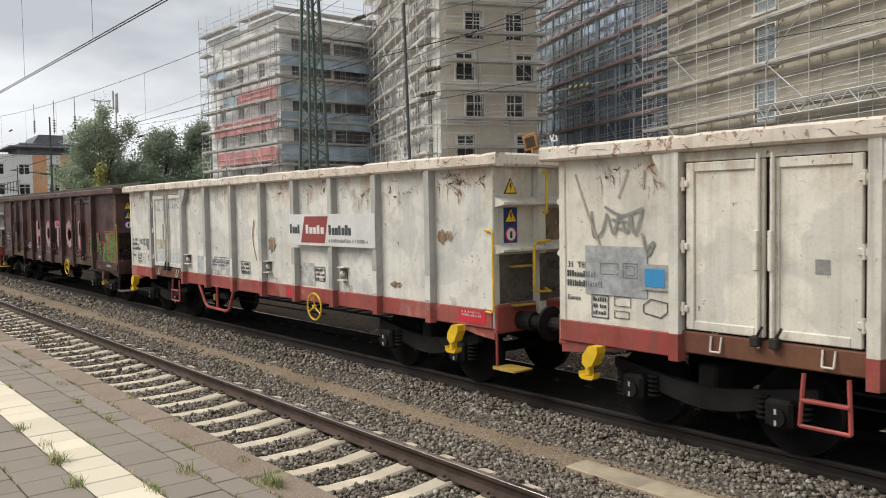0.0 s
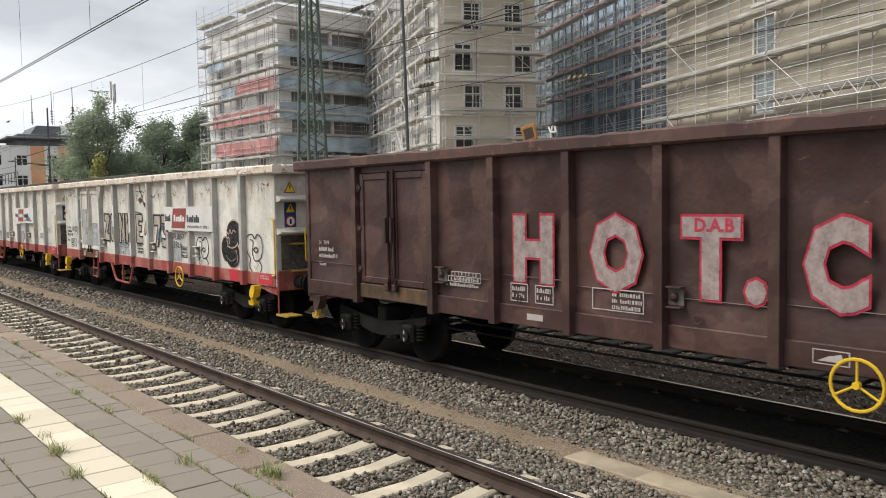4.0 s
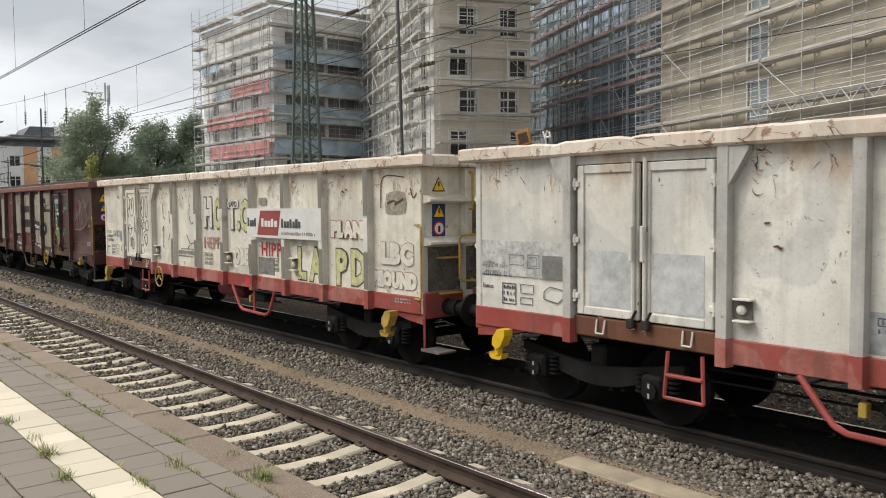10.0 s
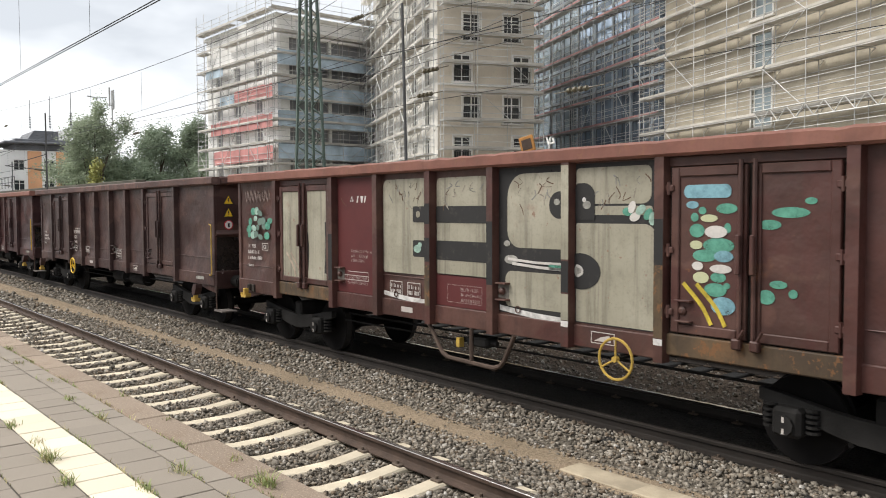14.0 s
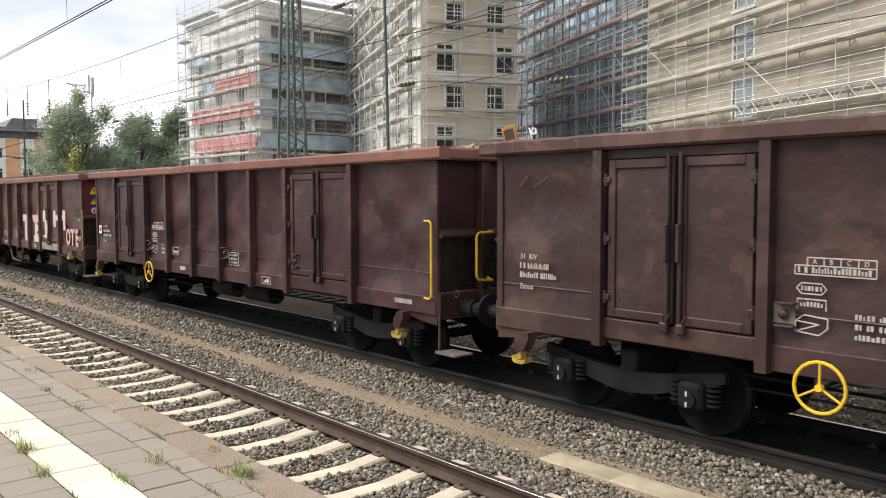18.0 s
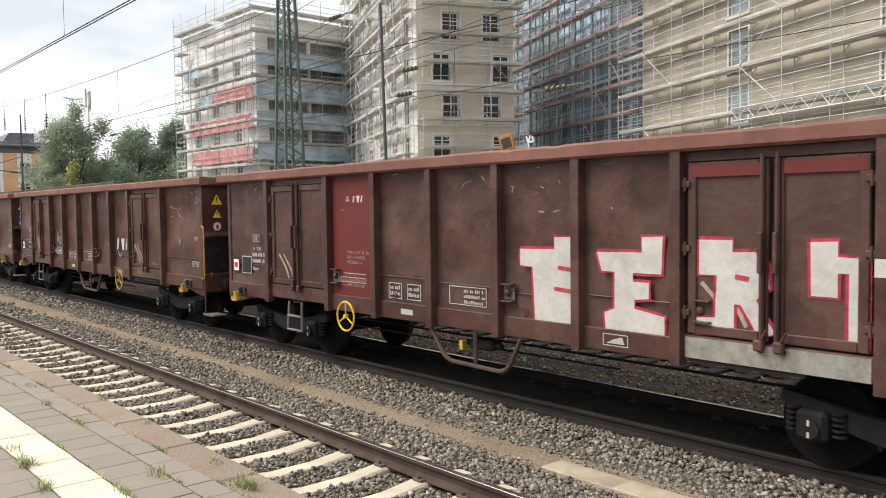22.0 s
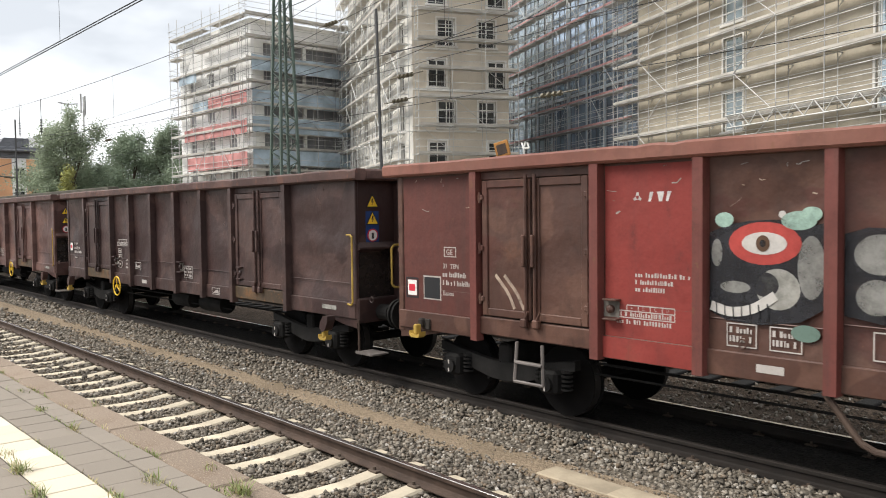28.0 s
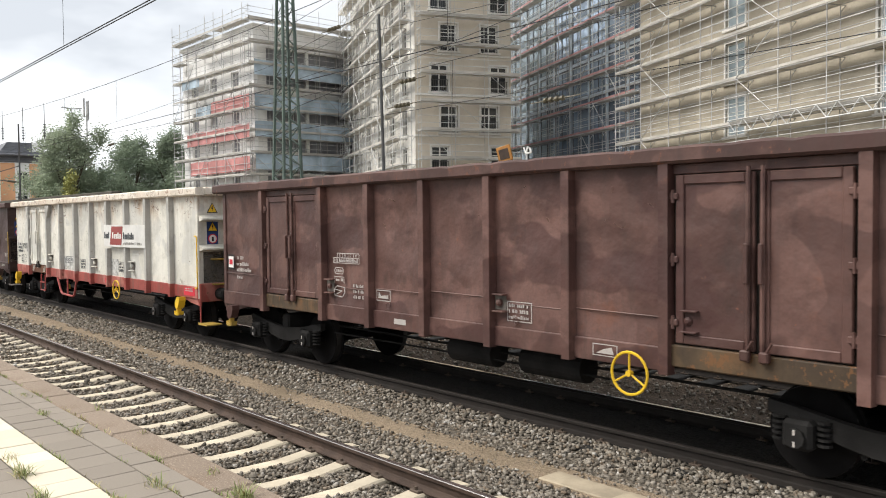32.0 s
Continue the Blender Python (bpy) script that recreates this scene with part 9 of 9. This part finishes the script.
# stencils of the brown wagons
def brown_stencils(w, i):
    r = random.Random(i + 50)
    tx = -6.28 if i in (9, 10, 11) else (-6.72 if i in (8, 12, 13) else -6.85)
    text(w, "31  RIV" if i in (7, 8, 12, 13) else "31  TEN", tx, 1.86, 0.07, "white_mark")
    bars(w, tx, 1.81, [0.48, 0.6], "white_mark", 0.07, 0.045, i)
    text(w, "Eanos", tx, 1.48, 0.07, "white_mark")
    grid_panel(w, -3.28, -2.55, 1.91 if i in (7, 8, 12, 13) else 1.44, 2.07 if i in (7, 8, 12, 13) else 1.58, "white_mark", 7, 2)
    if i not in (7, 8, 12, 13):
        bars(w, -3.3, 1.42, [0.72], "white_mark", 0.05, 0.03, i + 1)
    if i in (7, 8, 12, 13):
        hex_label(w, -3.26, -2.98, 1.73, 1.83, "white_mark")
        stroke(w, [(-3.25, 1.58), (-3.25, 1.68), (-2.98, 1.68), (-2.98, 1.58)], 0.007, "white_mark", "data_panel", steps=1)
        bars(w, -3.22, 1.655, [0.21], "white_mark", 0.045, 0.03, i + 7)
        part("box_symbol", Geo().path([(-3.26, FACE - 0.004, 1.37), (-3.26, FACE - 0.004, 1.47), (-3.18, FACE - 0.004, 1.53), (-2.96, FACE - 0.004, 1.51), (-2.96, FACE - 0.004, 1.42), (-3.04, FACE - 0.004, 1.35), (-3.26, FACE - 0.004, 1.37), (-3.04, FACE - 0.004, 1.45), (-3.26, FACE - 0.004, 1.47)], 0.008, 4), M["white_mark"], w)
        bars(w, -2.72, 1.58, [0.3, 0.28, 0.3], "white_mark", 0.05, 0.04, i + 2)
        outline(w, -2.09, -1.74, 1.36, 1.53, "white_mark")
        blob(w, [(-2.05, 1.40), (-1.79, 1.40), (-1.80, 1.46), (-1.98, 1.44), (-2.03, 1.50)], "white_mark", "label_mark", FACE)
        outline(w, 0.74, 1.17, 1.29, 1.55, "white_mark")
        bars(w, 0.77, 1.52, [0.34, 0.36, 0.34], "white_mark", 0.045, 0.03, i + 3)
    else:
        for x0, z0 in ((-1.95, 1.36), (-1.5, 1.36)):
            outline(w, x0, x0 + 0.32, z0 - 0.1, z0 + 0.14, "white_mark")
            bars(w, x0 + 0.03, z0 + 0.1, [0.25, 0.25], "white_mark", 0.06, 0.03, i + 4)
        outline(w, -0.55, 0.2, 1.28, 1.54, "white_mark")
        bars(w, -0.25, 1.5, [0.4, 0.42, 0.4], "white_mark", 0.045, 0.03, i + 3)
        if i != 2:
            gz = 0.2 if i in (9, 10, 11) else 0.0
            outline(w, -6.25, -6.0, 1.82 + gz, 1.96 + gz, "white_mark")
            text(w, "GE", -6.21, 1.85 + gz, 0.08, "white_mark")
            text(w, "UIC", 6.84, 1.99, 0.085, "white_mark")
            bars(w, 6.70, 1.54, [0.38, 0.36, 0.36], "white_mark", 0.03, 0.015, i + 8)
    slab(w, "white_label", -1.62, -1.34, 1.04, 1.12, "white_mark", -SIDE - 0.031, "small white label on the sill")
    outline(w, 2.15, 2.5, 1.02, 1.16, "white_mark", 0.01, -SIDE - 0.031)
    blob(w, [(2.2, 1.05), (2.45, 1.05), (2.42, 1.13), (2.3, 1.1)], "white_mark", "label_mark", -SIDE - 0.031)
    slab(w, "number_plate", 6.30, 6.72, 1.06, 1.13, "spray_silver", -SIDE - 0.031, "small pale plate with illegible marks")
    if i >= 8:
        zc = 1.55 if i in (9, 10, 11) else 1.80
        outline(w, -7.10, -6.82, zc - 0.15, zc + 0.15, "black", 0.024, FACE - 0.001, "card_frame")
        card = slab(w, "label_card", -7.06, -6.86, zc - 0.11, zc + 0.11, "sign_white", FACE, "white card with a red mark")
        blob(card, [(-7.03, zc - 0.05), (-6.90, zc - 0.05), (-6.885, zc), (-6.90, zc + 0.05), (-7.03, zc + 0.05)], "red_sign", "card_mark", FACE - 0.005, t=0.002)
    if i in (9, 10, 11):
        slab(w, "card_board", -6.68, -6.34, 1.42, 1.72, "black", FACE, "black card board in a white frame", 0.008)
        outline(w, -6.70, -6.32, 1.40, 1.74, "white_mark", 0.02)
    scrapes = {}
    for k in range(60 if i in (9, 10, 11) else 26):
        x = r.uniform(-7.0, 7.0)
        z = 3.12 - 0.6 * r.random() ** 1.8
        if min(abs(x - p) for p in POSTS_B) < 0.2 or -5.6 < x < -3.5 or 3.1 < x < 5.3:
            continue
        pts, lean = [(x, z)], r.uniform(-1.2, 1.2)
        for _ in range(r.randrange(1, 4)):
            q = r.uniform(0.02, 0.09)
            pts.append((pts[-1][0] + lean * q + r.uniform(-0.03, 0.03), pts[-1][1] - q * r.uniform(-0.3, 1.0)))
        m = ("spray_tan", "spray_silver", "scrape_pale")[k % 3] if i in (9, 10, 11) else "scrape_brown"
        stroke(w, pts, r.choice((0.003, 0.004, 0.006, 0.009)), m, steps=1, into=scrapes.setdefault(m, Geo()))
    for m, g in scrapes.items():
        tagged(part("scrapes", g, M[m], w, "thin pale scrapes below the rim", tidy=False), kind="stuff")
    for x0, x1 in zip([-END] + POSTS_B, POSTS_B + [END]):
        if (x0, x1) in ((POSTS_B[0], POSTS_B[1]), (POSTS_B[-2], POSTS_B[-1])):
            continue
        z = 1.55 + r.uniform(-0.05, 0.05)
        part("weld_seam", Geo().tube((x0 + 0.08, FACE + 0.006, z), (x1 - 0.08, FACE + 0.006, z - 0.01), 0.009, 5), PAINT[i], w, tidy=False)


for i in (2, 6, 7, 8, 9, 10, 11, 12, 13, 15):
    brown_stencils(W[i], i)


def motions():
    for k, w in enumerate(TRAIN_SET):
        x = LEAD - PITCH * (k - 1) + SLACK.get(k, 0)
        walk(w, [(t, pose(x + s, RAIL_F, Z_F)) for t, s in TRAIN])
    times = [t for t, s in TRAIN]
    gone = [s for t, s in TRAIN]
    for w, k, x in WHEELSETS:
        rows = []
        for i in range(321):
            t = i / 10
            s = float(np.interp(t, times, gone))
            place = LEAD - PITCH * (k - 1) + SLACK.get(k, 0) + x + s
            if -38 < place < 3 or i in (0, 320):
                rows.append((t, s))
        lo, hi = (rows[1][1], rows[-2][1]) if len(rows) > 3 else (0, 0)
        walk(w, [(t, pose(x, 0, 0.46) @ Matrix.Rotation(min(max(s, lo), hi) / 0.46, 4, "Y")) for t, s in rows])


motions()
